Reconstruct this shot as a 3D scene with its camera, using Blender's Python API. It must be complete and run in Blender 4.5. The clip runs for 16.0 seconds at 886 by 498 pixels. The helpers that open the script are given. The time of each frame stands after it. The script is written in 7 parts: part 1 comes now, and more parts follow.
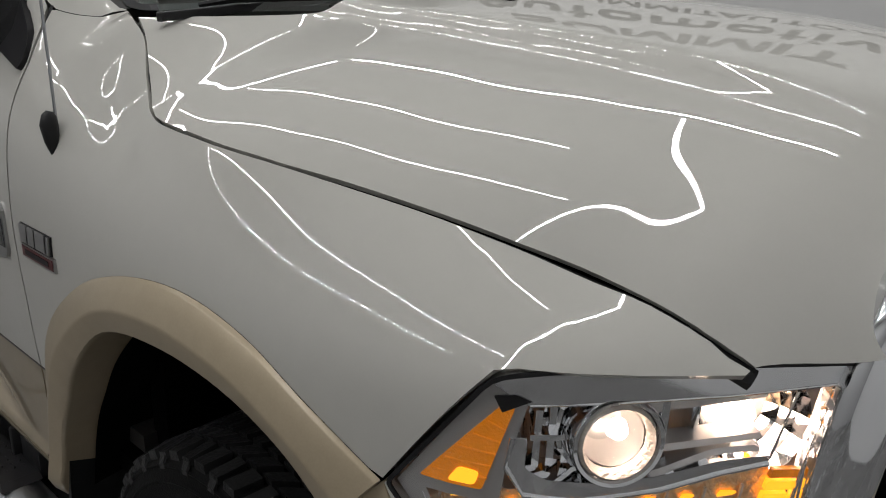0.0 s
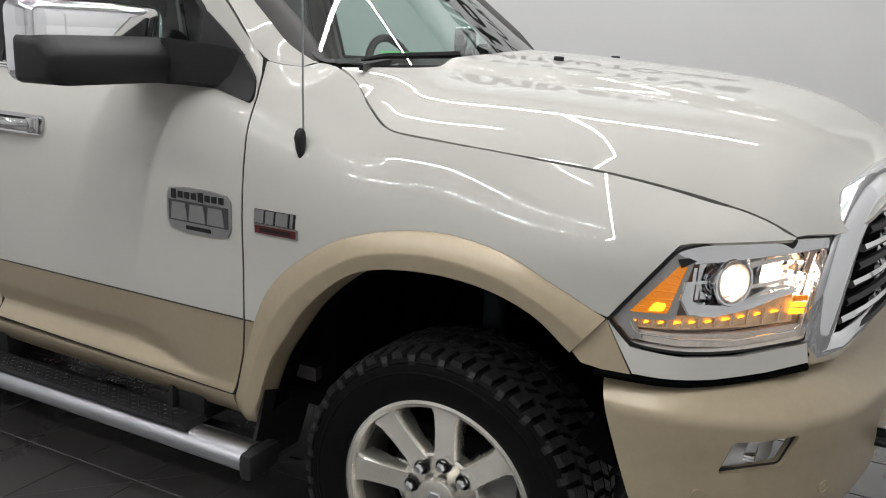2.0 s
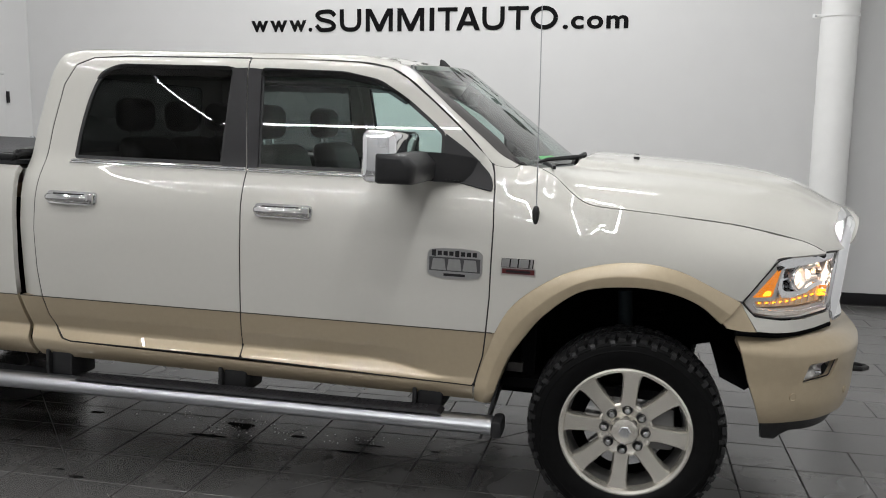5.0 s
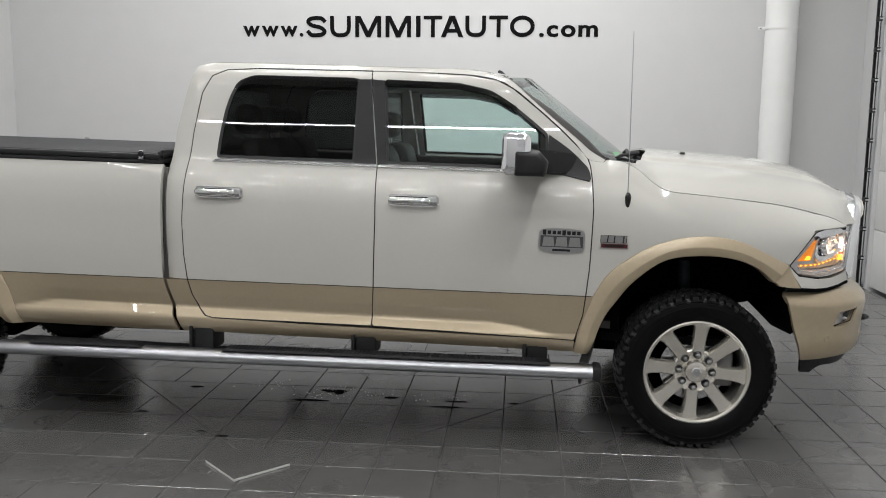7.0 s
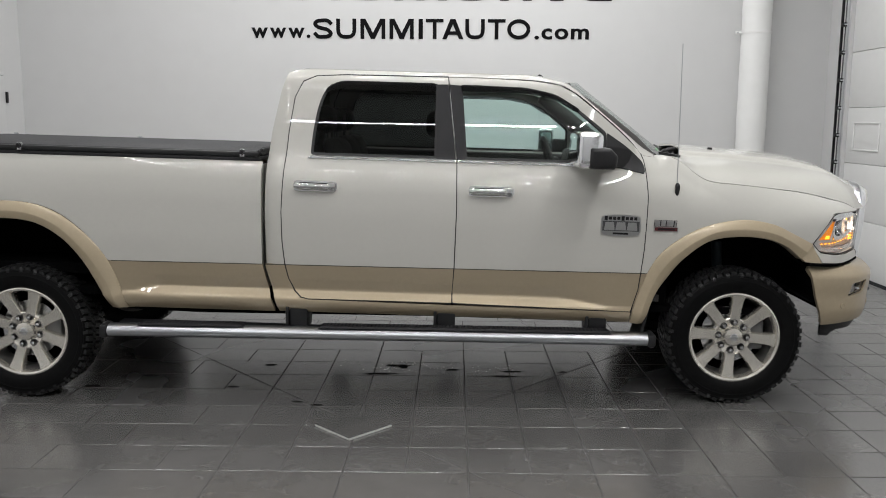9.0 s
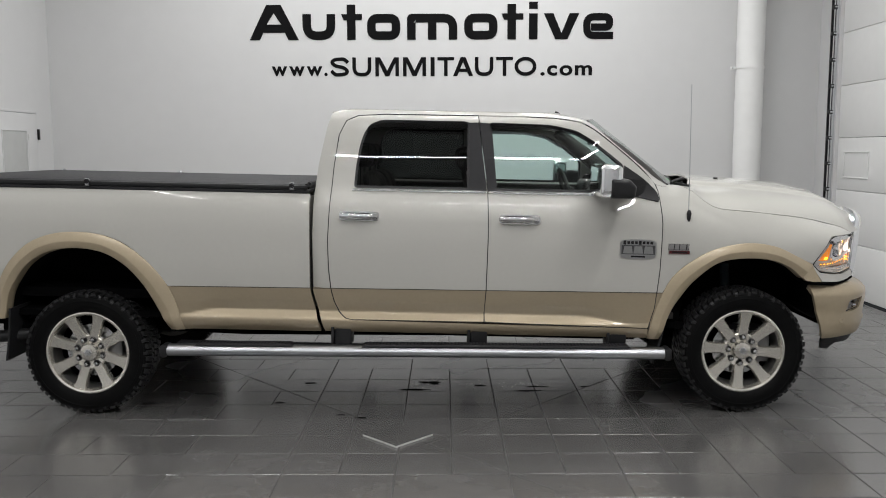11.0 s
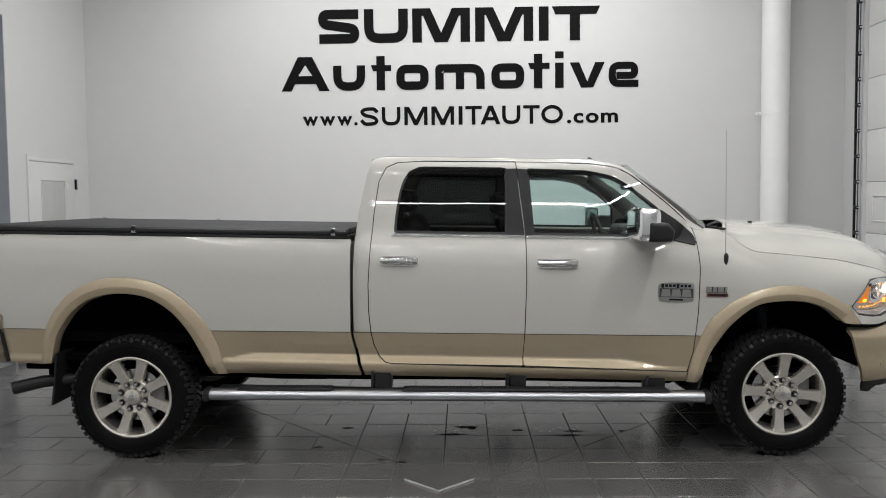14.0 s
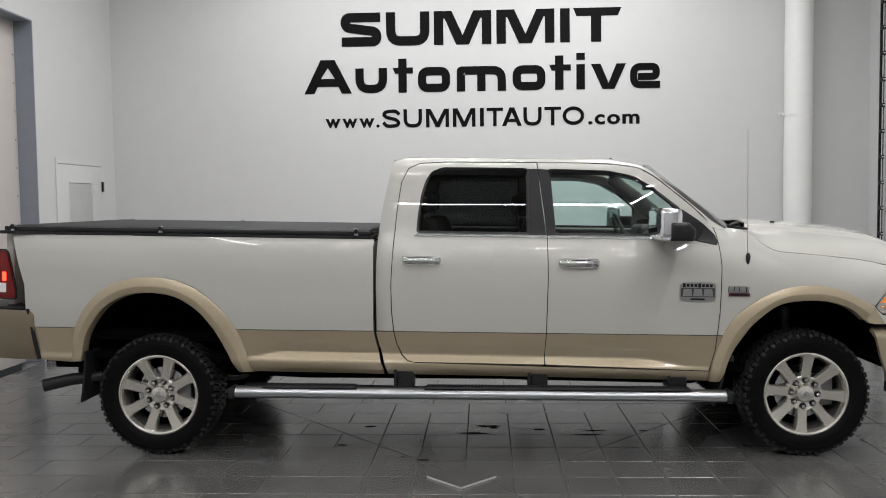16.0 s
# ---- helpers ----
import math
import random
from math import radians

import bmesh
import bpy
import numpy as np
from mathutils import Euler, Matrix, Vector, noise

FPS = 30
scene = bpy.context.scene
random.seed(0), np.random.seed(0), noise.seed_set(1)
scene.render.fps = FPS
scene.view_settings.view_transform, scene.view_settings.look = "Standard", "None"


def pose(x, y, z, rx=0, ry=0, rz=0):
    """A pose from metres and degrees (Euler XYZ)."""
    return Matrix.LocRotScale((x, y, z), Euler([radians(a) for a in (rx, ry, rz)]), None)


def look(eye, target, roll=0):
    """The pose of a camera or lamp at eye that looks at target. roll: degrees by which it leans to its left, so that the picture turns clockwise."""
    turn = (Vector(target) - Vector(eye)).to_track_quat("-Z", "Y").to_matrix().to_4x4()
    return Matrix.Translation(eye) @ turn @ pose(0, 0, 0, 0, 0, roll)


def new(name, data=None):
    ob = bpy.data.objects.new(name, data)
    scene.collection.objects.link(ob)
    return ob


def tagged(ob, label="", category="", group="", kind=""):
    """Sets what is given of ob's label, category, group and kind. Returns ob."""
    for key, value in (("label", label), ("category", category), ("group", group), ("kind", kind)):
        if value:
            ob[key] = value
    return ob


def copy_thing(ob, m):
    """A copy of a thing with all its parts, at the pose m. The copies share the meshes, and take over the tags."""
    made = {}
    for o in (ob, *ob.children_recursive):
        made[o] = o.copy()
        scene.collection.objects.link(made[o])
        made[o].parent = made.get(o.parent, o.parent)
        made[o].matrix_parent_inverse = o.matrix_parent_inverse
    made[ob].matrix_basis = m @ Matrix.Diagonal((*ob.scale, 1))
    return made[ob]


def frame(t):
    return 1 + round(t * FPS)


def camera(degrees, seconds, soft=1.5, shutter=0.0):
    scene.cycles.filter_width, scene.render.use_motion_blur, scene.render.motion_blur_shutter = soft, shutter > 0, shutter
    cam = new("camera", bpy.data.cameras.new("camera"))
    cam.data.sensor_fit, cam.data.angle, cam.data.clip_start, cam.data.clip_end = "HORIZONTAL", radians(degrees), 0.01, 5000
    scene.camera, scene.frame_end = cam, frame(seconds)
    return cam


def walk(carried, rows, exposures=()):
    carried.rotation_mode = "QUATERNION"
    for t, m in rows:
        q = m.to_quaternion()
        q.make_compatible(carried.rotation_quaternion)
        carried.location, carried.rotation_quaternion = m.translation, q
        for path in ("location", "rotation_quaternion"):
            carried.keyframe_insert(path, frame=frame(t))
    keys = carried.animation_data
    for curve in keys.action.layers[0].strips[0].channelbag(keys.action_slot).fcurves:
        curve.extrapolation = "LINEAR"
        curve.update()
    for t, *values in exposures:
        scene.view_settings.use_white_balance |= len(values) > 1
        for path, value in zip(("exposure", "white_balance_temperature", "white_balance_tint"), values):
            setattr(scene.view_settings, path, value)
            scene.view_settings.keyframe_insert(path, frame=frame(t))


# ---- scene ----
cam = camera(54.9, 16.0, 1.0)
PATH = [
    (0, (1.096, -1.564, 1.549), (-0.233, -0.2, 0.939), -0.0),
    (0.5, (1.126, -1.883, 1.548), (-0.095, -0.421, 0.936), 0.6),
    (1, (1.14, -2.175, 1.595), (-0.014, -0.662, 0.981), 0.2),
    (1.5, (1.094, -2.477, 1.588), (0.057, -0.863, 1.021), 1.3),
    (2, (0.953, -2.699, 1.552), (0.027, -0.991, 1.079), 1.5),
    (2.5, (0.788, -2.952, 1.574), (-0.036, -1.177, 1.159), 1.3),
    (3, (0.68, -3.279, 1.577), (-0.063, -1.458, 1.213), 1.0),
    (3.5, (0.553, -3.6, 1.587), (-0.116, -1.74, 1.282), 0.9),
    (4, (0.375, -3.853, 1.619), (-0.208, -1.962, 1.325), 0.8),
    (4.5, (0.187, -4.138, 1.631), (-0.313, -2.222, 1.347), 0.8),
    (7, (-0.926, -5.339, 1.657), (-1.101, -3.367, 1.371), 0.5),
    (7.5, (-1.165, -5.488, 1.657), (-1.292, -3.513, 1.367), 0.5),
    (8, (-1.351, -5.693, 1.671), (-1.443, -3.716, 1.38), 0.4),
    (8.5, (-1.506, -5.856, 1.687), (-1.565, -3.879, 1.393), 0.4),
    (9, (-1.678, -5.968, 1.685), (-1.703, -3.991, 1.387), 0.3),
    (11.5, (-1.95, -6.468, 1.723), (-1.954, -4.478, 1.521), -0.2),
    (12, (-1.967, -6.467, 1.724), (-1.979, -4.474, 1.55), -0.3),
    (12.5, (-2.003, -6.499, 1.731), (-2.02, -4.505, 1.582), -0.3),
    (13, (-2.043, -6.493, 1.7), (-2.061, -4.498, 1.567), -0.4),
    (13.5, (-2.066, -6.495, 1.698), (-2.094, -4.499, 1.576), -0.5),
    (14, (-2.074, -6.507, 1.702), (-2.12, -4.511, 1.584), -0.6),
    (14.5, (-2.08, -6.518, 1.695), (-2.143, -4.523, 1.581), -0.6),
    (15, (-2.084, -6.534, 1.694), (-2.159, -4.539, 1.581), -0.7),
    (15.5, (-2.081, -6.543, 1.691), (-2.168, -4.548, 1.578), -0.7),
    (16, (-2.08, -6.559, 1.686), (-2.175, -4.564, 1.575), -0.7),
]
EXPOSURES = [(0.0, -0.36), (0.5, 0.05), (1.0, 0.36), (1.5, 0.44), (3.0, 0.52), (8.5, 0.47), (12.0, 0.36), (16.0, 0.36)]
walk(cam, [(t, look(eye, target, roll)) for t, eye, target, roll in PATH], exposures=EXPOSURES)

# ---- world, large lights ----
world = bpy.data.worlds.new("world")
scene.world = world
world.use_nodes = True
world.node_tree.nodes["Background"].inputs[0].default_value = (0.9, 0.95, 1.0, 1)
world.node_tree.nodes["Background"].inputs[1].default_value = 0.02
CEIL = 5.2
STRIP_POWER = 13.0


# ---- materials ----
def material(name, color, rough=0.5, metal=0.0, coat=0.0, vary=0.06, scale=8.0, bump=0.0, bump_scale=60.0, spec=0.5, rough_vary=0.0, per_piece=0.0, room=False):
    m = bpy.data.materials.new(name)
    m.use_nodes = True
    t = m.node_tree
    b = t.nodes["Principled BSDF"]
    b.inputs["Roughness"].default_value = rough
    b.inputs["Metallic"].default_value = metal
    b.inputs["Coat Weight"].default_value = coat
    b.inputs["Coat Roughness"].default_value = 0.008
    b.inputs["Specular IOR Level"].default_value = spec
    co = t.nodes.new("ShaderNodeTexCoord")
    where = t.nodes.new("ShaderNodeNewGeometry").outputs["Position"] if room else co.outputs["Object"]
    n1 = t.nodes.new("ShaderNodeTexNoise")
    n1.inputs["Scale"].default_value = scale
    n1.inputs["Detail"].default_value = 6
    n2 = t.nodes.new("ShaderNodeTexNoise")
    n2.inputs["Scale"].default_value = scale * 0.13
    n2.inputs["Detail"].default_value = 3
    t.links.new(where, n1.inputs["Vector"])
    t.links.new(where, n2.inputs["Vector"])
    add = t.nodes.new("ShaderNodeMath")
    add.operation = "ADD"
    t.links.new(n1.outputs[0], add.inputs[0])
    t.links.new(n2.outputs[0], add.inputs[1])
    amount = add.outputs[0]
    if per_piece:
        info = t.nodes.new("ShaderNodeObjectInfo")
        geo = t.nodes.new("ShaderNodeNewGeometry")
        both = t.nodes.new("ShaderNodeMath")
        both.operation = "ADD"
        t.links.new(info.outputs["Random"], both.inputs[0])
        t.links.new(geo.outputs["Random Per Island"], both.inputs[1])
        scaled = t.nodes.new("ShaderNodeMath")
        scaled.operation = "MULTIPLY_ADD"
        scaled.inputs[1].default_value = per_piece
        t.links.new(both.outputs[0], scaled.inputs[0])
        t.links.new(amount, scaled.inputs[2])
        amount = scaled.outputs[0]
    ramp = t.nodes.new("ShaderNodeMapRange")
    ramp.inputs["From Min"].default_value = 0.6
    ramp.inputs["From Max"].default_value = 1.4 + per_piece
    ramp.inputs["To Min"].default_value = 1 - vary
    ramp.inputs["To Max"].default_value = 1 + vary
    t.links.new(amount, ramp.inputs["Value"])
    mul = t.nodes.new("ShaderNodeVectorMath")
    mul.operation = "SCALE"
    mul.inputs[0].default_value = color
    t.links.new(ramp.outputs[0], mul.inputs["Scale"])
    t.links.new(mul.outputs[0], b.inputs["Base Color"])
    if rough_vary:
        rr = t.nodes.new("ShaderNodeMapRange")
        rr.inputs["From Min"].default_value = 0.3
        rr.inputs["From Max"].default_value = 0.7
        rr.inputs["To Min"].default_value = max(0.02, rough - rough_vary)
        rr.inputs["To Max"].default_value = rough + rough_vary
        t.links.new(n2.outputs[0], rr.inputs["Value"])
        t.links.new(rr.outputs[0], b.inputs["Roughness"])
    if bump:
        n3 = t.nodes.new("ShaderNodeTexNoise")
        n3.inputs["Scale"].default_value = bump_scale
        n3.inputs["Detail"].default_value = 4
        t.links.new(where, n3.inputs["Vector"])
        bp = t.nodes.new("ShaderNodeBump")
        bp.inputs["Strength"].default_value = bump
        bp.inputs["Distance"].default_value = 0.004
        t.links.new(n3.outputs[0], bp.inputs["Height"])
        t.links.new(bp.outputs[0], b.inputs["Normal"])
    return m


def glass(name, tint, ior=1.5):
    m = bpy.data.materials.new(name)
    m.use_nodes = True
    t = m.node_tree
    out = t.nodes["Material Output"]
    t.nodes.remove(t.nodes["Principled BSDF"])
    see = t.nodes.new("ShaderNodeBsdfTransparent")
    see.inputs[0].default_value = (*tint, 1)
    gl = t.nodes.new("ShaderNodeBsdfGlossy")
    gl.inputs["Roughness"].default_value = 0.0
    # gloss rises towards grazing angles alike from inside and outside
    f0 = ((ior - 1) / (ior + 1)) ** 2
    lw = t.nodes.new("ShaderNodeLayerWeight")
    lw.inputs[0].default_value = 0.5
    pw = t.nodes.new("ShaderNodeMath")
    pw.operation = 'POWER'
    pw.inputs[1].default_value = 5.0
    fr = t.nodes.new("ShaderNodeMath")
    fr.operation = 'MULTIPLY_ADD'
    fr.inputs[1].default_value = 1 - f0
    fr.inputs[2].default_value = f0
    t.links.new(lw.outputs["Facing"], pw.inputs[0])
    t.links.new(pw.outputs[0], fr.inputs[0])
    mix = t.nodes.new("ShaderNodeMixShader")
    t.links.new(fr.outputs[0], mix.inputs[0])
    t.links.new(see.outputs[0], mix.inputs[1])
    t.links.new(gl.outputs[0], mix.inputs[2])
    t.links.new(mix.outputs[0], out.inputs[0])
    return m


def glow(name, color, strength):
    m = bpy.data.materials.new(name)
    m.use_nodes = True
    b = m.node_tree.nodes["Principled BSDF"]
    b.inputs["Base Color"].default_value = (*color, 1)
    b.inputs["Emission Color"].default_value = (*color, 1)
    b.inputs["Emission Strength"].default_value = strength
    return m


PEARL = material("pearl_white_paint", (0.500, 0.490, 0.455), 0.55, coat=1.0, vary=0.015, scale=300, spec=0.0)
TAN = material("tan_metallic_paint", (0.395, 0.325, 0.226), 0.42, metal=0.45, spec=0.3, coat=1.0, vary=0.04, scale=400)
# softer-coated tan, its base lightened so bumper and filler look better lit
SOFT_LIT_TAN = material("tan_flare_paint", (0.42, 0.346, 0.240), 0.45, metal=0.35, spec=0.3, coat=0.6, vary=0.05, scale=300)
SOFT_LIT_TAN.node_tree.nodes["Principled BSDF"].inputs["Coat Roughness"].default_value = 0.22
CHROME = material("chrome", (0.90, 0.91, 0.93), 0.06, metal=1.0, vary=0.02, scale=30)
SATIN = material("brushed_steel", (0.62, 0.63, 0.65), 0.24, metal=1.0, vary=0.015, scale=30, rough_vary=0.02)
BOARD = material("board_steel", (0.40, 0.41, 0.43), 0.36, metal=1.0, vary=0.03, scale=30, rough_vary=0.03)
ALLOY = material("painted_alloy", (0.74, 0.71, 0.645), 0.26, metal=0.85, coat=0.5, vary=0.04, scale=80)
GRIP = material("handle_chrome", (0.60, 0.60, 0.61), 0.09, metal=1.0, vary=0.03, scale=30)
BLACK = material("black_plastic", (0.014, 0.014, 0.015), 0.45, spec=0.3, vary=0.2, scale=40, bump=0.15, bump_scale=500)
SOFT_BLACK = material("satin_black_trim", (0.015, 0.0145, 0.016), 0.42, spec=0.22, vary=0.1, scale=60)
# darker than real plastic: shade of arches, gaps and underbody put into the colour
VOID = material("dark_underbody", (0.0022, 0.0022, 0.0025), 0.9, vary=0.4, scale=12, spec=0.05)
RUBBER = material("tyre_rubber", (0.004, 0.004, 0.0042), 0.5, vary=0.35, scale=30, bump=0.3, bump_scale=240, spec=0.09)
TREAD = material("tread_rubber", (0.017, 0.017, 0.0175), 0.42, vary=0.35, scale=30, bump=0.4, bump_scale=160, spec=0.3)
VINYL = material("black_vinyl_cover", (0.020, 0.020, 0.022), 0.55, spec=0.3, vary=0.2, scale=25, bump=0.2, bump_scale=700)
SEAT = material("dark_seat_leather", (0.050, 0.046, 0.041), 0.55, vary=0.2, scale=20)
CABIN = material("cabin_plastic", (0.040, 0.037, 0.035), 0.6, vary=0.2, scale=20)
HEADLINER = material("headliner_cloth", (0.60, 0.58, 0.55), 0.9, vary=0.1, scale=80)
GLASS = glass("clear_glass", (0.80, 0.93, 0.90), 1.8)
TINT = glass("tinted_glass", (0.11, 0.121, 0.118), 1.38)
SHIELD = glass("windshield_glass", (0.78, 0.92, 0.87), 2.7)
LENS = glass("lamp_lens", (0.97, 0.97, 0.97), 1.45)
VISOR = glass("smoked_visor", (0.12, 0.12, 0.13))
AMBER = material("amber_plastic", (0.85, 0.26, 0.01), 0.15, coat=0.6, vary=0.15, scale=90, bump=0.5, bump_scale=260)
AMBER.node_tree.nodes["Principled BSDF"].inputs["Emission Color"].default_value = (1.0, 0.30, 0.01, 1)
AMBER.node_tree.nodes["Principled BSDF"].inputs["Emission Strength"].default_value = 0.22
AMBER_GLOW = glow("amber_lamp", (1.0, 0.44, 0.02), 1.6)
WARM_GLOW = glow("headlamp_bulb", (1.0, 0.76, 0.60), 24.0)
RED = material("red_lens", (0.16, 0.004, 0.004), 0.12, coat=0.3, spec=0.2, vary=0.1, scale=60)
RED_GLOW = glow("tail_lamp_bulb", (1.0, 0.05, 0.02), 3.0)
STRIPE = material("dark_brown_stripe", (0.045, 0.036, 0.028), 0.4, vary=0.1, scale=60)
BADGE_RED = material("red_badge_enamel", (0.09, 0.010, 0.012), 0.3, vary=0.1)
GREEN = material("green_sticker", (0.05, 0.55, 0.10), 0.6, vary=0.1)
WALL = material("white_wall_paint", (0.62, 0.62, 0.618), 0.42, vary=0.02, scale=5, bump=0.05, bump_scale=90, rough_vary=0.06)
SIDE_WALL = WALL
# tone of the unseen south wall, chosen for the bounce and reflections it gives
UNSEEN_WALL = material("grey_wall_paint", (0.38, 0.38, 0.379), 0.5, vary=0.02, scale=5)
CEILING = material("white_ceiling_paint", (0.78, 0.78, 0.775), 0.8, vary=0.03, scale=3)
PIPE = material("white_pipe_wrap", (0.79, 0.79, 0.78), 0.45, vary=0.03, scale=10, bump=0.4, bump_scale=12)
DOOR_PANEL = material("white_door_steel", (0.78, 0.78, 0.77), 0.4, vary=0.02, scale=10)
GREY_FRAME = material("grey_door_jamb", (0.24, 0.26, 0.30), 0.5, vary=0.08, scale=10)
INK = material("black_sign_face", (0.004, 0.004, 0.0045), 0.5, vary=0.2, scale=20, spec=0.08)
TILE = material("dark_porcelain_tile", (0.098, 0.0955, 0.093), 0.25, vary=0.26, scale=5, bump=0.07, bump_scale=50, rough_vary=0.06, per_piece=0.30, spec=1.0, room=True)
TILE.node_tree.nodes["Principled BSDF"].inputs["IOR"].default_value = 1.75
GROUT = material("grey_grout", (0.075, 0.073, 0.071), 0.8, vary=0.5, scale=6, room=True)
MUD = material("dried_black_mud", (0.006, 0.006, 0.006), 0.8, vary=0.3, scale=40, spec=0.1)
CHIP = material("pale_chips", (0.5, 0.5, 0.48), 0.7, vary=0.2, scale=40)


# ---- mesh helpers ----
def raw(name, verts, faces, mat, parent=None, label="", smooth=False, normals=None):
    me = bpy.data.meshes.new(name)
    me.from_pydata([tuple(float(c) for c in v) for v in verts], [], [tuple(int(i) for i in f) for f in faces])
    me.materials.append(mat)
    me.update()
    if smooth:
        me.polygons.foreach_set("use_smooth", [True] * len(me.polygons))
    if normals is not None:
        me.normals_split_custom_set_from_vertices([tuple(float(c) for c in n) for n in normals])
    ob = new(name, me)
    if parent is not None:
        ob.parent = parent
    if label:
        ob["label"] = label
    return ob


def part(name, bm, mat, parent=None, label="", smooth=False):
    me = bpy.data.meshes.new(name)
    bmesh.ops.recalc_face_normals(bm, faces=bm.faces[:])
    bm.to_mesh(me)
    bm.free()
    me.materials.append(mat)
    if smooth:
        me.polygons.foreach_set("use_smooth", [True] * len(me.polygons))
        me.set_sharp_from_angle(angle=radians(38))
    ob = new(name, me)
    if parent is not None:
        ob.parent = parent
    if label:
        ob["label"] = label
    return ob


def box_bm(x0, x1, y0, y1, z0, z1, bevel=0.0, seg=2):
    bm = bmesh.new()
    bmesh.ops.create_cube(bm, size=1)
    for v in bm.verts:
        v.co = Vector(((x0 + x1) / 2 + v.co.x * (x1 - x0), (y0 + y1) / 2 + v.co.y * (y1 - y0), (z0 + z1) / 2 + v.co.z * (z1 - z0)))
    if bevel:
        bmesh.ops.bevel(bm, geom=bm.edges[:], offset=bevel, segments=seg, affect="EDGES", profile=0.5)
    return bm


def box(name, x0, x1, y0, y1, z0, z1, mat, parent=None, bevel=0.0, label="", smooth=True):
    return part(name, box_bm(x0, x1, y0, y1, z0, z1, bevel), mat, parent, label, smooth=smooth and bevel > 0)


def tube_bm(points, radius, sides=10, closed=False, caps=True):
    """A round bar through the points; radius is a number or one for each point."""
    pts = [Vector(p) for p in points]
    rad = radius if isinstance(radius, (list, tuple)) else [radius] * len(pts)
    bm = bmesh.new()
    rings = []
    side = None
    for i, p in enumerate(pts):
        a = pts[i - 1] if (i or closed) else p
        b = pts[(i + 1) % len(pts)] if (i < len(pts) - 1 or closed) else p
        d = (b - a).normalized()
        if side is None:
            side = d.cross(Vector((0, 0, 1)) if abs(d.z) < 0.9 else Vector((1, 0, 0))).normalized()
        side = (side - d * side.dot(d)).normalized()
        up = d.cross(side)
        rings.append([bm.verts.new(p + (side * math.cos(k * math.tau / sides) + up * math.sin(k * math.tau / sides)) * rad[i]) for k in range(sides)])
    pairs = list(zip(rings, rings[1:])) + ([(rings[-1], rings[0])] if closed else [])
    for ra, rb in pairs:
        for k in range(sides):
            bm.faces.new((ra[k], ra[(k + 1) % sides], rb[(k + 1) % sides], rb[k]))
    if caps and not closed:
        bm.faces.new(rings[0])
        bm.faces.new(rings[-1])
    return bm


def lathe_bm(profile, segs=48, axis="y", centre=(0, 0, 0), closed=False):
    """A profile of (radius, height along the axis) turned round an axis through centre."""
    bm = bmesh.new()
    rings = []
    for k in range(segs):
        a = k * math.tau / segs
        ring = []
        for r, h in profile:
            c, s = r * math.cos(a), r * math.sin(a)
            p = (c, h, s) if axis == "y" else (c, s, h) if axis == "z" else (h, c, s)
            ring.append(bm.verts.new(Vector(p) + Vector(centre)))
        rings.append(ring)
    n = len(profile)
    for k in range(segs):
        ra, rb = rings[k], rings[(k + 1) % segs]
        for i in range(n if closed else n - 1):
            bm.faces.new((ra[i], ra[(i + 1) % n], rb[(i + 1) % n], rb[i]))
    return bm


def inside(poly, pts):
    """Which of the points lie in the polygon."""
    p = np.asarray(poly, float)
    q = np.asarray(pts, float)
    x, y = q[:, 0][:, None], q[:, 1][:, None]
    x0, y0 = p[:, 0], p[:, 1]
    x1, y1 = np.roll(x0, -1), np.roll(y0, -1)
    with np.errstate(divide="ignore", invalid="ignore"):
        hit = ((y0 > y) != (y1 > y)) & (x < (x1 - x0) * (y - y0) / (y1 - y0) + x0)
    return hit.sum(axis=1) % 2 == 1


def dense(poly, step, closed=True):
    out = []
    n = len(poly)
    for i in range(n if closed else n - 1):
        a, b = np.array(poly[i], float), np.array(poly[(i + 1) % n], float)
        k = max(1, int(math.ceil(np.linalg.norm(b - a) / step)))
        out += [tuple(a + (b - a) * j / k) for j in range(k)]
    if not closed:
        out.append(tuple(poly[-1]))
    return out


def round_poly(poly, r, seg=4, closed=True):
    """The polygon with its corners rounded; r is a number or one for each corner."""
    n = len(poly)
    out = []
    for i in range(n):
        rad = r[i] if isinstance(r, (list, tuple)) else r
        p = np.array(poly[i], float)
        if rad <= 0 or (not closed and i in (0, n - 1)):
            out.append(tuple(p))
            continue
        a, b = np.array(poly[i - 1], float), np.array(poly[(i + 1) % n], float)
        la, lb = np.linalg.norm(a - p), np.linalg.norm(b - p)
        d = min(rad, la * 0.49, lb * 0.49)
        s, e = p + (a - p) / la * d, p + (b - p) / lb * d
        for k in range(seg + 1):
            u = k / seg
            out.append(tuple((1 - u) ** 2 * s + 2 * u * (1 - u) * p + u * u * e))
    return out


def spline(pts, n=8):
    """A smooth open curve through 2D points."""
    p = [np.array(q, float) for q in pts]
    p = [2 * p[0] - p[1]] + p + [2 * p[-1] - p[-2]]
    out = []
    for i in range(1, len(p) - 2):
        for k in range(n):
            u = k / n
            out.append(tuple(0.5 * (2 * p[i] + (p[i + 1] - p[i - 1]) * u + (2 * p[i - 1] - 5 * p[i] + 4 * p[i + 1] - p[i + 2]) * u * u + (3 * p[i] - p[i - 1] - 3 * p[i + 1] + p[i + 2]) * u ** 3)))
    out.append(tuple(p[-2]))
    return out


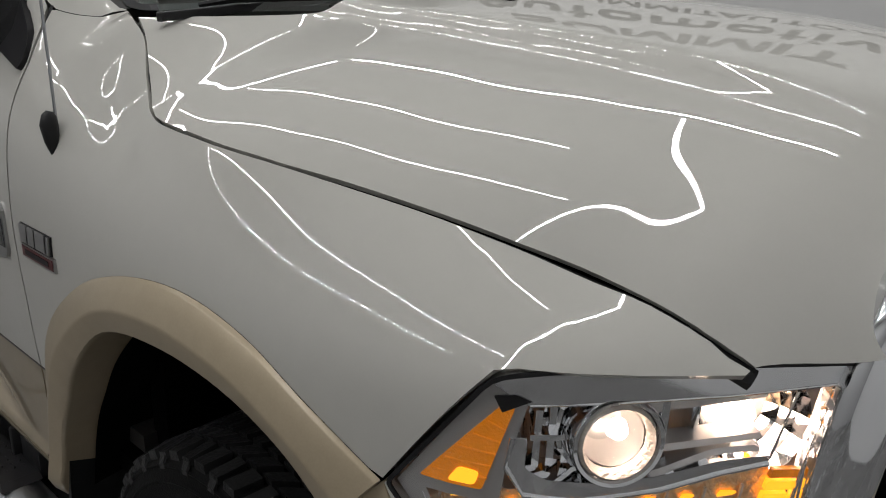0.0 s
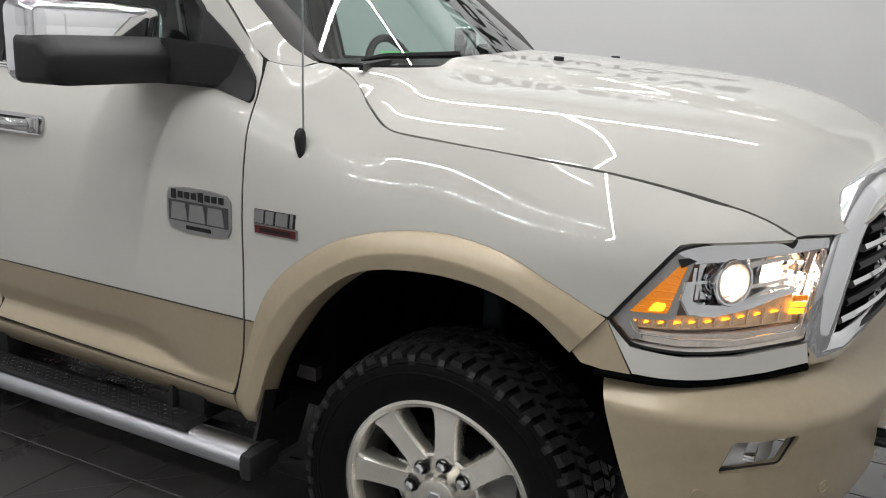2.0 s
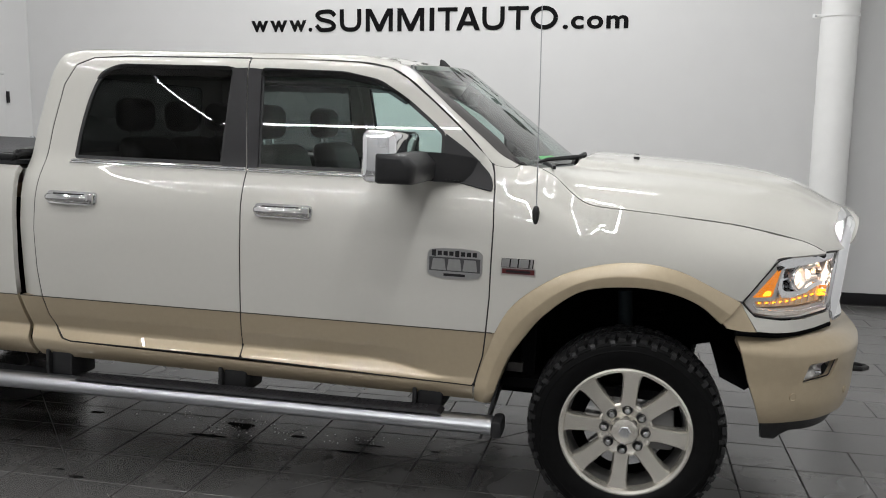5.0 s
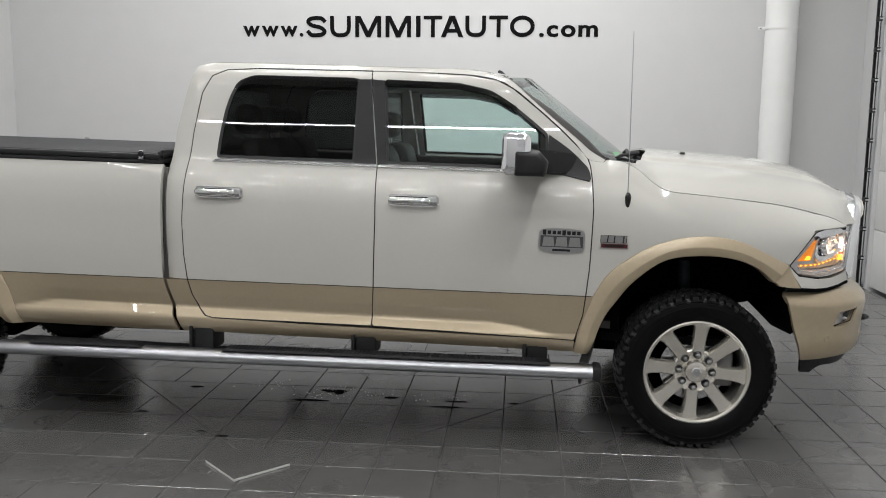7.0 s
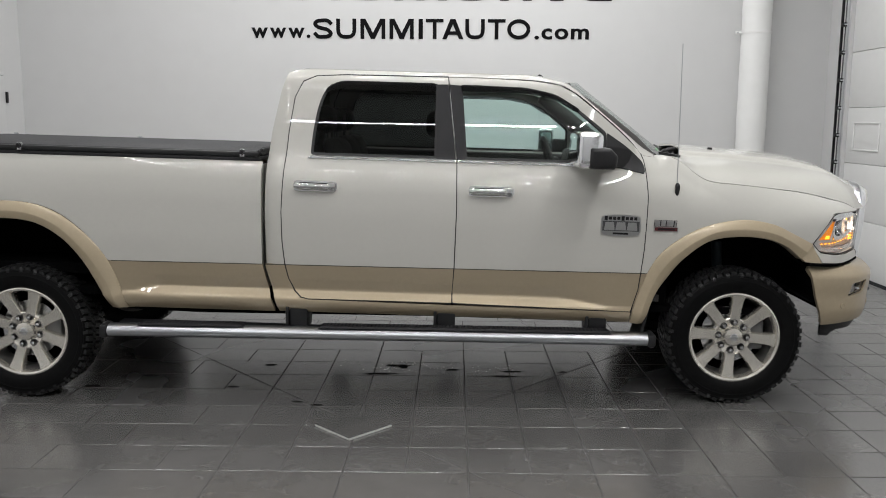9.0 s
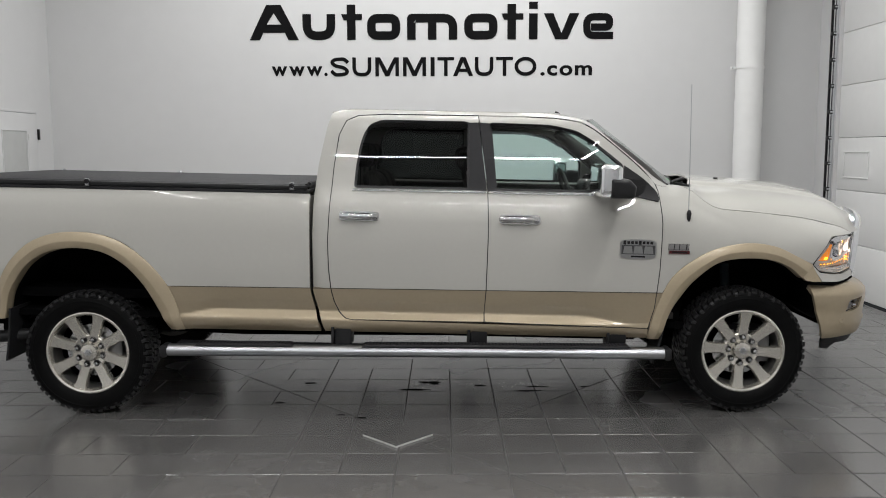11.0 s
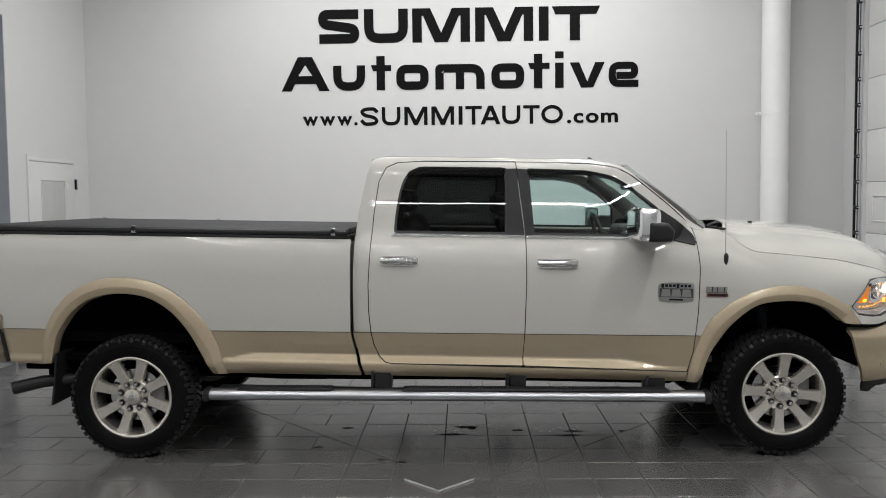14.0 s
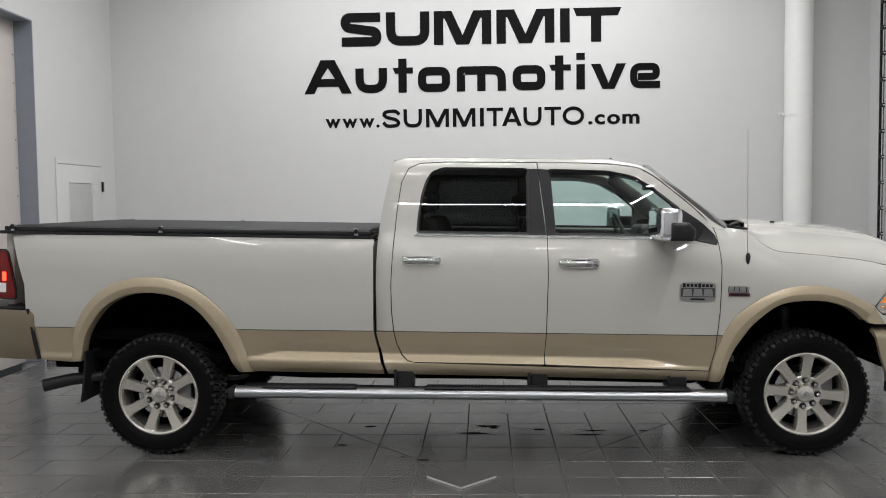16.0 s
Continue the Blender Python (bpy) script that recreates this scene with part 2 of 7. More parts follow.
def smooth_line(pts):
    """A monotone cubic through (x, y) pairs, as a function."""
    xs, ys = np.array([p[0] for p in pts], float), np.array([p[1] for p in pts], float)
    h, d = np.diff(xs), np.diff(ys) / np.diff(xs)
    m = np.zeros(len(xs))
    m[0], m[-1] = d[0], d[-1]
    for i in range(1, len(xs) - 1):
        if d[i - 1] * d[i] > 0:
            w1, w2 = 2 * h[i] + h[i - 1], h[i] + 2 * h[i - 1]
            m[i] = (w1 + w2) / (w1 / d[i - 1] + w2 / d[i])

    def f(x):
        x = min(max(x, xs[0]), xs[-1])
        i = min(int(np.searchsorted(xs, x, side="right")) - 1, len(h) - 1)
        t = (x - xs[i]) / h[i]
        return float(ys[i] * (1 + 2 * t) * (1 - t) ** 2 + m[i] * h[i] * t * (1 - t) ** 2 + ys[i + 1] * t * t * (3 - 2 * t) + m[i + 1] * h[i] * t * t * (t - 1))

    return f


def soft(line, s):
    """The same line with its bends rounded over about s."""
    w = [(k * s * 0.5, math.exp(-k * k / 4.5)) for k in range(-4, 5)]
    t = sum(v for _, v in w)
    return lambda x: sum(line(x + d) * v for d, v in w) / t


def sheet(name, outline, surf, mat, parent, holes=(), step=0.035, out=(0, -1, 0), flange=0.02, label="", mirror=False, line_step=None):
    """A curved panel: its outline and holes in two parameters, laid on the surface surf(u, v), with edges turned inwards."""
    from mathutils import geometry
    loops = [dense(o, line_step or step) for o in (outline, *holes)]
    pts, edges = [], []
    for lp in loops:
        base = len(pts)
        pts += lp
        edges += [(base + i, base + (i + 1) % len(lp)) for i in range(len(lp))]
    bound = np.array(pts)
    lo, hi = bound.min(axis=0), bound.max(axis=0)
    gx, gy = np.meshgrid(np.arange(lo[0], hi[0], step), np.arange(lo[1], hi[1], step))
    grid = np.c_[gx.ravel() + step / 2, gy.ravel() + step / 2]
    ok = inside(loops[0], grid)
    for h in loops[1:]:
        ok &= ~inside(h, grid)
    grid = grid[ok]
    if len(grid):
        near = np.array([np.min(np.hypot(*(bound - g).T)) for g in grid])
        grid = grid[near > step * 0.45]
    allp = [Vector(p) for p in pts] + [Vector(g) for g in grid]
    vs, _, fs, *_ = geometry.delaunay_2d_cdt(allp, edges, [], 0, 1e-6)
    cen = np.array([[sum(vs[i].x for i in f) / len(f), sum(vs[i].y for i in f) / len(f)] for f in fs])
    ok = inside(loops[0], cen)
    for h in loops[1:]:
        ok &= ~inside(h, cen)
    fs = [f for f, k in zip(fs, ok) if k]
    used = sorted({i for f in fs for i in f})
    idx = {i: k for k, i in enumerate(used)}
    uv = [vs[i] for i in used]
    fs = [tuple(idx[i] for i in f) for f in fs]
    P = [np.array(surf(p.x, p.y), float) for p in uv]
    e = 1e-3
    N = []
    for p in uv:
        du = np.array(surf(p.x + e, p.y), float) - np.array(surf(p.x - e, p.y), float)
        dv = np.array(surf(p.x, p.y + e), float) - np.array(surf(p.x, p.y - e), float)
        n = np.cross(du, dv)
        n /= max(1e-12, np.linalg.norm(n))
        N.append(n if np.dot(n, out) >= 0 else -n)
    if sum(np.dot(np.cross(P[f[1]] - P[f[0]], P[f[2]] - P[f[0]]), N[f[0]]) for f in fs) < 0:
        fs = [f[::-1] for f in fs]
    if flange:
        count = {}
        for f in fs:
            for i in range(len(f)):
                a, b = f[i], f[(i + 1) % len(f)]
                count[(a, b)] = count.get((a, b), 0) + 1
        rim = [(a, b) for a, b in count if (b, a) not in count]
        top, low = {}, {}
        for a in {i for ab in rim for i in ab}:
            top[a] = len(P)
            P.append(P[a].copy())
            N.append(np.zeros(3))
            low[a] = len(P)
            P.append(P[a] - N[a] * flange)
            N.append(np.zeros(3))
        fs += [(top[b], top[a], low[a], low[b]) for a, b in rim]
    obs = [raw(name, P, fs, mat, parent, label, True, N)]
    if mirror:
        flip = np.array([1, -1, 1])
        obs.append(raw(name, [p * flip for p in P], [f[::-1] for f in fs], mat, parent, label, True, [n * flip for n in N]))
    return obs


def mirrored(ob):
    """The same part on the far side of the truck."""
    me = ob.data.copy()
    for v in me.vertices:
        v.co.y = -v.co.y
    me.flip_normals()
    twin = new(ob.name, me)
    twin.parent = ob.parent
    if "label" in ob:
        twin["label"] = ob["label"]
    return twin


def prism(name, polys, surf, depth, mat, parent=None, label="", out=(0, -1, 0), step=0.5):
    """Flat shapes (a union of polygons) laid on surf(u, v), raised by depth along out."""
    from mathutils import geometry
    pts, faces = [], []
    for pl in polys:
        faces.append(list(range(len(pts), len(pts) + len(pl))))
        pts += [Vector(p) for p in pl]
    vs, _, fs, *_ = geometry.delaunay_2d_cdt(pts, [], faces, 0, 1e-6)
    cen = np.array([[sum(vs[i].x for i in f) / len(f), sum(vs[i].y for i in f) / len(f)] for f in fs])
    ok = np.zeros(len(fs), bool)
    for pl in polys:
        ok |= inside(pl, cen)
    fs = [f for f, k in zip(fs, ok) if k]
    o = np.array(out, float)
    A = [np.array(surf(v.x, v.y), float) for v in vs]
    n = len(A)
    P = [a + o * depth for a in A] + A
    F = [tuple(f) for f in fs]
    f0 = F[0]
    if np.dot(np.cross(P[f0[1]] - P[f0[0]], P[f0[2]] - P[f0[0]]), o) < 0:
        F = [f[::-1] for f in F]
    seen = {(f[i], f[(i + 1) % len(f)]) for f in F for i in range(len(f))}
    F += [(b, a, a + n, b + n) for a, b in seen if (b, a) not in seen]
    return raw(name, P, F, mat, parent, label)


def stroke(points, width, r=0.0, seg=5):
    """The outline of a band of that width along a 2D line with rounded corners."""
    p = round_poly(points, r, seg, closed=False) if r else points
    p = [np.array(q, float) for q in p]
    left, right = [], []
    for i, q in enumerate(p):
        a = q - p[i - 1] if i else p[1] - q
        b = p[i + 1] - q if i < len(p) - 1 else a
        a, b = a / np.linalg.norm(a), b / np.linalg.norm(b)
        na, nb = np.array([-a[1], a[0]]), np.array([-b[1], b[0]])
        m = na + nb
        m /= max(1e-9, np.linalg.norm(m))
        k = width / 2 / max(0.35, float(np.dot(m, na)))
        left.append(tuple(q + m * k))
        right.append(tuple(q - m * k))
    return left + right[::-1]


# ---- the room ----
NORTH, WEST, EAST, SOUTH = 4.36, -6.86, 2.72, -8.2


def wall(name, x0, x1, y0, y1, z0, z1, label, mat=WALL):
    return tagged(box(name, x0, x1, y0, y1, z0, z1, mat), label, "wall", kind="structure")


wall("wall_north", WEST - 0.3, EAST + 0.3, NORTH, NORTH + 0.2, -0.1, CEIL, "smooth white painted wall behind the truck")
# closing wall out of view; distance and grey are set to shape the light
wall("wall_south", WEST - 0.3, EAST + 0.3, SOUTH - 0.2, SOUTH, -0.1, CEIL, "grey painted wall of the workshop", UNSEEN_WALL)
# west wall with its deep door opening
DOOR_Y0, DOOR_Y1, DOOR_TOP = 0.2, 2.43, 3.67
bm = bmesh.new()
for y0, y1, z0, z1 in ((SOUTH, DOOR_Y0, -0.1, CEIL), (DOOR_Y1, NORTH, -0.1, CEIL), (DOOR_Y0, DOOR_Y1, DOOR_TOP, CEIL)):
    b2 = box_bm(WEST - 0.26, WEST, y0, y1, z0, z1)
    me = bpy.data.meshes.new("tmp")
    b2.to_mesh(me)
    b2.free()
    bm.from_mesh(me)
    bpy.data.meshes.remove(me)
tagged(part("wall_west", bm, SIDE_WALL), "white painted side wall with a deep door opening", "wall", kind="structure")
# east wall with the garage door opening
GATE_Y0, GATE_Y1, GATE_TOP = 0.2, 3.84, 4.3
bm = bmesh.new()
for y0, y1, z0, z1 in ((SOUTH, GATE_Y0, -0.1, CEIL), (GATE_Y1, NORTH, -0.1, CEIL), (GATE_Y0, GATE_Y1, GATE_TOP, CEIL)):
    b2 = box_bm(EAST, EAST + 0.25, y0, y1, z0, z1)
    me = bpy.data.meshes.new("tmp")
    b2.to_mesh(me)
    b2.free()
    bm.from_mesh(me)
    bpy.data.meshes.remove(me)
tagged(part("wall_east", bm, SIDE_WALL), "white painted side wall with a garage door opening", "wall", kind="structure")
tagged(box("ceiling", WEST - 0.3, EAST + 0.3, SOUTH - 0.2, NORTH + 0.2, CEIL, CEIL + 0.2, CEILING), "plain white painted ceiling", "ceiling", kind="structure")
# skirting
for nm, b in (("baseboard_north", (WEST, EAST, NORTH - 0.012, NORTH, 0.0, 0.115)), ("baseboard_west", (WEST, WEST + 0.012, DOOR_Y1 + 0.03, NORTH - 0.013, 0.0, 0.115))):
    tagged(box(nm, *b, SOFT_BLACK, bevel=0.003), "dark rubber skirting strip along the wall", "baseboard", kind="structure")

# grey reveal of the west opening and the flush door in it
jamb = tagged(new("door_1"), "white steel door set deep in a grey reveal", "door", kind="structure")
box("reveal", WEST - 0.2, WEST - 0.001, DOOR_Y1 - 0.015, DOOR_Y1 - 0.001, 0.0, DOOR_TOP - 0.001, GREY_FRAME, jamb, label="grey painted door reveal")
box("reveal", WEST - 0.2, WEST - 0.001, DOOR_Y0 + 0.001, DOOR_Y1 - 0.016, DOOR_TOP - 0.015, DOOR_TOP - 0.001, GREY_FRAME, jamb)
door_leaf = box("door_leaf", WEST - 0.25, WEST - 0.2, DOOR_Y0 + 0.002, DOOR_Y1 - 0.002, 0.004, DOOR_TOP - 0.002, material("cream_door_paint", (0.60, 0.56, 0.53), 0.5, vary=0.03), jamb, bevel=0.003)
for z in np.arange(0.3, 3.6, 0.3):
    part("rivet", lathe_bm([(0.0, 0.006), (0.006, 0.004), (0.008, 0.0)], 8, "x", (WEST - 0.2, DOOR_Y1 - 0.06, float(z))), SATIN, door_leaf)
box("edge_seal", WEST - 0.2, WEST - 0.19, DOOR_Y1 - 0.95, DOOR_Y1 - 0.9, 0.01, DOOR_TOP - 0.3, BLACK, jamb)

# electric cupboard let into the west wall
cup = tagged(new("wall_cupboard"), "white service cupboard door with a pale grey panel", "cupboard")
cup.location = (WEST, 2.86, 0.9)


def cup_box(name, y0, y1, z0, z1, d0, d1, mat, label=""):
    return box(name, d0, d1, y0 - 2.86, y1 - 2.86, z0 - 0.9, z1 - 0.9, mat, cup, bevel=0.002, label=label)


cup_box("frame", 2.80, 2.83, 0.9, 2.24, 0.001, 0.016, SIDE_WALL)
cup_box("frame", 2.831, 3.93, 2.17, 2.20, 0.001, 0.016, SIDE_WALL)
cup_box("door_leaf", 2.835, 3.925, 0.9, 2.165, 0.001, 0.012, SIDE_WALL)
# dark strip laid on the wall where the gap is only in shade
cup_box("top_gap", 2.835, 3.925, 2.1655, 2.1695, 0.001, 0.006, GREY_FRAME, "dark gap above the leaf")
cup_box("panel", 3.095, 3.655, 0.98, 1.955, 0.0125, 0.015, material("pale_grey_panel", (0.46, 0.465, 0.455), 0.4, vary=0.05), label="pale grey inset panel")
for a, b, c, d in ((3.085, 3.665, 1.956, 1.966), (3.085, 3.0945, 0.98, 1.9555), (3.6555, 3.665, 0.98, 1.9555)):
    cup_box("panel_frame", a, b, c, d, 0.0125, 0.022, SIDE_WALL)
cup_box("handle", 3.695, 3.715, 1.87, 1.92, 0.0125, 0.03, DOOR_PANEL)
cup_box("latch", 3.95, 3.985, 1.86, 1.985, 0.001, 0.022, SOFT_BLACK, "dark grey latch")

# garage door: panels, track, hinges
gate = tagged(new("door_2"), "white sectional garage door with a dark vertical track", "garage door", kind="structure")
PH = 0.61
for k in range(7):
    z0 = 0.02 + k * PH
    p = box("panel", EAST + 0.04, EAST + 0.09, GATE_Y0 + 0.005, GATE_Y1 - 0.005, z0, z0 + PH - 0.005, DOOR_PANEL, gate, bevel=0.006)
    if k == 2:
        for a, b, c, d in ((3.065, 3.65, z0 + 0.140, z0 + 0.156), (3.065, 3.65, z0 + 0.434, z0 + 0.450), (3.065, 3.081, z0 + 0.157, z0 + 0.433), (3.634, 3.65, z0 + 0.157, z0 + 0.433)):
            box("insert_frame", EAST + 0.026, EAST + 0.0399, a, b, c, d, DOOR_PANEL, p, bevel=0.005)
track = box("track", EAST - 0.035, EAST - 0.005, 3.87, 3.905, 0.01, CEIL - 0.3, SATIN, gate, label="galvanised vertical track")
box("track", EAST - 0.06, EAST - 0.035, 3.935, 3.955, 0.01, CEIL - 0.3, SOFT_BLACK, gate, label="dark weather strip")
for k in range(1, 14):
    z0 = 0.02 + k * PH / 2
    h = box("hinge", EAST - 0.075, EAST - 0.036, 3.84, 3.93, z0 - 0.022, z0 + 0.022, BLACK, gate, bevel=0.006, label="black roller bracket")
    part("roller", lathe_bm([(0.0, -0.02), (0.022, -0.02), (0.022, 0.02), (0.0, 0.02)], 12, "x", (EAST - 0.05, 3.86, z0)), SATIN, h)
for z in (1.24, 1.85):
    h = part("latch", lathe_bm([(0.0, -0.03), (0.03, -0.028), (0.045, 0.0), (0.03, 0.028), (0.0, 0.03)], 10, "x", (EAST + 0.02, 2.47, z)), BLACK, gate, "black door latch", smooth=True)
    box("latch_arm", EAST + 0.012, EAST + 0.03, 2.45, 2.49, z - 0.09, z + 0.09, BLACK, h, bevel=0.004)

# wrapped pipe in the corner, with its clamp
pipe = tagged(new("wall_pipe"), "thick white wrapped pipe strapped to the wall", "pipe")
pipe.location = (1.79, 4.17, 0.0)
prof = [(0.0, 0.36), (0.155, 0.36), (0.163, 0.37)]
random.seed(4)
for k in range(60):
    prof.append((0.163 + random.uniform(-0.0025, 0.0025), 0.42 + k * (CEIL - 0.45) / 60))
prof.append((0.163, CEIL - 0.002))
part("wrap", lathe_bm(prof, 40, "z"), PIPE, pipe, smooth=True)
clamp = part("clamp", lathe_bm([(0.165, 2.69), (0.170, 2.69), (0.170, 2.715), (0.165, 2.715)], 40, "z", closed=True), PIPE, pipe, "white strap clamp")
box("tab", -0.235, -0.165, -0.012, 0.012, 2.685, 2.72, PIPE, clamp, bevel=0.003)
box("bolt", -0.222, -0.205, -0.024, -0.012, 2.695, 2.71, SATIN, clamp, bevel=0.002)
box("wall_box", -0.10, 0.10, 0.165, 0.185, 0.0, 0.36, PIPE, pipe, bevel=0.004)

# ---- ceiling lights ----
strips = []


def light_strip(x0, y0, x1, y1, power):
    """A linear LED lamp under the ceiling from one point to another."""
    L = math.hypot(x1 - x0, y1 - y0)
    a = math.atan2(y1 - y0, x1 - x0)
    ob = tagged(new("ceiling_light"), "slim white linear LED ceiling light, lit", "ceiling light", "LED lights under the ceiling")
    ob.matrix_basis = Matrix.Translation(((x0 + x1) / 2, (y0 + y1) / 2, CEIL)) @ Matrix.Rotation(a, 4, "Z")
    box("housing", -L / 2, L / 2, -0.035, 0.035, -0.05, -0.001, DOOR_PANEL, ob, bevel=0.004)
    d = bpy.data.lights.new("strip", "AREA")
    d.shape, d.size, d.size_y, d.energy, d.color = "RECTANGLE", L - 0.02, 0.032, power * L, (1.0, 1.0, 1.0)
    lamp = new("strip", d)
    lamp.matrix_basis = Matrix.Translation((0, 0, -0.055))
    lamp.parent = ob
    strips.append(ob)


for x0, y0, x1, y1, k in (
    (-5.05, -6.5, 0.10, -6.5, 1.48), (0.10, -6.5, 0.35, -5.4, 1.2), (0.35, -5.4, 0.35, 0.0, 0.90), (0.35, 0.0, -0.92, 2.75, 0.85), (-5.05, 2.90, 0.95, 2.90, 1.05),
    (-5.15, -6.4, -5.15, 2.75, 0.48), (-5.05, -0.9, 0.15, -0.9, 0.55), (-5.05, 0.75, -0.80, 0.75, 0.60), (-4.95, -4.1, 0.25, -4.1, 0.72),
):
    light_strip(x0, y0, x1, y1, STRIP_POWER * k)

# ---- the sign on the north wall ----
SIGN = NORTH


def on_wall(u, v):
    return (u, SIGN, v)


def letter(name, polys, parent, depth=0.007):
    return prism(name, [[(p[0], p[1]) for p in q] for q in polys], on_wall, depth, INK, parent)


def sign(name, label):
    s = tagged(new(name), label, "sign")
    s.location = (0, 0, 0)
    return s


def big_S(x0, x1, z0, z1, w):
    h = w / 2
    zm = (z0 + z1) / 2
    return [stroke([(x1 - 0.01, z1 - h), (x0 + h, z1 - h), (x0 + h, zm + 0.03), (x1 - h, zm - 0.03), (x1 - h, z0 + h), (x0 + 0.01, z0 + h)], w, 0.09)]


def big_U(x0, x1, z0, z1, w):
    h = w / 2
    return [stroke([(x0 + h, z1), (x0 + h, z0 + h), (x1 - h, z0 + h), (x1 - h, z1)], w, 0.13)]


def big_M(x0, x1, z0, z1, w):
    c = (x0 + x1) / 2
    k = w * 0.55
    return [[(x0, z0), (x0, z1), (x0 + w * 1.9, z1), (c, z0 + w * 1.0), (x1 - w * 1.9, z1), (x1, z1), (x1, z0), (x1 - w, z0), (x1 - w, z1 - w * 0.8), (x1 - w * 1.15, z1 - w * 0.8), (c + k * 1.25, z0), (c - k * 1.25, z0), (x0 + w * 1.15, z1 - w * 0.8), (x0 + w, z1 - w * 0.8), (x0 + w, z0)]]


def ring(x0, x1, z0, z1, w, r):
    h = w / 2
    c = (x0 + x1) / 2
    return [stroke([(c + 0.01, z1 - h), (x0 + h, z1 - h), (x0 + h, z0 + h), (c + 0.01, z0 + h)], w, r), stroke([(c - 0.01, z1 - h), (x1 - h, z1 - h), (x1 - h, z0 + h), (c - 0.01, z0 + h)], w, r)]


top = sign("wall_sign", "large black raised wall lettering, upper line in capitals")
Z0, Z1, SW = 3.668, 4.09, 0.118
for x0, x1, f in ((-3.868, -3.35, big_S), (-3.289, -2.738, big_U), (-2.681, -1.957, big_M), (-1.891, -1.164, big_M)):
    letter("letter", f(x0, x1, Z0, Z1, SW), top)
letter("letter", [[(-1.092, Z0), (-0.972, Z0), (-0.972, Z1), (-1.092, Z1)]], top)
letter("letter", [[(-0.93, Z1), (-0.327, Z1), (-0.375, Z1 - 0.1), (-0.885, Z1 - 0.1)], [(-0.706, Z0), (-0.58, Z0), (-0.58, Z1 - 0.09), (-0.706, Z1 - 0.09)]], top)

mid = sign("wall_sign", "large black raised wall lettering, wide lower-case line")
Z0, ZX, Z1, W = 3.078, 3.392, 3.505, 0.105
letter("letter", [[(-4.349, Z0), (-4.135, Z1), (-4.045, Z1), (-4.045, Z1 - 0.1), (-4.135, Z0 + 0.19), (-4.045, Z0 + 0.19), (-4.045, Z0 + 0.09), (-4.178, Z0 + 0.09), (-4.222, Z0)], [(-4.0451, Z1), (-3.955, Z1), (-3.739, Z0), (-3.868, Z0), (-3.912, Z0 + 0.09), (-4.0451, Z0 + 0.09), (-4.0451, Z0 + 0.19), (-3.955, Z0 + 0.19), (-4.0451, Z1 - 0.1)]], mid)
letter("letter", big_U(-3.69, -3.286, Z0, ZX, W), mid)
for a, b in ((-3.213, -2.955), (-1.23, -0.961)):
    c = a + 0.125
    letter("letter", [[(c - W / 2, Z0), (c + W / 2, Z0), (c + W / 2, Z1), (c - W / 2, Z1)], [(a, ZX), (a + 0.03, ZX - 0.075), (b, ZX - 0.075), (b, ZX)]], mid)
letter("letter", ring(-2.892, -2.483, Z0, ZX, W, 0.1), mid)
a, b = -2.398, -1.777
c = (a + b) / 2
letter("letter", [stroke([(a + W / 2, Z0), (a + W / 2, ZX - W / 2), (b - W / 2, ZX - W / 2), (b - W / 2, Z0)], W, [0, 0.01, 0.12, 0]), [(c - W / 2, Z0), (c + W / 2, Z0), (c + W / 2, ZX - 0.02), (c - W / 2, ZX - 0.02)]], mid)
letter("letter", ring(-1.692, -1.28, Z0, ZX, W, 0.1), mid)
letter("letter", [[(-0.891, Z0), (-0.785, Z0), (-0.785, ZX), (-0.891, ZX)], [(-0.891, ZX + 0.055), (-0.785, ZX + 0.055), (-0.785, ZX + 0.14), (-0.891, ZX + 0.14)]], mid)
letter("letter", [[(-0.707, ZX), (-0.59, ZX), (-0.489, Z0 + 0.075), (-0.39, ZX), (-0.271, ZX), (-0.415, Z0), (-0.565, Z0)]], mid)
a, b, zm = -0.229, 0.156, (Z0 + ZX) / 2
letter("letter", [stroke([(a + 0.105, zm - 0.012), (b - W / 2, zm - 0.012), (b - W / 2, ZX - W * 0.42), (a + W / 2, ZX - W * 0.42), (a + W / 2, Z0 + W * 0.42), (b - 0.005, Z0 + W * 0.42)], W * 0.84, [0, 0.05, 0.09, 0.09, 0.09, 0])], mid)

low = sign("wall_sign", "smaller black raised web address line on the wall")


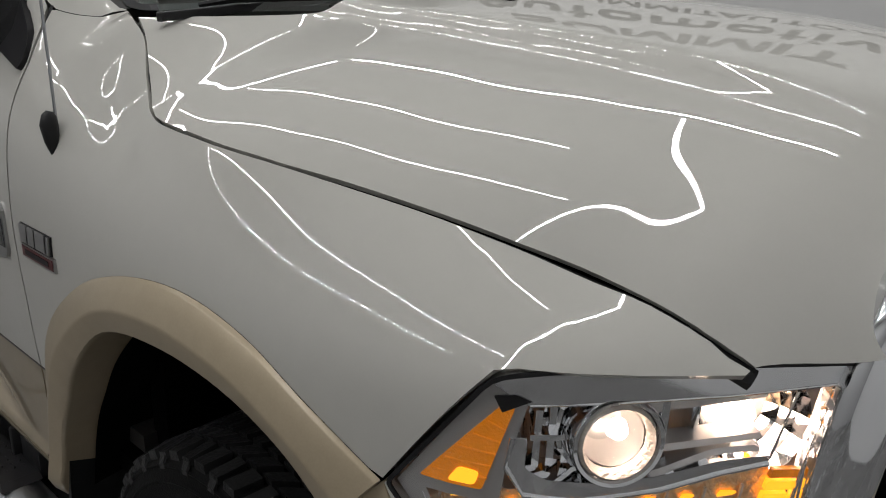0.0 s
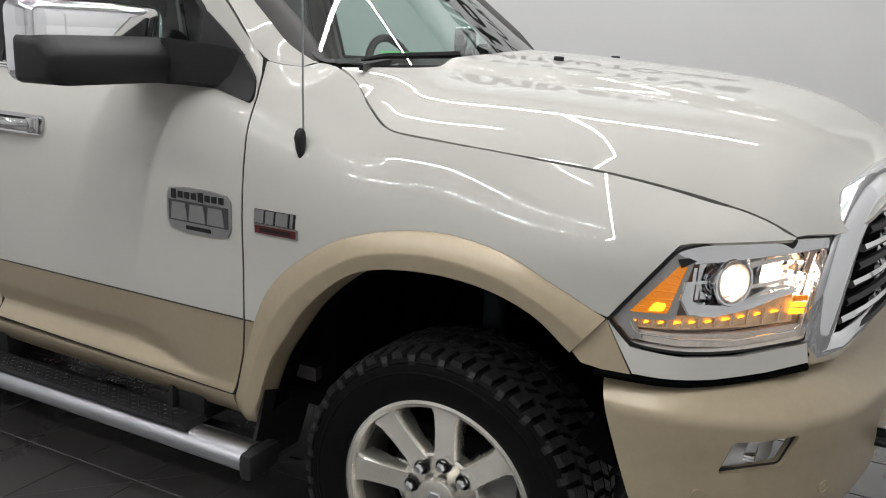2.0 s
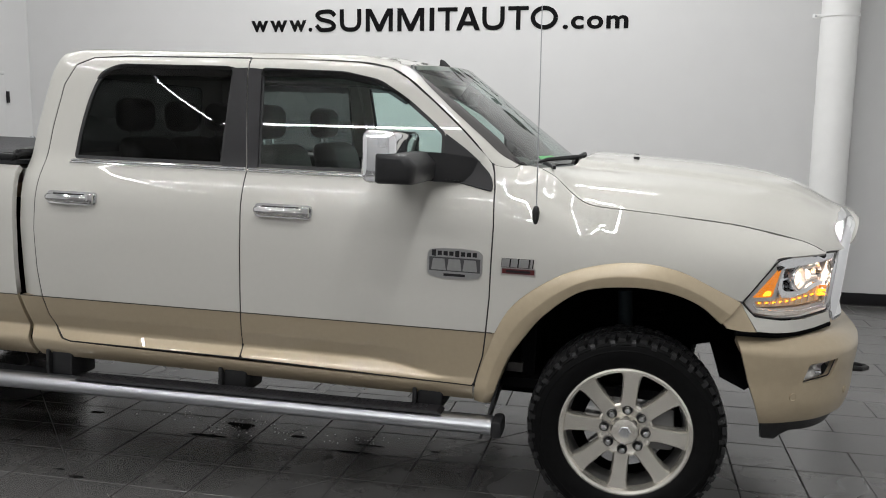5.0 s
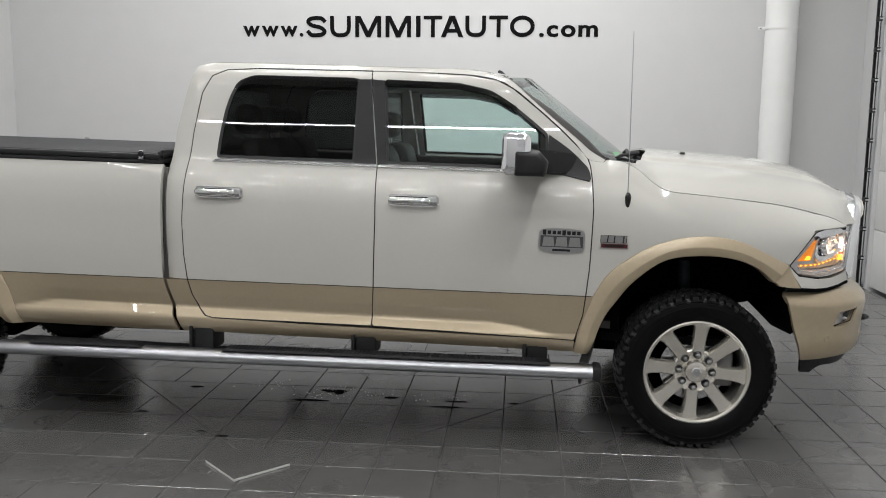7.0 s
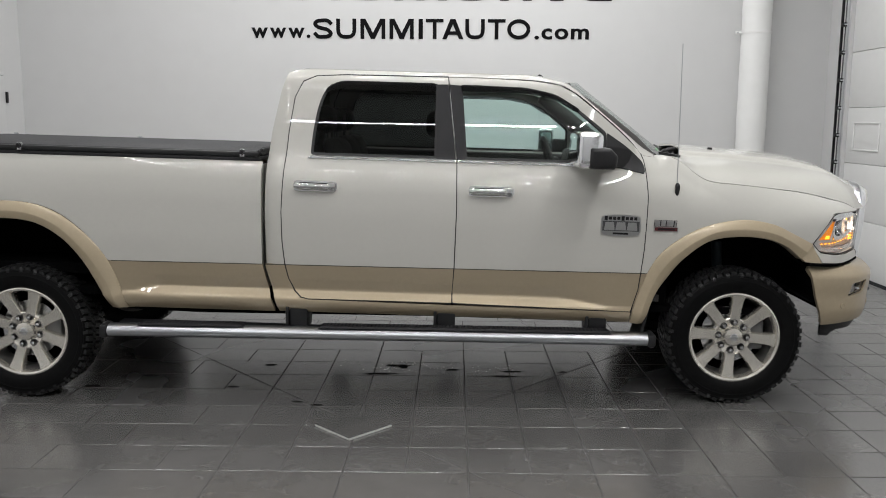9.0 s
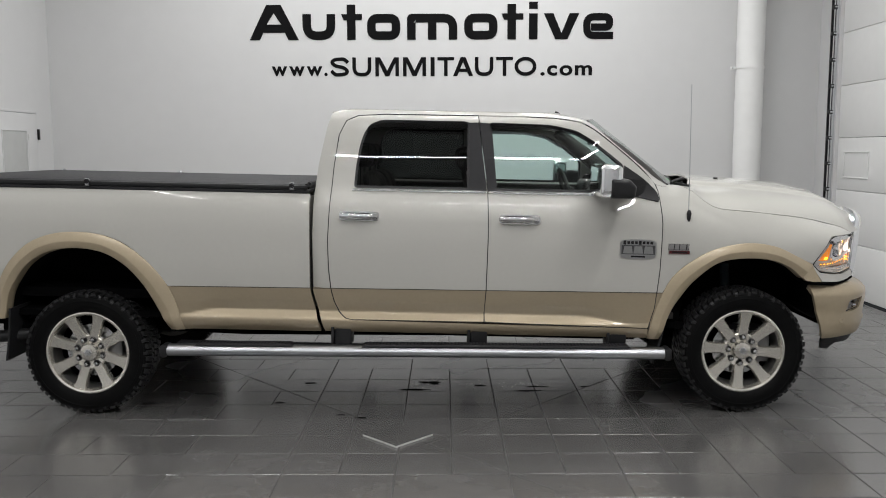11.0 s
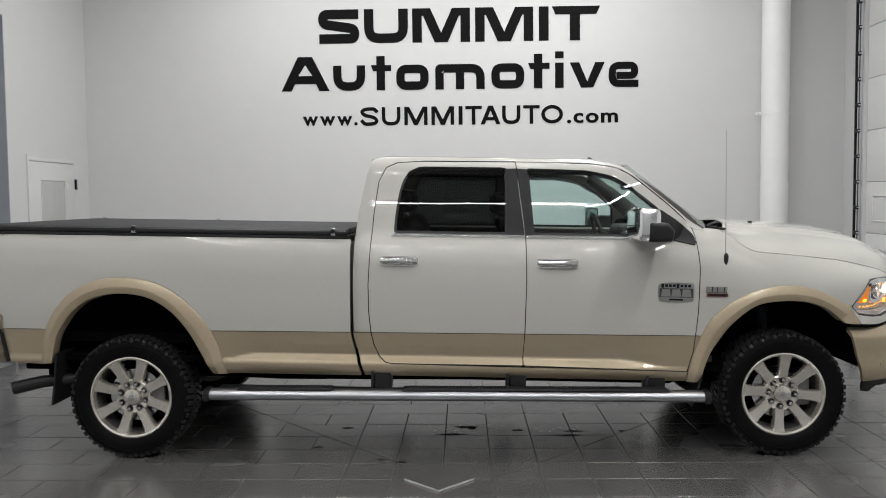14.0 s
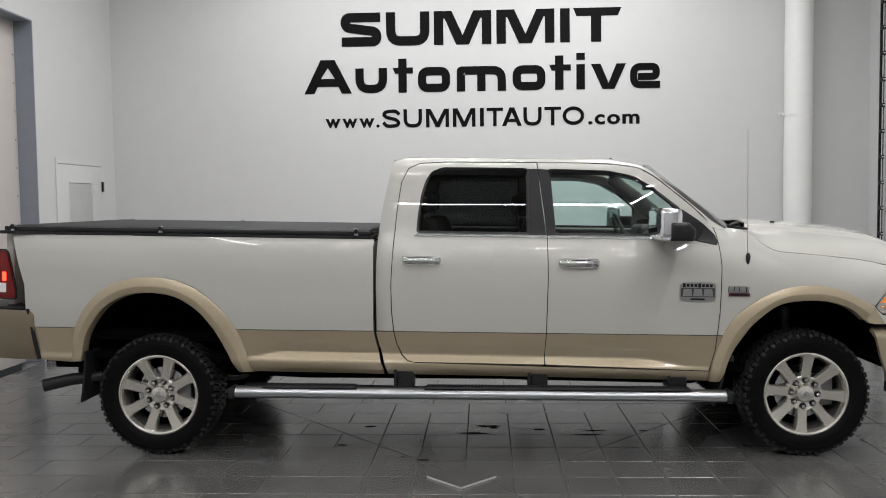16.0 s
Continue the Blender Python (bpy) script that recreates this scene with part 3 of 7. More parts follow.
def text_run(body, x0, x1, z0, cap, bold, parent):
    """A run of letters in the built-in font, fitted between x0 and x1, each letter a part."""
    glyphs, pen = [], 0.0
    for ch in body:
        cu = bpy.data.curves.new("glyph", "FONT")
        cu.body, cu.size, cu.extrude, cu.offset, cu.resolution_u = ch, 1.0, 0.0, bold, 4
        ob = bpy.data.objects.new("glyph", cu)
        scene.collection.objects.link(ob)
        bpy.context.view_layer.update()
        me = ob.to_mesh()
        vs = np.array([v.co[:2] for v in me.vertices])
        fs = [tuple(p.vertices) for p in me.polygons]
        ob.to_mesh_clear()
        bpy.data.objects.remove(ob)
        lo, hi = vs[:, 0].min(), vs[:, 0].max()
        glyphs.append((vs - np.array([lo, 0]), fs, pen))
        pen += hi - lo + 0.095
    pen -= 0.095
    sx, sz = (x1 - x0) / pen, cap
    for vs, fs, at in glyphs:
        n = len(vs)
        P = [(x0 + (v[0] + at) * sx, SIGN - 0.006, z0 + v[1] * sz) for v in vs] + [(x0 + (v[0] + at) * sx, SIGN, z0 + v[1] * sz) for v in vs]
        count = {(f[i], f[(i + 1) % len(f)]) for f in fs for i in range(len(f))}
        F = list(fs) + [(b, a, a + n, b + n) for a, b in count if (b, a) not in count]
        raw("letter", P, F, INK, parent)


text_run("www.", -4.086, -3.39, 2.648, 0.235, 0.028, low)
Z0, Z1, W = 2.634, 2.866, 0.044


def cap_S(x0, x1):
    h = W / 2
    return [stroke(spline([(x1 - 0.012, Z1 - 0.065), (x1 - 0.055, Z1 - h - 0.004), ((x0 + x1) / 2, Z1 - h), (x0 + 0.045, Z1 - h - 0.01), (x0 + h, Z1 - 0.065), (x0 + 0.06, Z1 - 0.10), ((x0 + x1) / 2, Z0 + 0.118), (x1 - 0.055, Z0 + 0.10), (x1 - h, Z0 + 0.062), (x1 - 0.05, Z0 + h + 0.008), ((x0 + x1) / 2, Z0 + h), (x0 + 0.055, Z0 + h + 0.004), (x0 + 0.012, Z0 + 0.07)], 3), W)]


def cap_M(x0, x1):
    k, q = W * 1.0, (x0 + x1) / 2
    return [[(x0, Z0), (x0, Z1), (x0 + k * 1.35, Z1), (q, Z0 + 0.07), (x1 - k * 1.35, Z1), (x1, Z1), (x1, Z0), (x1 - k, Z0), (x1 - k, Z1 - 0.07), (q + 0.024, Z0), (q - 0.024, Z0), (x0 + k, Z1 - 0.07), (x0 + k, Z0)]]


def cap_A(x0, x1):
    q, k = (x0 + x1) / 2, 0.052
    return [[(x0, Z0), (q - 0.03, Z1), (q + 0.03, Z1), (q, Z1 - 0.06), (x0 + k, Z0)], [(x1, Z0), (q + 0.03, Z1), (q - 0.03, Z1), (q, Z1 - 0.06), (x1 - k, Z0)], [(x0 + 0.06, Z0 + 0.05), (x1 - 0.06, Z0 + 0.05), (x1 - 0.075, Z0 + 0.09), (x0 + 0.075, Z0 + 0.09)]]


def cap_T(x0, x1):
    q = (x0 + x1) / 2
    return [[(x0, Z1 - W * 0.9), (x1, Z1 - W * 0.9), (x1, Z1), (x0, Z1)], [(q - W / 2, Z0), (q + W / 2, Z0), (q + W / 2, Z1 - 0.02), (q - W / 2, Z1 - 0.02)]]


def cap_O(x0, x1):
    q, zc, rx, rz = (x0 + x1) / 2, (Z0 + Z1) / 2, (x1 - x0 - W) / 2, (Z1 - Z0 - W) / 2
    arc = [(q + rx * math.cos(a), zc + rz * math.sin(a)) for a in np.linspace(0, math.tau, 41)]
    return [stroke(arc[:22], W), stroke(arc[20:], W)]


def px(p):
    return -3.354 + (p - 676) * (2.56 / 358)


for f, p0, p1 in ((cap_S, 676, 708), (lambda a, b: [stroke([(a + W / 2, Z1), (a + W / 2, Z0 + W / 2), (b - W / 2, Z0 + W / 2), (b - W / 2, Z1)], W, 0.085)], 714, 747), (cap_M, 754, 795), (cap_M, 802, 842), (lambda a, b: [[(a, Z0), (b, Z0), (b, Z1), (a, Z1)]], 850, 857), (cap_T, 862, 891), (cap_A, 889, 924), (lambda a, b: [stroke([(a + W / 2, Z1), (a + W / 2, Z0 + W / 2), (b - W / 2, Z0 + W / 2), (b - W / 2, Z1)], W, 0.085)], 927, 959), (cap_T, 964, 993), (cap_O, 996, 1034)):
    letter("letter", f(px(p0), px(p1)), low, 0.006)
text_run(".com", -0.745, -0.103, 2.644, 0.245, 0.028, low)

# ---- floor: grout bed, tiles ----
tagged(box("floor", WEST, EAST, SOUTH, NORTH, -0.1, -0.004, GROUT), "dark grey tiled workshop floor with thin joints", "floor", kind="structure")
floor_ob = bpy.data.objects["floor"]
TX, TY = 0.3048, 0.316


def tile_mesh(w, d):
    g = 0.0032
    bm = box_bm(-w / 2 + g, w / 2 - g, -d / 2 + g, d / 2 - g, -0.0042, 0.0)
    bmesh.ops.bevel(bm, geom=[e for e in bm.edges if e.verts[0].co.z > -0.001 and e.verts[1].co.z > -0.001], offset=0.0014, segments=1, affect="EDGES")
    me = bpy.data.meshes.new("tile")
    bmesh.ops.recalc_face_normals(bm, faces=bm.faces[:])
    bm.to_mesh(me)
    bm.free()
    me.materials.append(TILE)
    return me


SQUARE, LONG = tile_mesh(TX, TY), tile_mesh(2 * TX, TY)
cells, cut_tiles = [], []
iy0, iy1 = int((SOUTH - 0.16) / TY), int((NORTH - 0.16) / TY) + 1
for j in range(iy0 - 1, iy1):
    yc = 0.16 + (j + 0.5) * TY
    y0, y1 = max(SOUTH, yc - TY / 2), min(NORTH, yc + TY / 2)
    if y1 - y0 < 0.03:
        continue
    x = -1.60 - 18 * TX + (TX if j % 2 else 0.0)
    while x < EAST:
        square = -3.2 < x < 2.0 and -1.9 < yc < 0.16
        w = TX if square else 2 * TX
        x0, x1 = max(WEST, x), min(EAST, x + w)
        if x1 - x0 > w - 0.001 and y1 - y0 > TY - 0.001:
            cells.append((x + w / 2, yc, square))
        elif x1 - x0 > 0.03:
            cut_tiles.append(((x0 + x1) / 2, (y0 + y1) / 2, x1 - x0, y1 - y0))
        x += w
rest_v, rest_f = [], []
near_cells = sorted(cells, key=lambda c: math.hypot((c[0] + 1.6) / 1.5, c[1] + 1.3))
TILES = []
random.seed(11)
for k, (x, y, square) in enumerate(near_cells):
    me = SQUARE if square else LONG
    dz = random.uniform(-0.0004, 0.0004)
    if k < 300:
        TILES.append((me, x, y, dz))
    else:
        n = len(rest_v)
        rest_v += [(v.co.x + x, v.co.y + y, v.co.z + dz) for v in me.vertices]
        rest_f += [tuple(i + n for i in p.vertices) for p in me.polygons]
for x, y, w, d in cut_tiles:
    me = tile_mesh(w, d)
    n = len(rest_v)
    rest_v += [(v.co.x + x, v.co.y + y, v.co.z) for v in me.vertices]
    rest_f += [tuple(i + n for i in p.vertices) for p in me.polygons]
    bpy.data.meshes.remove(me)


# ---- the pickup truck ----
TILT = 1.43
truck = tagged(new("pickup_truck"), "pearl white and tan crew-cab pickup truck, headlights on", "pickup truck")
truck.matrix_basis = pose(0, 0, -0.0665, 0, TILT, 0)


def both(ob):
    mirrored(ob)
    return ob


BODY = smooth_line([(0.50, -0.955), (0.545, -0.985), (0.58, -1.005), (0.605, -1.012), (0.63, -1.006), (0.66, -0.990), (0.69, -0.984), (0.74, -0.990), (0.83, -1.006), (1.0, -1.020), (1.15, -1.026), (1.28, -1.020), (1.35, -1.006), (1.41, -0.980), (1.455, -0.952), (1.48, -0.938), (1.50, -0.930), (1.60, -0.903), (1.75, -0.860), (1.91, -0.806), (1.945, -0.783), (1.975, -0.745)])
# the fender's shoulder and the line where it meets the hood
SHUT_Y = smooth_line([(-0.62, -0.79), (-0.515, -0.800), (-0.45, -0.815), (-0.372, -0.838), (-0.286, -0.880), (-0.18, -0.924), (-0.05, -0.923), (0.09, -0.903), (0.20, -0.878), (0.34, -0.854), (0.456, -0.828), (0.56, -0.800), (0.62, -0.791), (0.68, -0.784), (0.74, -0.766), (0.90, -0.70)])
SHUT_Z = smooth_line([(-0.62, 1.575), (-0.515, 1.556), (-0.45, 1.545), (-0.40, 1.525), (-0.36, 1.506), (-0.29, 1.447), (-0.227, 1.408), (-0.178, 1.396), (-0.05, 1.387), (0.09, 1.376), (0.20, 1.364), (0.34, 1.35), (0.456, 1.331), (0.56, 1.308), (0.62, 1.297), (0.68, 1.278), (0.74, 1.251), (0.90, 1.24)])
SHO_Y = smooth_line([(-0.60, -1.024), (-0.2, -1.018), (0.15, -1.008), (0.42, -0.985), (0.56, -0.952), (0.70, -0.86), (0.80, -0.77)])
SHO_Z = smooth_line([(-0.60, 1.14), (0.0, 1.13), (0.5, 1.12), (0.8, 1.13)])
SHARP = smooth_line([(-0.60, 2.2), (0.1, 2.2), (0.45, 2.9), (0.62, 3.6), (0.8, 3.6)])


SIDE_TOP_Y, SIDE_TOP_Z = soft(SHUT_Y, 0.035), soft(SHUT_Z, 0.035)
SIDE_MID_Y, SIDE_SHARP, SIDE_BODY = soft(SHO_Y, 0.05), soft(SHARP, 0.06), soft(BODY, 0.018)


def ease(w):
    w = max(0.0, min(1.0, w))
    return w * w * (3 - 2 * w)


def lower_y(x, z):
    """The lower side: it tucks in to a crease above a narrow ledge, which runs out towards the wheel flares."""
    k = ease((-0.68 - x) / 0.42) * ease((x + 3.72) / 0.30)
    zc = 0.636 + 0.046 * k
    heights = (0.50, 0.545, 0.575, 0.60, 0.618, 0.634, zc + 0.002, 0.70 + 0.05 * k, 0.83, 0.90)
    depths = (-0.935, -0.966, -0.990, -1.002, -1.006, -1.003, -0.9985 + 0.034 * k, -1.000 + 0.010 * k, -1.006, -1.011)
    return float(np.mean(np.interp((z - 0.007, z - 0.0035, z, z + 0.0035, z + 0.007), heights, depths)))


def side_y(x, z):
    """How far out the truck's side lies."""
    if z < 0.83:
        return lower_y(x, z)
    if x <= -0.60:
        return SIDE_BODY(z)
    zs, ys = SHO_Z(x), SIDE_MID_Y(x)
    body = SIDE_BODY(z)
    if z <= zs:
        f = ys + (body - SIDE_BODY(zs))
    else:
        ze, ye = max(SIDE_TOP_Z(x), zs + 0.05), SIDE_TOP_Y(x)
        w, p = (z - zs) / (ze - zs), SIDE_SHARP(x)
        f = ys + (ye - ys) * (w ** p if w <= 1 else 1 + (w - 1) * p)
    k = ease((x + 0.62) / (0.24 + 0.33 * (1 - ease((z - 1.24) / 0.22))))
    return body * (1 - k) + f * k


def corner_y(x, z):
    """The side with the roll towards the windshield's lower corner."""
    y = side_y(x, z)
    if -0.70 < x < -0.40 and z > 1.44:
        low = 1.455 + (SEAM_Z(min(x, -0.50)) - 1.455) * ease((-0.57 - x) / 0.10)
        zp = PILLAR_Z(min(x, -0.515))
        w = max(0.0, min(1.15, (z - low) / max(0.01, zp - low))) ** 2
        y += (PILLAR_Y(min(x, -0.515)) - side_y(x, zp)) * w * (1 - ease((x + 0.515) / 0.115)) * ease((x + 0.70) / 0.05)
    return y


# seam above the door and the line of the windshield's side, by their x
SEAM_Z = smooth_line([(-1.60, 1.969), (-1.50, 1.968), (-1.25, 1.961), (-1.10, 1.939), (-1.013, 1.896), (-0.881, 1.796), (-0.753, 1.689), (-0.686, 1.626), (-0.60, 1.540), (-0.56, 1.533), (-0.50, 1.530)])
PILLAR_Z = smooth_line([(-1.60, 1.998), (-1.50, 1.997), (-1.30, 1.994), (-1.20, 1.984), (-1.12, 1.970), (-1.048, 1.950), (-0.914, 1.844), (-0.785, 1.737), (-0.659, 1.640), (-0.573, 1.578), (-0.515, 1.541)])
PILLAR_Y = soft(smooth_line([(-1.60, -0.682), (-1.20, -0.690), (-1.048, -0.702), (-0.914, -0.732), (-0.785, -0.757), (-0.659, -0.777), (-0.573, -0.790), (-0.515, -0.795)]), 0.06)


def skin(x, z):
    return (x, corner_y(x, z), z)


def skin_out(d):
    return lambda x, z: (x, side_y(x, z) - d, z)


# wheel arches: outer and inner lines of the flares about the wheel centre
ARCH_OUT = [(-0.64, 0.545), (-0.605, 0.72), (-0.51, 0.95), (-0.35, 1.09), (-0.19, 1.16), (-0.01, 1.188), (0.155, 1.167), (0.285, 1.112), (0.402, 1.056)]
ARCH_IN = [(-0.565, 0.545), (-0.505, 0.73), (-0.44, 0.84), (-0.36, 0.945), (-0.22, 1.055), (-0.05, 1.088), (0.115, 1.08), (0.24, 1.038), (0.332, 0.966)]
REAR_OUT = [(-0.574, 0.595), (-0.565, 0.765), (-0.524, 0.88), (-0.455, 0.985), (-0.348, 1.085), (-0.217, 1.145), (-0.065, 1.168), (0.108, 1.157), (0.258, 1.105), (0.387, 1.012), (0.497, 0.895), (0.583, 0.745), (0.645, 0.540)]
REAR_IN = [(-0.506, 0.595), (-0.478, 0.752), (-0.426, 0.855), (-0.349, 0.952), (-0.24, 1.025), (-0.109, 1.060), (0.042, 1.060), (0.172, 1.026), (0.301, 0.938), (0.408, 0.805), (0.483, 0.672), (0.522, 0.60), (0.552, 0.540)]
AX_R = -4.29


def shifted(pts, dx):
    return [(x + dx, z) for x, z in pts]


def trim(x):
    """Height of the two-tone line."""
    return 0.852 + 0.0075 * (x + 0.59)


def at_trim(line):
    """The line with a point added on each side wherever it crosses the two-tone line."""
    out = [line[0]]
    for p, q in zip(line, line[1:]):
        z = trim((p[0] + q[0]) / 2)
        if (p[1] - z) * (q[1] - z) < 0:
            w = (z - p[1]) / (q[1] - p[1])
            out += [(p[0] + (q[0] - p[0]) * w, z - 0.0015), (p[0] + (q[0] - p[0]) * w, z + 0.0015)][:: 1 if q[1] > p[1] else -1]
        out.append(q)
    return out


def flare(outer, inner, dx, name="wheel_flare"):
    o, i = spline(shifted(outer, dx), 6), spline(shifted(inner, dx), 6)
    rows = [(0.0, 0.001), (0.02, 0.006), (0.05, 0.0085), (0.25, 0.017), (0.50, 0.0275), (0.54, 0.0285), (0.58, 0.0282), (0.78, 0.0235), (0.96, 0.019), (0.99, 0.015), (1.0, 0.009)]
    V, F = [], []
    for (ox, oz), (ix, iz) in zip(o, i):
        base = [(ox + (ix - ox) * w, oz + (iz - oz) * w, d) for w, d in rows]
        for x, z, d in base:
            V.append((x, side_y(min(max(x, -10), 0.5), z) - d, z))
        x, z, d = base[-1]
        V.append((x + (ix - ox) * 0.05, side_y(min(x, 0.5), z) + 0.07, z + (iz - oz) * 0.05))
    n = len(rows) + 1
    for k in range(len(o) - 1):
        for j in range(n - 1):
            a = k * n + j
            F.append((a, a + 1, a + n + 1, a + n))
    for k in (0, len(o) - 1):
        F.append(tuple(k * n + j for j in range(n)))
    bm = bmesh.new()
    vs = [bm.verts.new(v) for v in V]
    for f in F:
        bm.faces.new([vs[i] for i in f])
    return both(part(name, bm, SOFT_LIT_TAN, truck, "tan wheel arch flare", smooth=True))


# -- fender --
arch_f = at_trim(spline(shifted(ARCH_OUT, 0.0), 6))
top_line = [(x, SHUT_Z(x) - 0.0025) for x in np.linspace(0.737, -0.43, 54)]
fender_outline = (
    [(-0.594, trim(-0.594) + 0.001)]
    + [p for p in arch_f if p[1] > trim(p[0]) + 0.001 and p[0] < 0.398]
    + [(0.405, 1.060), (0.5295, 1.2305), (0.552, 1.236), (0.642, 1.242), (0.735, 1.2455)]
    + top_line
    + [(-0.47, 1.541), (-0.515, 1.5405)] + [(x, SEAM_Z(x) - 0.001) for x in (-0.53, -0.545, -0.56, -0.575, -0.59, -0.604)] + [(-0.612, 1.540), (-0.600, 1.508), (-0.591, 1.45), (-0.580, 1.30), (-0.584, 1.0)]
)
sheet("fender", fender_outline, skin, PEARL, truck, step=0.02, mirror=True, flange=0.012)
low_f = [p for p in arch_f if p[1] < trim(p[0]) - 0.001]
sheet("fender_lower", [(-0.6425, 0.56)] + low_f + [(-0.594, trim(-0.594) - 0.001), (-0.603, 0.75), (-0.627, 0.66)], skin, TAN, truck, step=0.02, mirror=True, label="tan lower fender corner")
flare(ARCH_OUT, ARCH_IN, 0.0)
flare(REAR_OUT, REAR_IN, AX_R)


# -- hood --
TOP_Z = smooth_line([(-0.45, 1.600), (-0.15, 1.592), (0.13, 1.578), (0.45, 1.556), (0.66, 1.520), (0.79, 1.470), (0.87, 1.422), (0.93, 1.392), (1.0, 1.378)])
NOSE_Y = smooth_line([(0.74, -0.766), (0.80, -0.700), (0.845, -0.648), (0.885, -0.600), (0.93, -0.440), (0.962, -0.20), (0.975, 0.0)])
EDGE_Y = soft(lambda x: SHUT_Y(x) if x < 0.74 else NOSE_Y(x), 0.03)
EDGE_Z = soft(smooth_line([(-0.60, 1.565), (-0.45, 1.545), (-0.36, 1.506), (-0.29, 1.447), (-0.227, 1.408), (-0.178, 1.396), (-0.05, 1.387), (0.20, 1.364), (0.34, 1.350), (0.456, 1.331), (0.56, 1.308), (0.68, 1.278), (0.74, 1.250), (0.80, 1.246), (0.845, 1.249), (0.885, 1.315), (0.93, 1.375), (0.975, 1.378)]), 0.025)
CREST = soft(TOP_Z, 0.05)


def hood_z(x, y):
    ya = abs(y)
    ye, ze = -EDGE_Y(x), EDGE_Z(x)
    zt = max(CREST(x), ze)
    u = (ye - ya) / max(0.06, ye)
    if u > 0:
        rise = 0.42 * (1 - math.exp(-u / 0.14)) / (1 - math.exp(-1 / 0.14)) + 0.58 * (1 - (1 - min(u, 1.0)) ** 1.6)
    else:
        rise = u * (0.42 / 0.14 + 0.58 * 1.6)
    # power bulge: a crease from the cowl to the nose, above a shallow valley along each side
    fade = ease((0.90 - x) / 0.50)
    yc = 0.485 - 0.07 * (x + 0.3)
    z = ze + (zt - 0.024 * fade - ze) * rise
    return z + 0.024 * fade / (1 + math.exp(-3.2 * (yc - ya) / 0.034))


def hood_surf(x, y):
    return (x, y, hood_z(x, y))


edge = [(x, SHUT_Y(x) + 0.0025) for x in np.linspace(-0.42, 0.737, 48)]
nose = [(x - 0.003, NOSE_Y(x) + 0.002) for x in np.linspace(0.745, 0.974, 32)]
half = edge + nose
rear = [(-0.42 + 0.20 * (1 - (y / 0.825) ** 2), y) for y in np.linspace(0.812, -0.812, 30)]
sheet("hood", half + [(x, -y) for x, y in half[::-1]] + rear, hood_surf, PEARL, truck, step=0.018, out=(0, 0, 1), flange=0.012, label="pearl white hood with a raised centre")
# black tube added under the hood edge as the shade in its gap
both(part("hood_seal", tube_bm([(x, SHUT_Y(x) + 0.006, SHUT_Z(x) - 0.020) for x in np.linspace(-0.42, 0.735, 40)], 0.012, 6), BLACK, truck, "black rubber hood seal", smooth=True))
for y in (-0.27, 0.27):
    nz = part("washer_nozzle", box_bm(-0.014, 0.014, -0.009, 0.009, -0.004, 0.012, 0.003), BLACK, truck, "black washer nozzle", smooth=True)
    nz.location = (-0.03, y, hood_z(-0.03, y))

# -- doors: outlines in x and z --
front_door_low = [(-1.694, trim(-1.694) - 0.001), (-1.702, 0.70), (-1.70, 0.645), (-1.69, 0.637), (-0.648, 0.620), (-0.641, 0.632), (-0.633, 0.66), (-0.609, 0.75), (-0.600, trim(-0.6) - 0.001)]
front_door_top = [(-0.600, trim(-0.6) + 0.001), (-0.590, 1.0), (-0.586, 1.30), (-0.597, 1.45), (-0.606, 1.51), (-0.620, 1.547), (-0.64, 1.572), (-0.69, 1.62), (-0.757, 1.683), (-0.885, 1.79), (-1.016, 1.890), (-1.10, 1.933), (-1.25, 1.955), (-1.50, 1.962), (-1.762, 1.962), (-1.735, 1.75), (-1.697, 1.48), (-1.69, 1.2), (-1.694, trim(-1.694) + 0.001)]
front_glass = round_poly([(-1.652, 1.487), (-1.692, 1.915), (-1.30, 1.908), (-1.13, 1.875), (-1.018, 1.812), (-0.912, 1.732), (-0.828, 1.664), (-0.82, 1.487)], [0.01, 0.015, 0.15, 0.1, 0.1, 0.1, 0.02, 0.01], 6)
rear_door_low = [(-2.694, trim(-2.694) - 0.001), (-2.674, 0.75), (-2.643, 0.68), (-2.602, 0.645), (-2.562, 0.636), (-1.708, 0.637), (-1.706, 0.70), (-1.700, trim(-1.70) - 0.001)]
rear_door_top = [(-1.700, trim(-1.70) + 0.001), (-1.696, 1.2), (-1.703, 1.48), (-1.741, 1.75), (-1.768, 1.962), (-2.38, 1.958), (-2.55, 1.947), (-2.625, 1.912), (-2.668, 1.82), (-2.692, 1.62), (-2.704, 1.43), (-2.715, 1.15), (-2.709, 0.97), (-2.694, trim(-2.694) + 0.001)]
rear_glass = round_poly([(-2.558, 1.487), (-2.552, 1.60), (-2.530, 1.76), (-2.493, 1.868), (-2.41, 1.918), (-1.825, 1.919), (-1.822, 1.487)], [0.02, 0.1, 0.1, 0.07, 0.10, 0.015, 0.01], 6)


def grown(poly, d):
    """The polygon pushed outwards by d."""
    p = np.array(poly)
    area = 0.5 * np.sum(p[:, 0] * np.roll(p[:, 1], -1) - np.roll(p[:, 0], -1) * p[:, 1])
    out = []
    n = len(p)
    for i in range(n):
        a, b = p[i] - p[i - 1], p[(i + 1) % n] - p[i]
        a, b = a / max(1e-9, np.linalg.norm(a)), b / max(1e-9, np.linalg.norm(b))
        m = np.array([a[1], -a[0]]) + np.array([b[1], -b[0]])
        m /= max(1e-9, np.linalg.norm(m))
        out.append(tuple(p[i] + m * d * (1 if area > 0 else -1)))
    return out


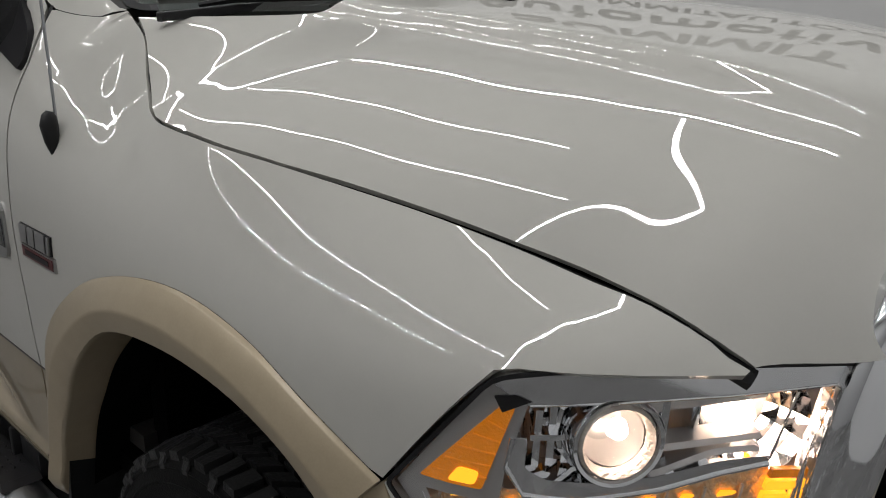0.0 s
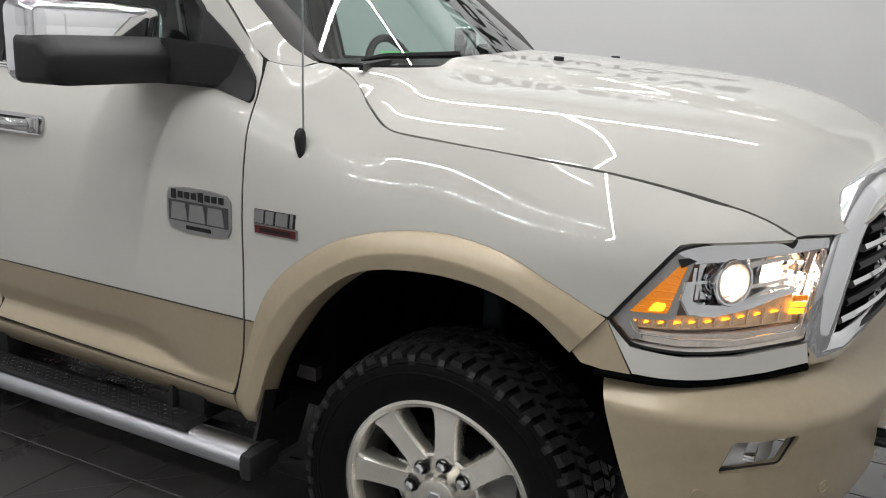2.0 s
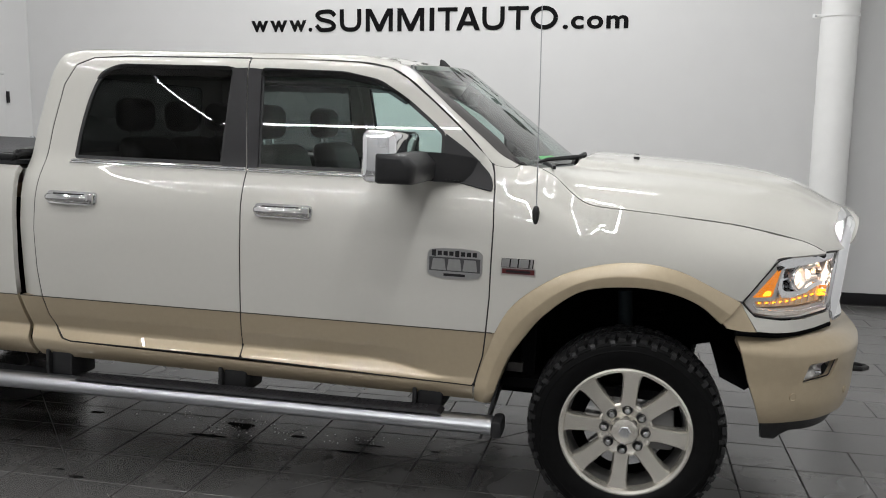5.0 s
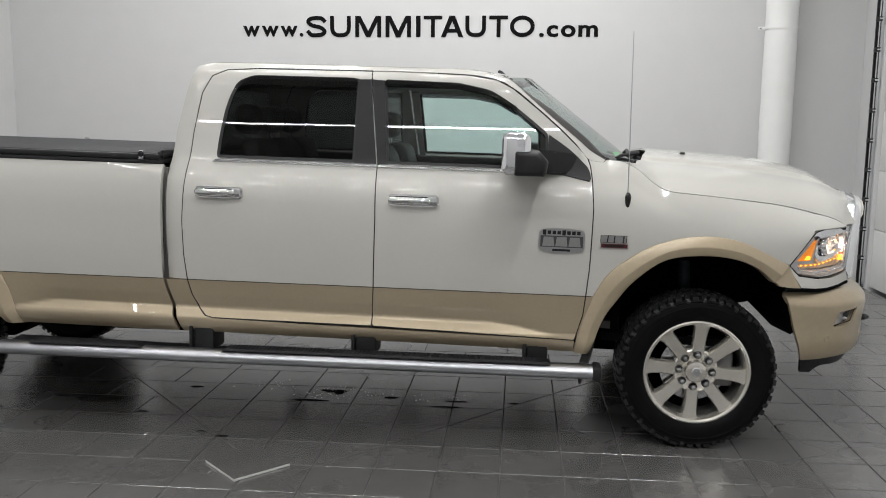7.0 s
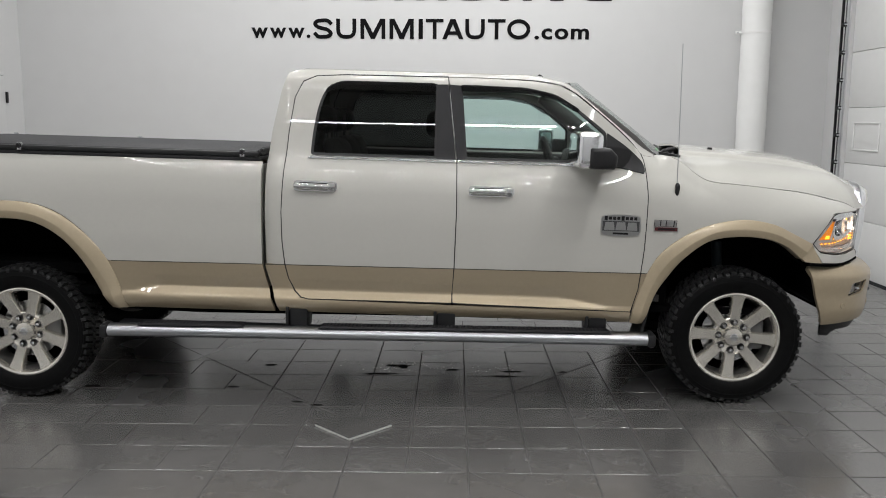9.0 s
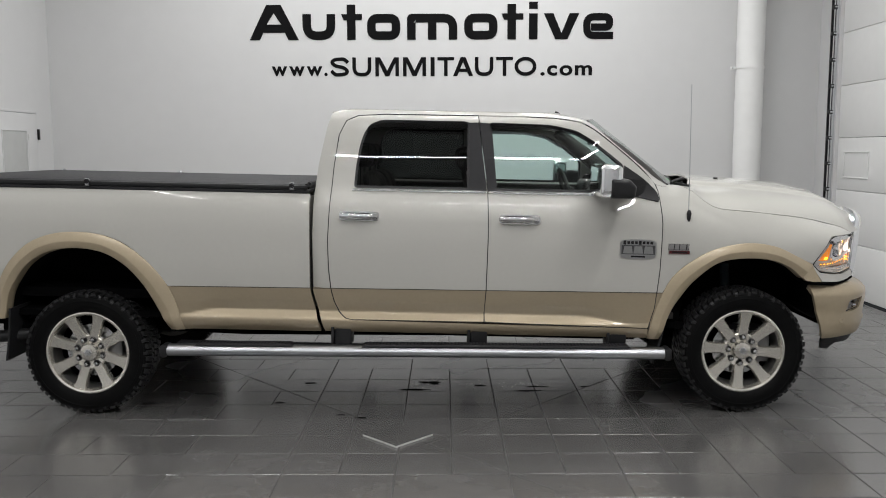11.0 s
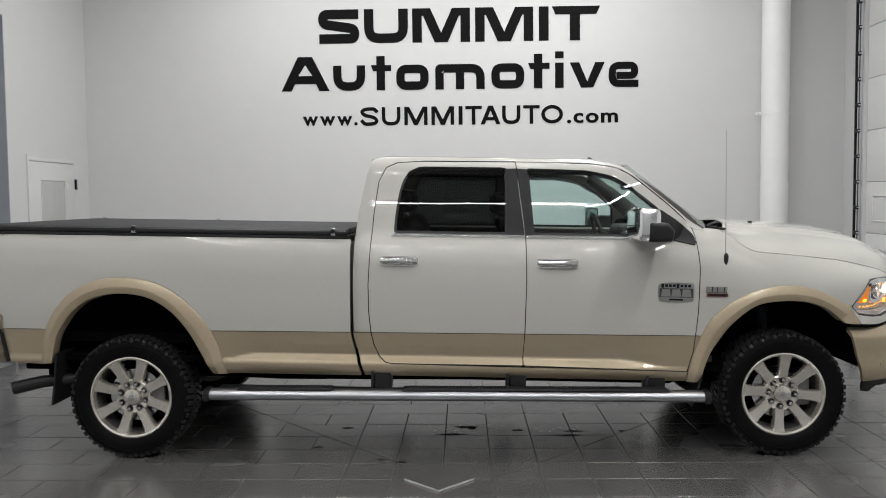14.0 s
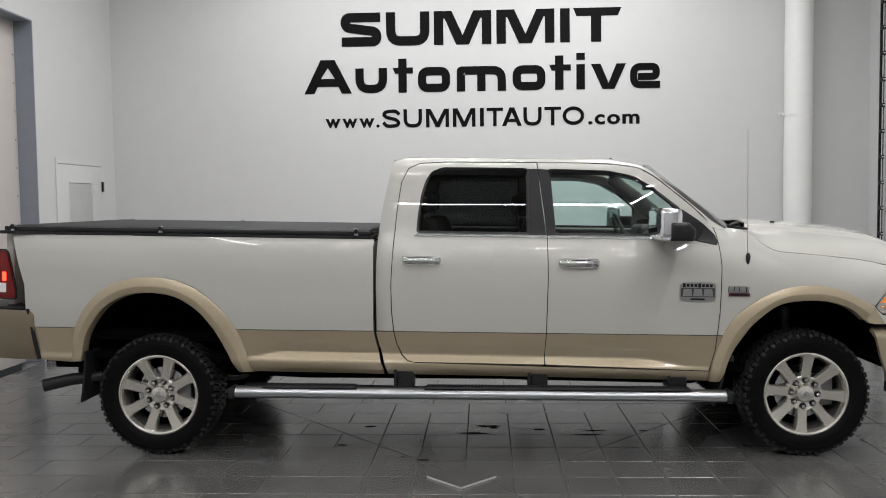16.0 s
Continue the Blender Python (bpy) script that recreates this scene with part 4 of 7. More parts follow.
def band_on(name, poly, width, surf, mat, parent, depth=0.006, label=""):
    """A raised frame of that width round a closed line on the truck's side."""
    o, n = grown(poly, width), len(poly)
    V = [surf(*p) for p in o] + [surf(*p) for p in poly]
    W = [(x, y - depth, z) for x, y, z in V]
    allv = W + V
    F = []
    for i in range(n):
        j = (i + 1) % n
        F += [(i, j, n + j, n + i), (2 * n + j, 2 * n + i, i, j), (n + i, n + j, 3 * n + j, 3 * n + i)]
    bm = bmesh.new()
    vs = [bm.verts.new(v) for v in allv]
    for f in F:
        bm.faces.new([vs[i] for i in f])
    return part(name, bm, mat, parent, label)


PANE_Y = smooth_line([(1.40, -0.957), (1.487, -0.934), (1.60, -0.904), (1.75, -0.861), (1.93, -0.803)])


def make_door(name, low, top, pane, pane_mat, label):
    made = []
    for sgn in (1, -1):
        root = new(name)
        root.parent = truck
        root["label"] = label
        made.append(root)
    hole = grown(pane, 0.004)
    cut = sheet("door_skin", top, skin, PEARL, made[0], holes=[hole], step=0.035, mirror=True, flange=0.03)
    lo = sheet("door_lower", low, skin, TAN, made[0], step=0.014, mirror=True, flange=0.03, label="tan lower door panel")
    gl = sheet("window_glass", pane, lambda x, z: (x, PANE_Y(z) + 0.010, z), pane_mat, made[0], step=0.08, mirror=True, flange=0)
    seal = [band_on("window_seal", hole, -0.016, lambda x, z: (x, side_y(x, z) + 0.006, z), BLACK, made[0], 0.005, "black rubber window seal")]
    seal.append(mirrored(seal[0]))
    for pair in (cut, lo, gl, seal):
        pair[1].parent = made[1]
    for g in gl:
        g.visible_shadow = False
    return made


fd = make_door("front_door", front_door_low, front_door_top, front_glass, GLASS, "front door, pearl white over tan")
rd = make_door("rear_door", rear_door_low, rear_door_top, rear_glass, TINT, "rear door, pearl white over tan, dark glass")


def side_piece(name, poly, mat, parent, d=0.004, label="", step=0.05, flange=0.012, surf=None):
    return sheet(name, poly, surf or skin_out(d), mat, parent, step=step, flange=flange, mirror=True, label=label)


# black tubes added just below the skin as the shade in the door gaps
def seam(points, root, d=0.007, r=0.005):
    line = dense(points, 0.04, closed=False)
    a = part("door_seal", tube_bm([(x, corner_y(x, z) + d, z) for x, z in line], r, 6), SOFT_BLACK, root[0], "black rubber door seal", smooth=True)
    mirrored(a).parent = root[1]


seam([(-0.644, 0.618), (-0.637, 0.632), (-0.630, 0.66), (-0.606, 0.75), (-0.597, 0.852), (-0.587, 1.0), (-0.583, 1.30), (-0.594, 1.45), (-0.603, 1.51), (-0.617, 1.546)], fd)
seam([(-0.644, 0.617), (-1.70, 0.6335)], fd)
seam([(-1.705, 0.637), (-1.704, 0.70), (-1.697, 0.845), (-1.693, 1.2), (-1.700, 1.462)], fd)
seam([(-1.766, 1.925), (-1.765, 1.965)], fd)
seam([(-1.708, 0.6335), (-2.560, 0.633), (-2.604, 0.642), (-2.646, 0.677), (-2.678, 0.75), (-2.698, 0.836), (-2.7125, 0.97), (-2.718, 1.15), (-2.707, 1.43), (-2.695, 1.62), (-2.671, 1.82), (-2.6275, 1.9145), (-2.5515, 1.950), (-2.38, 1.961), (-1.766, 1.965)], rd)


# black B pillar covers, chrome belt strips, smoked visors
for root, poly in ((rd, [(-1.822, 1.478), (-1.825, 1.918), (-1.763, 1.920), (-1.741, 1.75), (-1.705, 1.478)]), (fd, [(-1.699, 1.478), (-1.735, 1.75), (-1.757, 1.920), (-1.691, 1.916), (-1.650, 1.478)])):
    a = side_piece("pillar_cover", poly, SOFT_BLACK, root[0], 0.004, "satin black pillar cover")
    a[1].parent = root[1]
for root, x0, x1 in ((rd, -2.575, -1.705), (fd, -1.699, -0.815)):
    a = side_piece("belt_strip", [(x0, 1.466), (x1, 1.466), (x1, 1.481), (x0 + 0.012, 1.481)], CHROME, root[0], 0.007, "bright chrome belt strip", step=0.1)
    a[1].parent = root[1]
    lip = part("strip_lip", tube_bm([(x, side_y(x, 1.474) - 0.008, 1.476) for x in np.linspace(x0 + 0.012, x1 - 0.004, 12)], 0.0065, 8), CHROME, a[0], smooth=True)
    mirrored(lip).parent = a[1]
for root, poly in ((rd, [(-2.500, 1.84), (-2.478, 1.89), (-2.40, 1.925), (-1.835, 1.926), (-1.835, 1.872), (-2.43, 1.872)]), (fd, [(-1.688, 1.882), (-1.691, 1.922), (-1.30, 1.915), (-1.13, 1.882), (-0.985, 1.797), (-1.0, 1.775), (-1.14, 1.853), (-1.31, 1.882)])):
    a = sheet("rain_visor", round_poly(poly, 0.03, 4), lambda x, z: (x, side_y(x, z) - 0.006 - 0.014 * max(0.0, min(1.0, (1.93 - z) / 0.08)), z), VISOR, root[0], step=0.05, flange=0.003, mirror=True, label="smoked plastic rain visor")
    a[1].parent = root[1]
# thin dark line between the two colours
for x0, x1 in ((-0.594, -0.570), (-1.694, -0.600), (-2.694, -1.70), (-2.815, -2.701), (-3.73, -2.832), (-5.10, -4.86)):
    side_piece("pinstripe", [(x0, trim(x0) - 0.0022), (x1, trim(x1) - 0.0022), (x1, trim(x1) + 0.0022), (x0, trim(x0) + 0.0022)], STRIPE, truck, 0.0012, "thin dark brown pinstripe", step=0.3, flange=0.001)

# door handles
def handle(root, x0, x1, z):
    h = 0.029
    base = round_poly([(x0, z - h), (x1, z - h), (x1, z + h), (x0, z + h)], 0.022, 4)
    obs = []
    a = prism("handle", [base], skin, 0.010, GRIP, root[0], "chrome pull handle")
    bm = tube_bm([(x0 + 0.012, side_y(x0, z) - 0.016, z), (x0 + 0.03, side_y(x0, z) - 0.034, z), ((x0 + x1) / 2, side_y(x0, z) - 0.040, z), (x1 - 0.06, side_y(x0, z) - 0.034, z), (x1 - 0.045, side_y(x0, z) - 0.016, z)], 0.0155, 10)
    for v in bm.verts:
        v.co.z = z + (v.co.z - z) * 1.15
    b = part("grip", bm, GRIP, a, smooth=True)
    c = part("lock_cap", box_bm(x1 - 0.052, x1 - 0.008, side_y(x0, z) - 0.030, side_y(x0, z) - 0.008, z - 0.024, z + 0.024, 0.008), GRIP, a, smooth=True)
    d = part("recess", box_bm(x0 + 0.035, x1 - 0.06, side_y(x0, z) - 0.0115, side_y(x0, z) - 0.009, z - 0.024, z + 0.020), SOFT_BLACK, a)
    m = mirrored(a)
    m.parent = root[1]
    for e in (b, c, d):
        t = mirrored(e)
        t.parent = m


handle(fd, -1.626, -1.364, 1.308)
handle(rd, -2.645, -2.392, 1.309)

# rocker below the doors, cab corner, roof rail and A pillar
side_piece("rocker", [(-2.735, 0.548), (-0.645, 0.548), (-0.643, 0.614), (-2.557, 0.630), (-2.605, 0.639), (-2.649, 0.675), (-2.681, 0.75), (-2.701, trim(-2.7) - 0.001), (-2.815, trim(-2.815) - 0.001), (-2.782, 0.70)], TAN, truck, 0.0, "tan rocker panel", step=0.016, flange=0.03)
cab_corner = [(-2.701, trim(-2.7) + 0.001), (-2.716, 0.97), (-2.721, 1.15), (-2.710, 1.43), (-2.698, 1.62), (-2.674, 1.82), (-2.630, 1.917), (-2.553, 1.953), (-2.38, 1.964)] + [(x, SEAM_Z(x)) for x in np.linspace(-1.60, -1.42, 5)] + [(x, PILLAR_Z(x)) for x in np.linspace(-1.42, -1.60, 5)] + [(-2.48, 1.994), (-2.655, 1.988), (-2.722, 1.965), (-2.752, 1.87), (-2.800, 1.62), (-2.818, 1.45), (-2.822, 1.15), (-2.815, trim(-2.815) + 0.001)]


def rail(x, z):
    """The roof rail and the A pillar roll inwards; the cab's rear corner rolls in behind."""
    y = lower_y(x, z) if z < 0.83 else BODY(z) if z <= 1.975 else BODY(1.975) + (z - 1.975) * 3.2
    if x < -2.68:
        y += 0.045 * min(1.0, (-2.68 - x) / 0.14) ** 2
    return (x, y, z)


# A pillar and the front of the roof rail: a rounded strip from the door seam to the glass
V, F = [], []
cols, rows = 60, 8
for i in range(cols + 1):
    w = i / cols
    xs, xg = -1.422 + (1.422 - 0.532) * w, -1.422 + (1.422 - 0.516) * w
    S = Vector((xs, corner_y(xs, SEAM_Z(xs)), SEAM_Z(xs)))
    T = Vector((xg, PILLAR_Y(xg), PILLAR_Z(xg)))
    if w == 0.0:
        S, T = Vector(rail(xs, SEAM_Z(xs))), Vector(rail(xg, PILLAR_Z(xg)))
    k = ease(w / 0.25)
    R = Vector(rail(xg, PILLAR_Z(xg)))
    T = R * (1 - k) + T * k
    along = Vector((0.906, 0.0, -0.42)) if w > 0.3 else Vector((1, 0, -0.1))
    nrm = (T - S).cross(along).normalized()
    if nrm.z < 0:
        nrm = -nrm
    for j in range(rows + 1):
        u = j / rows
        V.append(S + (T - S) * u + nrm * (0.25 * (T - S).length * u * (1 - u)))
for i in range(cols):
    for j in range(rows):
        q = i * (rows + 1) + j
        F.append((q, q + 1, q + rows + 2, q + rows + 1))
bm = bmesh.new()
vs = [bm.verts.new(v) for v in V]
for f in F:
    bm.faces.new([vs[i] for i in f])
both(part("a_pillar", bm, PEARL, truck, "pearl white windshield pillar", smooth=True))
sheet("cab_side", cab_corner, rail, PEARL, truck, step=0.025, mirror=True, flange=0.03)


# roof
def roof_z(x, y):
    bow = 1 - (y / 0.70) ** 2
    e = max(0.0, 1 - (abs(y) / 0.69) ** 2.6)
    f = ease((-1.05 + 0.145 * bow - x + 0.02) / 0.34)
    r = ease((x + 2.75) / 0.14)
    return 1.953 + 0.028 * bow * (1 - f) + 0.042 * f * (0.45 + 0.55 * r) + 0.024 * e * f * (0.6 + 0.4 * r)


roof_half = [(-2.70, -0.685), (-1.15, -0.692), (-1.055, -0.70)] + [(-1.05 + 0.145 * (1 - (y / 0.70) ** 2), y) for y in (-0.6, -0.45, -0.3, -0.15, 0.0)]
sheet("roof", roof_half + [(x, -y) for x, y in roof_half[::-1][1:]] + [(-2.745, 0.60), (-2.75, 0.0), (-2.745, -0.60)], lambda x, y: (x, y, roof_z(x, y)), PEARL, truck, step=0.05, out=(0, 0, 1), flange=0.02)
fin = tube_bm([(-0.03, 0, 0.0), (-0.02, 0, 0.022), (-0.036, 0, 0.048), (-0.046, 0, 0.062)], [0.040, 0.034, 0.018, 0.006], 10)
for v in fin.verts:
    v.co.y *= 0.4
fin_ob = part("roof_antenna", fin, BLACK, truck, "black shark-fin roof antenna", smooth=True)
fin_ob.location = (-1.08, 0.30, roof_z(-1.08, 0.30) - 0.004)


# cab back
def cab_back(y, z):
    return (-2.795 + 0.075 * max(0.0, (z - 1.45) / 0.5) + 0.03 * (abs(y) / 0.8) ** 4, y, z)


back_glass = round_poly([(-0.62, 1.50), (0.62, 1.50), (0.56, 1.86), (-0.56, 1.86)], 0.04, 5)
sheet("cab_back", [(-0.95, 0.9), (0.95, 0.9), (0.90, 1.50), (0.78, 1.95), (0.66, 1.985), (-0.66, 1.985), (-0.78, 1.95), (-0.90, 1.50)], cab_back, PEARL, truck, holes=[back_glass], step=0.08, out=(-1, 0, 0), flange=0.01)
sheet("back_window", grown(back_glass, 0.01), lambda y, z: (cab_back(y, z)[0] + 0.012, y, z), TINT, truck, step=0.1, out=(-1, 0, 0), flange=0)[0].visible_shadow = False


# windshield: across u, up v
def shield(u, v):
    w = 0.798 + (0.70 - 0.798) * v
    bow = (1 - u * u)
    return (-0.513 + (-1.05 + 0.513) * v + bow * (0.20 - 0.055 * v), u * w, 1.539 + (1.952 - 1.539) * v + bow * 0.028 * v)


ws = round_poly([(-1, 0), (1, 0), (1, 1), (-1, 1)], 0.05, 5)
sheet("windshield", ws, shield, SHIELD, truck, step=0.12, out=(1, 0, 0.5), flange=0, label="clear laminated windshield")[0].visible_shadow = False
inner_ws = grown(ws, -0.026)
V = [shield(*p) for p in ws] + [shield(*p) for p in inner_ws]
nw = len(ws)
bm = bmesh.new()
vs = [bm.verts.new(Vector(v) + Vector((0.003, 0, 0.003))) for v in V]
for i in range(nw):
    bm.faces.new((vs[i], vs[(i + 1) % nw], vs[nw + (i + 1) % nw], vs[nw + i]))
part("shield_border", bm, SOFT_BLACK, truck, "black ceramic windshield border")

# cowl, wipers
cowl = [(-0.21 - 0.20 * (y / 0.80) ** 2, y) for y in np.linspace(-0.80, 0.80, 20)] + [(-0.345 - 0.19 * (y / 0.80) ** 2, y) for y in np.linspace(0.80, -0.80, 20)]
sheet("cowl_panel", cowl, lambda x, y: (x, y, 1.530 - 0.012 * (abs(y) / 0.8) ** 2), BLACK, truck, step=0.08, out=(0, 0, 1), flange=0.02, label="black plastic cowl panel")
for y0, y1 in ((-0.30, -0.68), (0.26, -0.14)):
    base = -0.29 - 0.15 * (y0 / 0.8) ** 2
    tip = -0.34 - 0.15 * (y1 / 0.8) ** 2
    w = part("wiper", tube_bm([(base, y0, 1.540), (base + 0.01, y0 - 0.10, 1.574), (tip + 0.03, y1 + 0.06, 1.564), (tip - 0.005, y1, 1.552)], [0.013, 0.012, 0.009, 0.005], 6), BLACK, truck, "black windshield wiper", smooth=True)
    part("blade", box_bm(-0.006, 0.006, -0.27, 0.27, -0.010, 0.006, 0.002), BLACK, w).matrix_basis = pose(tip + 0.012, y1 + 0.13, 1.550, 2, 0, 15)
    part("wiper_cap", lathe_bm([(0.0, 0.02), (0.02, 0.015), (0.026, 0.0)], 10, "z", (base, y0, 1.535)), BLACK, w, smooth=True)

# whip antenna on the fender
ant = part("whip_antenna", tube_bm([(-0.415, -0.988, 1.36), (-0.421, -0.986, 1.62), (-0.436, -0.98, 2.18)], [0.0030, 0.0024, 0.0020], 6), BOARD, truck, "thin whip antenna on a black foot")
foot = tube_bm([(0, 0, -0.045), (0, -0.005, -0.032), (0, -0.010, -0.005), (0, -0.012, 0.024), (0, -0.010, 0.040), (0, -0.008, 0.047)], [0.002, 0.007, 0.0125, 0.0155, 0.012, 0.006], 12)
part("antenna_foot", foot, BLACK, ant, "black plastic antenna foot", smooth=True).location = (-0.415, side_y(-0.415, 1.34) + 0.004, 1.342)

# -- bed --
bed_top = 1.438
bed_low_arch = at_trim(spline(shifted(REAR_OUT, AX_R), 6))
arch_hi = [p for p in bed_low_arch if p[1] > trim(p[0]) + 0.001]
bed_up = [(-2.832, trim(-2.832) + 0.001), (-2.838, 1.2), (-2.842, bed_top), (-5.30, bed_top), (-5.262, 1.34), (-5.185, 1.10), (-5.178, 0.90), (-5.168, trim(-5.168) + 0.001)] + arch_hi
BED = smooth_line([(0.50, -0.955), (0.545, -0.985), (0.58, -1.005), (0.605, -1.012), (0.63, -1.006), (0.66, -0.990), (0.69, -0.984), (0.74, -0.990), (0.83, -1.006), (1.0, -1.018), (1.2, -1.016), (1.32, -1.004), (1.385, -0.988), (1.42, -0.972), (1.438, -0.95)])


def bed_skin(x, z):
    return (x, (lower_y(x, z) if z < 0.83 else BED(z)) + 0.05 * max(0.0, (-5.0 - x) / 0.35) ** 2, z)


sheet("bed_side", bed_up, bed_skin, PEARL, truck, step=0.035, mirror=True, flange=0.03)
front_low = [p for p in bed_low_arch if p[1] < trim(p[0]) - 0.001 and p[0] > AX_R]
rear_low = [p for p in bed_low_arch if p[1] < trim(p[0]) - 0.001 and p[0] < AX_R]
sheet("bed_lower", [(-2.832, trim(-2.832) - 0.001)] + front_low + [(-3.60, 0.545), (-2.762, 0.545), (-2.765, 0.565), (-2.802, 0.70)], bed_skin, TAN, truck, step=0.016, mirror=True, label="tan lower bed panel")
sheet("bed_lower", [(-5.168, trim(-5.168) - 0.001), (-5.12, 0.66), (-5.095, 0.60), (-4.85, 0.585)] + rear_low, bed_skin, TAN, truck, step=0.03, mirror=True, label="tan lower bed corner")
part("tailgate", box_bm(-5.39, -5.33, -0.86, 0.86, 0.80, 1.44, 0.015), PEARL, truck, "pearl white tailgate", smooth=True)
part("bed_floor", box_bm(-5.33, -2.885, -0.86, 0.86, 0.72, 0.78), VOID, truck)
part("bed_front", box_bm(-2.88, -2.852, -0.88, 0.88, 0.60, 1.42, 0.005), PEARL, truck)
# tail lamp
lamp = sheet("tail_light", round_poly([(-5.42, 1.325), (-5.32, 1.325), (-5.256, 1.08), (-5.250, 1.01), (-5.42, 1.01)], [0.01, 0.03, 0.05, 0.015, 0.01], 4), lambda x, z: (x, bed_skin(x, z)[1] - 0.012, z), RED, truck, step=0.03, flange=0.02, mirror=True, label="red tail light, lit")
for o, s in zip(lamp, (1, -1)):
    b = part("bulb", box_bm(-5.345, -5.318, -0.992, -0.980, 1.125, 1.185, 0.004), RED_GLOW, o)
    part("reverse_lamp", box_bm(-5.40, -5.315, -0.988, -0.978, 1.045, 1.11, 0.006), DOOR_PANEL, o, "white reversing lamp")
    if s < 0:
        for c in o.children:
            for v in c.data.vertices:
                v.co.y = -v.co.y
            c.data.flip_normals()
bezel_poly = round_poly([(-5.42, 1.325), (-5.32, 1.325), (-5.256, 1.08), (-5.250, 1.01), (-5.42, 1.01)], [0.01, 0.03, 0.05, 0.015, 0.01], 4)
both(band_on("tail_light_bezel", bezel_poly, 0.012, lambda x, z: (x, bed_skin(x, z)[1] + 0.002, z), SOFT_BLACK, truck, 0.010, "black tail light surround"))

# rear bumper
rb = smooth_line([(0.60, 0.0), (0.64, 0.012), (0.80, 0.02), (0.90, 0.016), (0.93, 0.0)])
V, F = [], []
plan = [(-5.10, -0.985), (-5.16, -1.005), (-5.28, -1.0), (-5.42, -0.96), (-5.52, -0.86), (-5.56, -0.55), (-5.57, 0.0)]
plan = spline(plan, 5)
plan = plan + [(x, -y) for x, y in plan[::-1][1:]]
zs = [0.60, 0.63, 0.70, 0.80, 0.88, 0.92, 0.93]
for i, (x, y) in enumerate(plan):
    a, b = plan[max(0, i - 1)], plan[min(len(plan) - 1, i + 1)]
    t = Vector((b[0] - a[0], b[1] - a[1], 0)).normalized()
    nrm = Vector((t.y, -t.x, 0))
    if nrm.x > 0 and abs(y) < 0.9:
        nrm = -nrm
    if abs(y) >= 0.9:
        nrm = Vector((0, math.copysign(1, y), 0))
    for z in zs:
        back = -0.20 * (z - 0.60) if (i < 2 or i > len(plan) - 3) else 0.0
        p = Vector((x + back * 0.9, y, z)) + nrm * rb(z)
        V.append(p)
n = len(zs)
for i in range(len(plan) - 1):
    for j in range(n - 1):
        a = i * n + j
        F.append((a, a + 1, a + n + 1, a + n))
bm = bmesh.new()
vs = [bm.verts.new(v) for v in V]
for f in F:
    bm.faces.new([vs[i] for i in f])
bmesh.ops.solidify(bm, geom=bm.faces[:], thickness=0.02)
rear_bumper = part("rear_bumper", bm, TAN, truck, "tan rear bumper with a black step pad", smooth=True)
part("step_pad", box_bm(-5.58, -5.20, -0.98, 0.98, 0.928, 0.95, 0.008), BLACK, rear_bumper, smooth=True)
both(part("bumper_end", tube_bm([(-5.165, -1.0, 0.94), (-5.135, -1.008, 0.80), (-5.09, -1.0, 0.60)], 0.014, 8), SOFT_BLACK, rear_bumper, "black bumper end moulding", smooth=True))

# bed cover with its clamps
cover = part("bed_cover", box_bm(-5.38, -2.855, -0.955, 0.955, 1.440, 1.462, 0.006), VINYL, truck, "black vinyl roll-up bed cover", smooth=True)
part("cover_top", box_bm(-5.33, -2.87, -0.915, 0.915, 1.462, 1.497, 0.012), VINYL, cover, smooth=True)
both(part("cover_rail", box_bm(-5.34, -2.86, -0.965, -0.925, 1.4625, 1.492, 0.008), BLACK, cover, "black aluminium cover rail", smooth=True))
for x in (-5.275, -4.265, -2.955):
    c = part("clamp", box_bm(x - 0.014, x + 0.014, -0.978, -0.958, 1.460, 1.508, 0.005), SATIN, cover, "bright metal clamp", smooth=True)
    k = part("knob", lathe_bm([(0.0, -0.014), (0.010, -0.014), (0.010, -0.004), (0.016, -0.004), (0.016, 0.0)], 12, "y", (x, -0.978, 1.490)), SOFT_BLACK, c)
    m = mirrored(c)
    mirrored(k).parent = m
part("cover_bow", tube_bm([(-2.86, -0.95, 1.485), (-2.845, -0.93, 1.50), (-2.84, -0.5, 1.50), (-2.84, 0.5, 1.50), (-2.845, 0.93, 1.50), (-2.86, 0.95, 1.485)], 0.02, 8), BLACK, cover, smooth=True)
both(part("cover_strap", tube_bm([(-2.88, -0.955, 1.462), (-2.86, -0.955, 1.485), (-2.845, -0.95, 1.505), (-2.84, -0.92, 1.508)], 0.011, 6), BLACK, cover, smooth=True))


def down(x, z):
    """Height in the truck's own frame of a point at height z above the floor."""
    return z + 0.025 * x + 0.0665


# -- front corner: headlight, strips under it --
COR = smooth_line([(0.36, -0.99), (0.43, -0.978), (0.50, -0.962), (0.56, -0.935), (0.65, -0.855), (0.74, -0.757), (0.80, -0.690), (0.85, -0.632), (0.90, -0.56)])


def corner(d):
    return lambda x, z: (x - 0.018 + d * 0.6, COR(x) - d * 0.75, z)


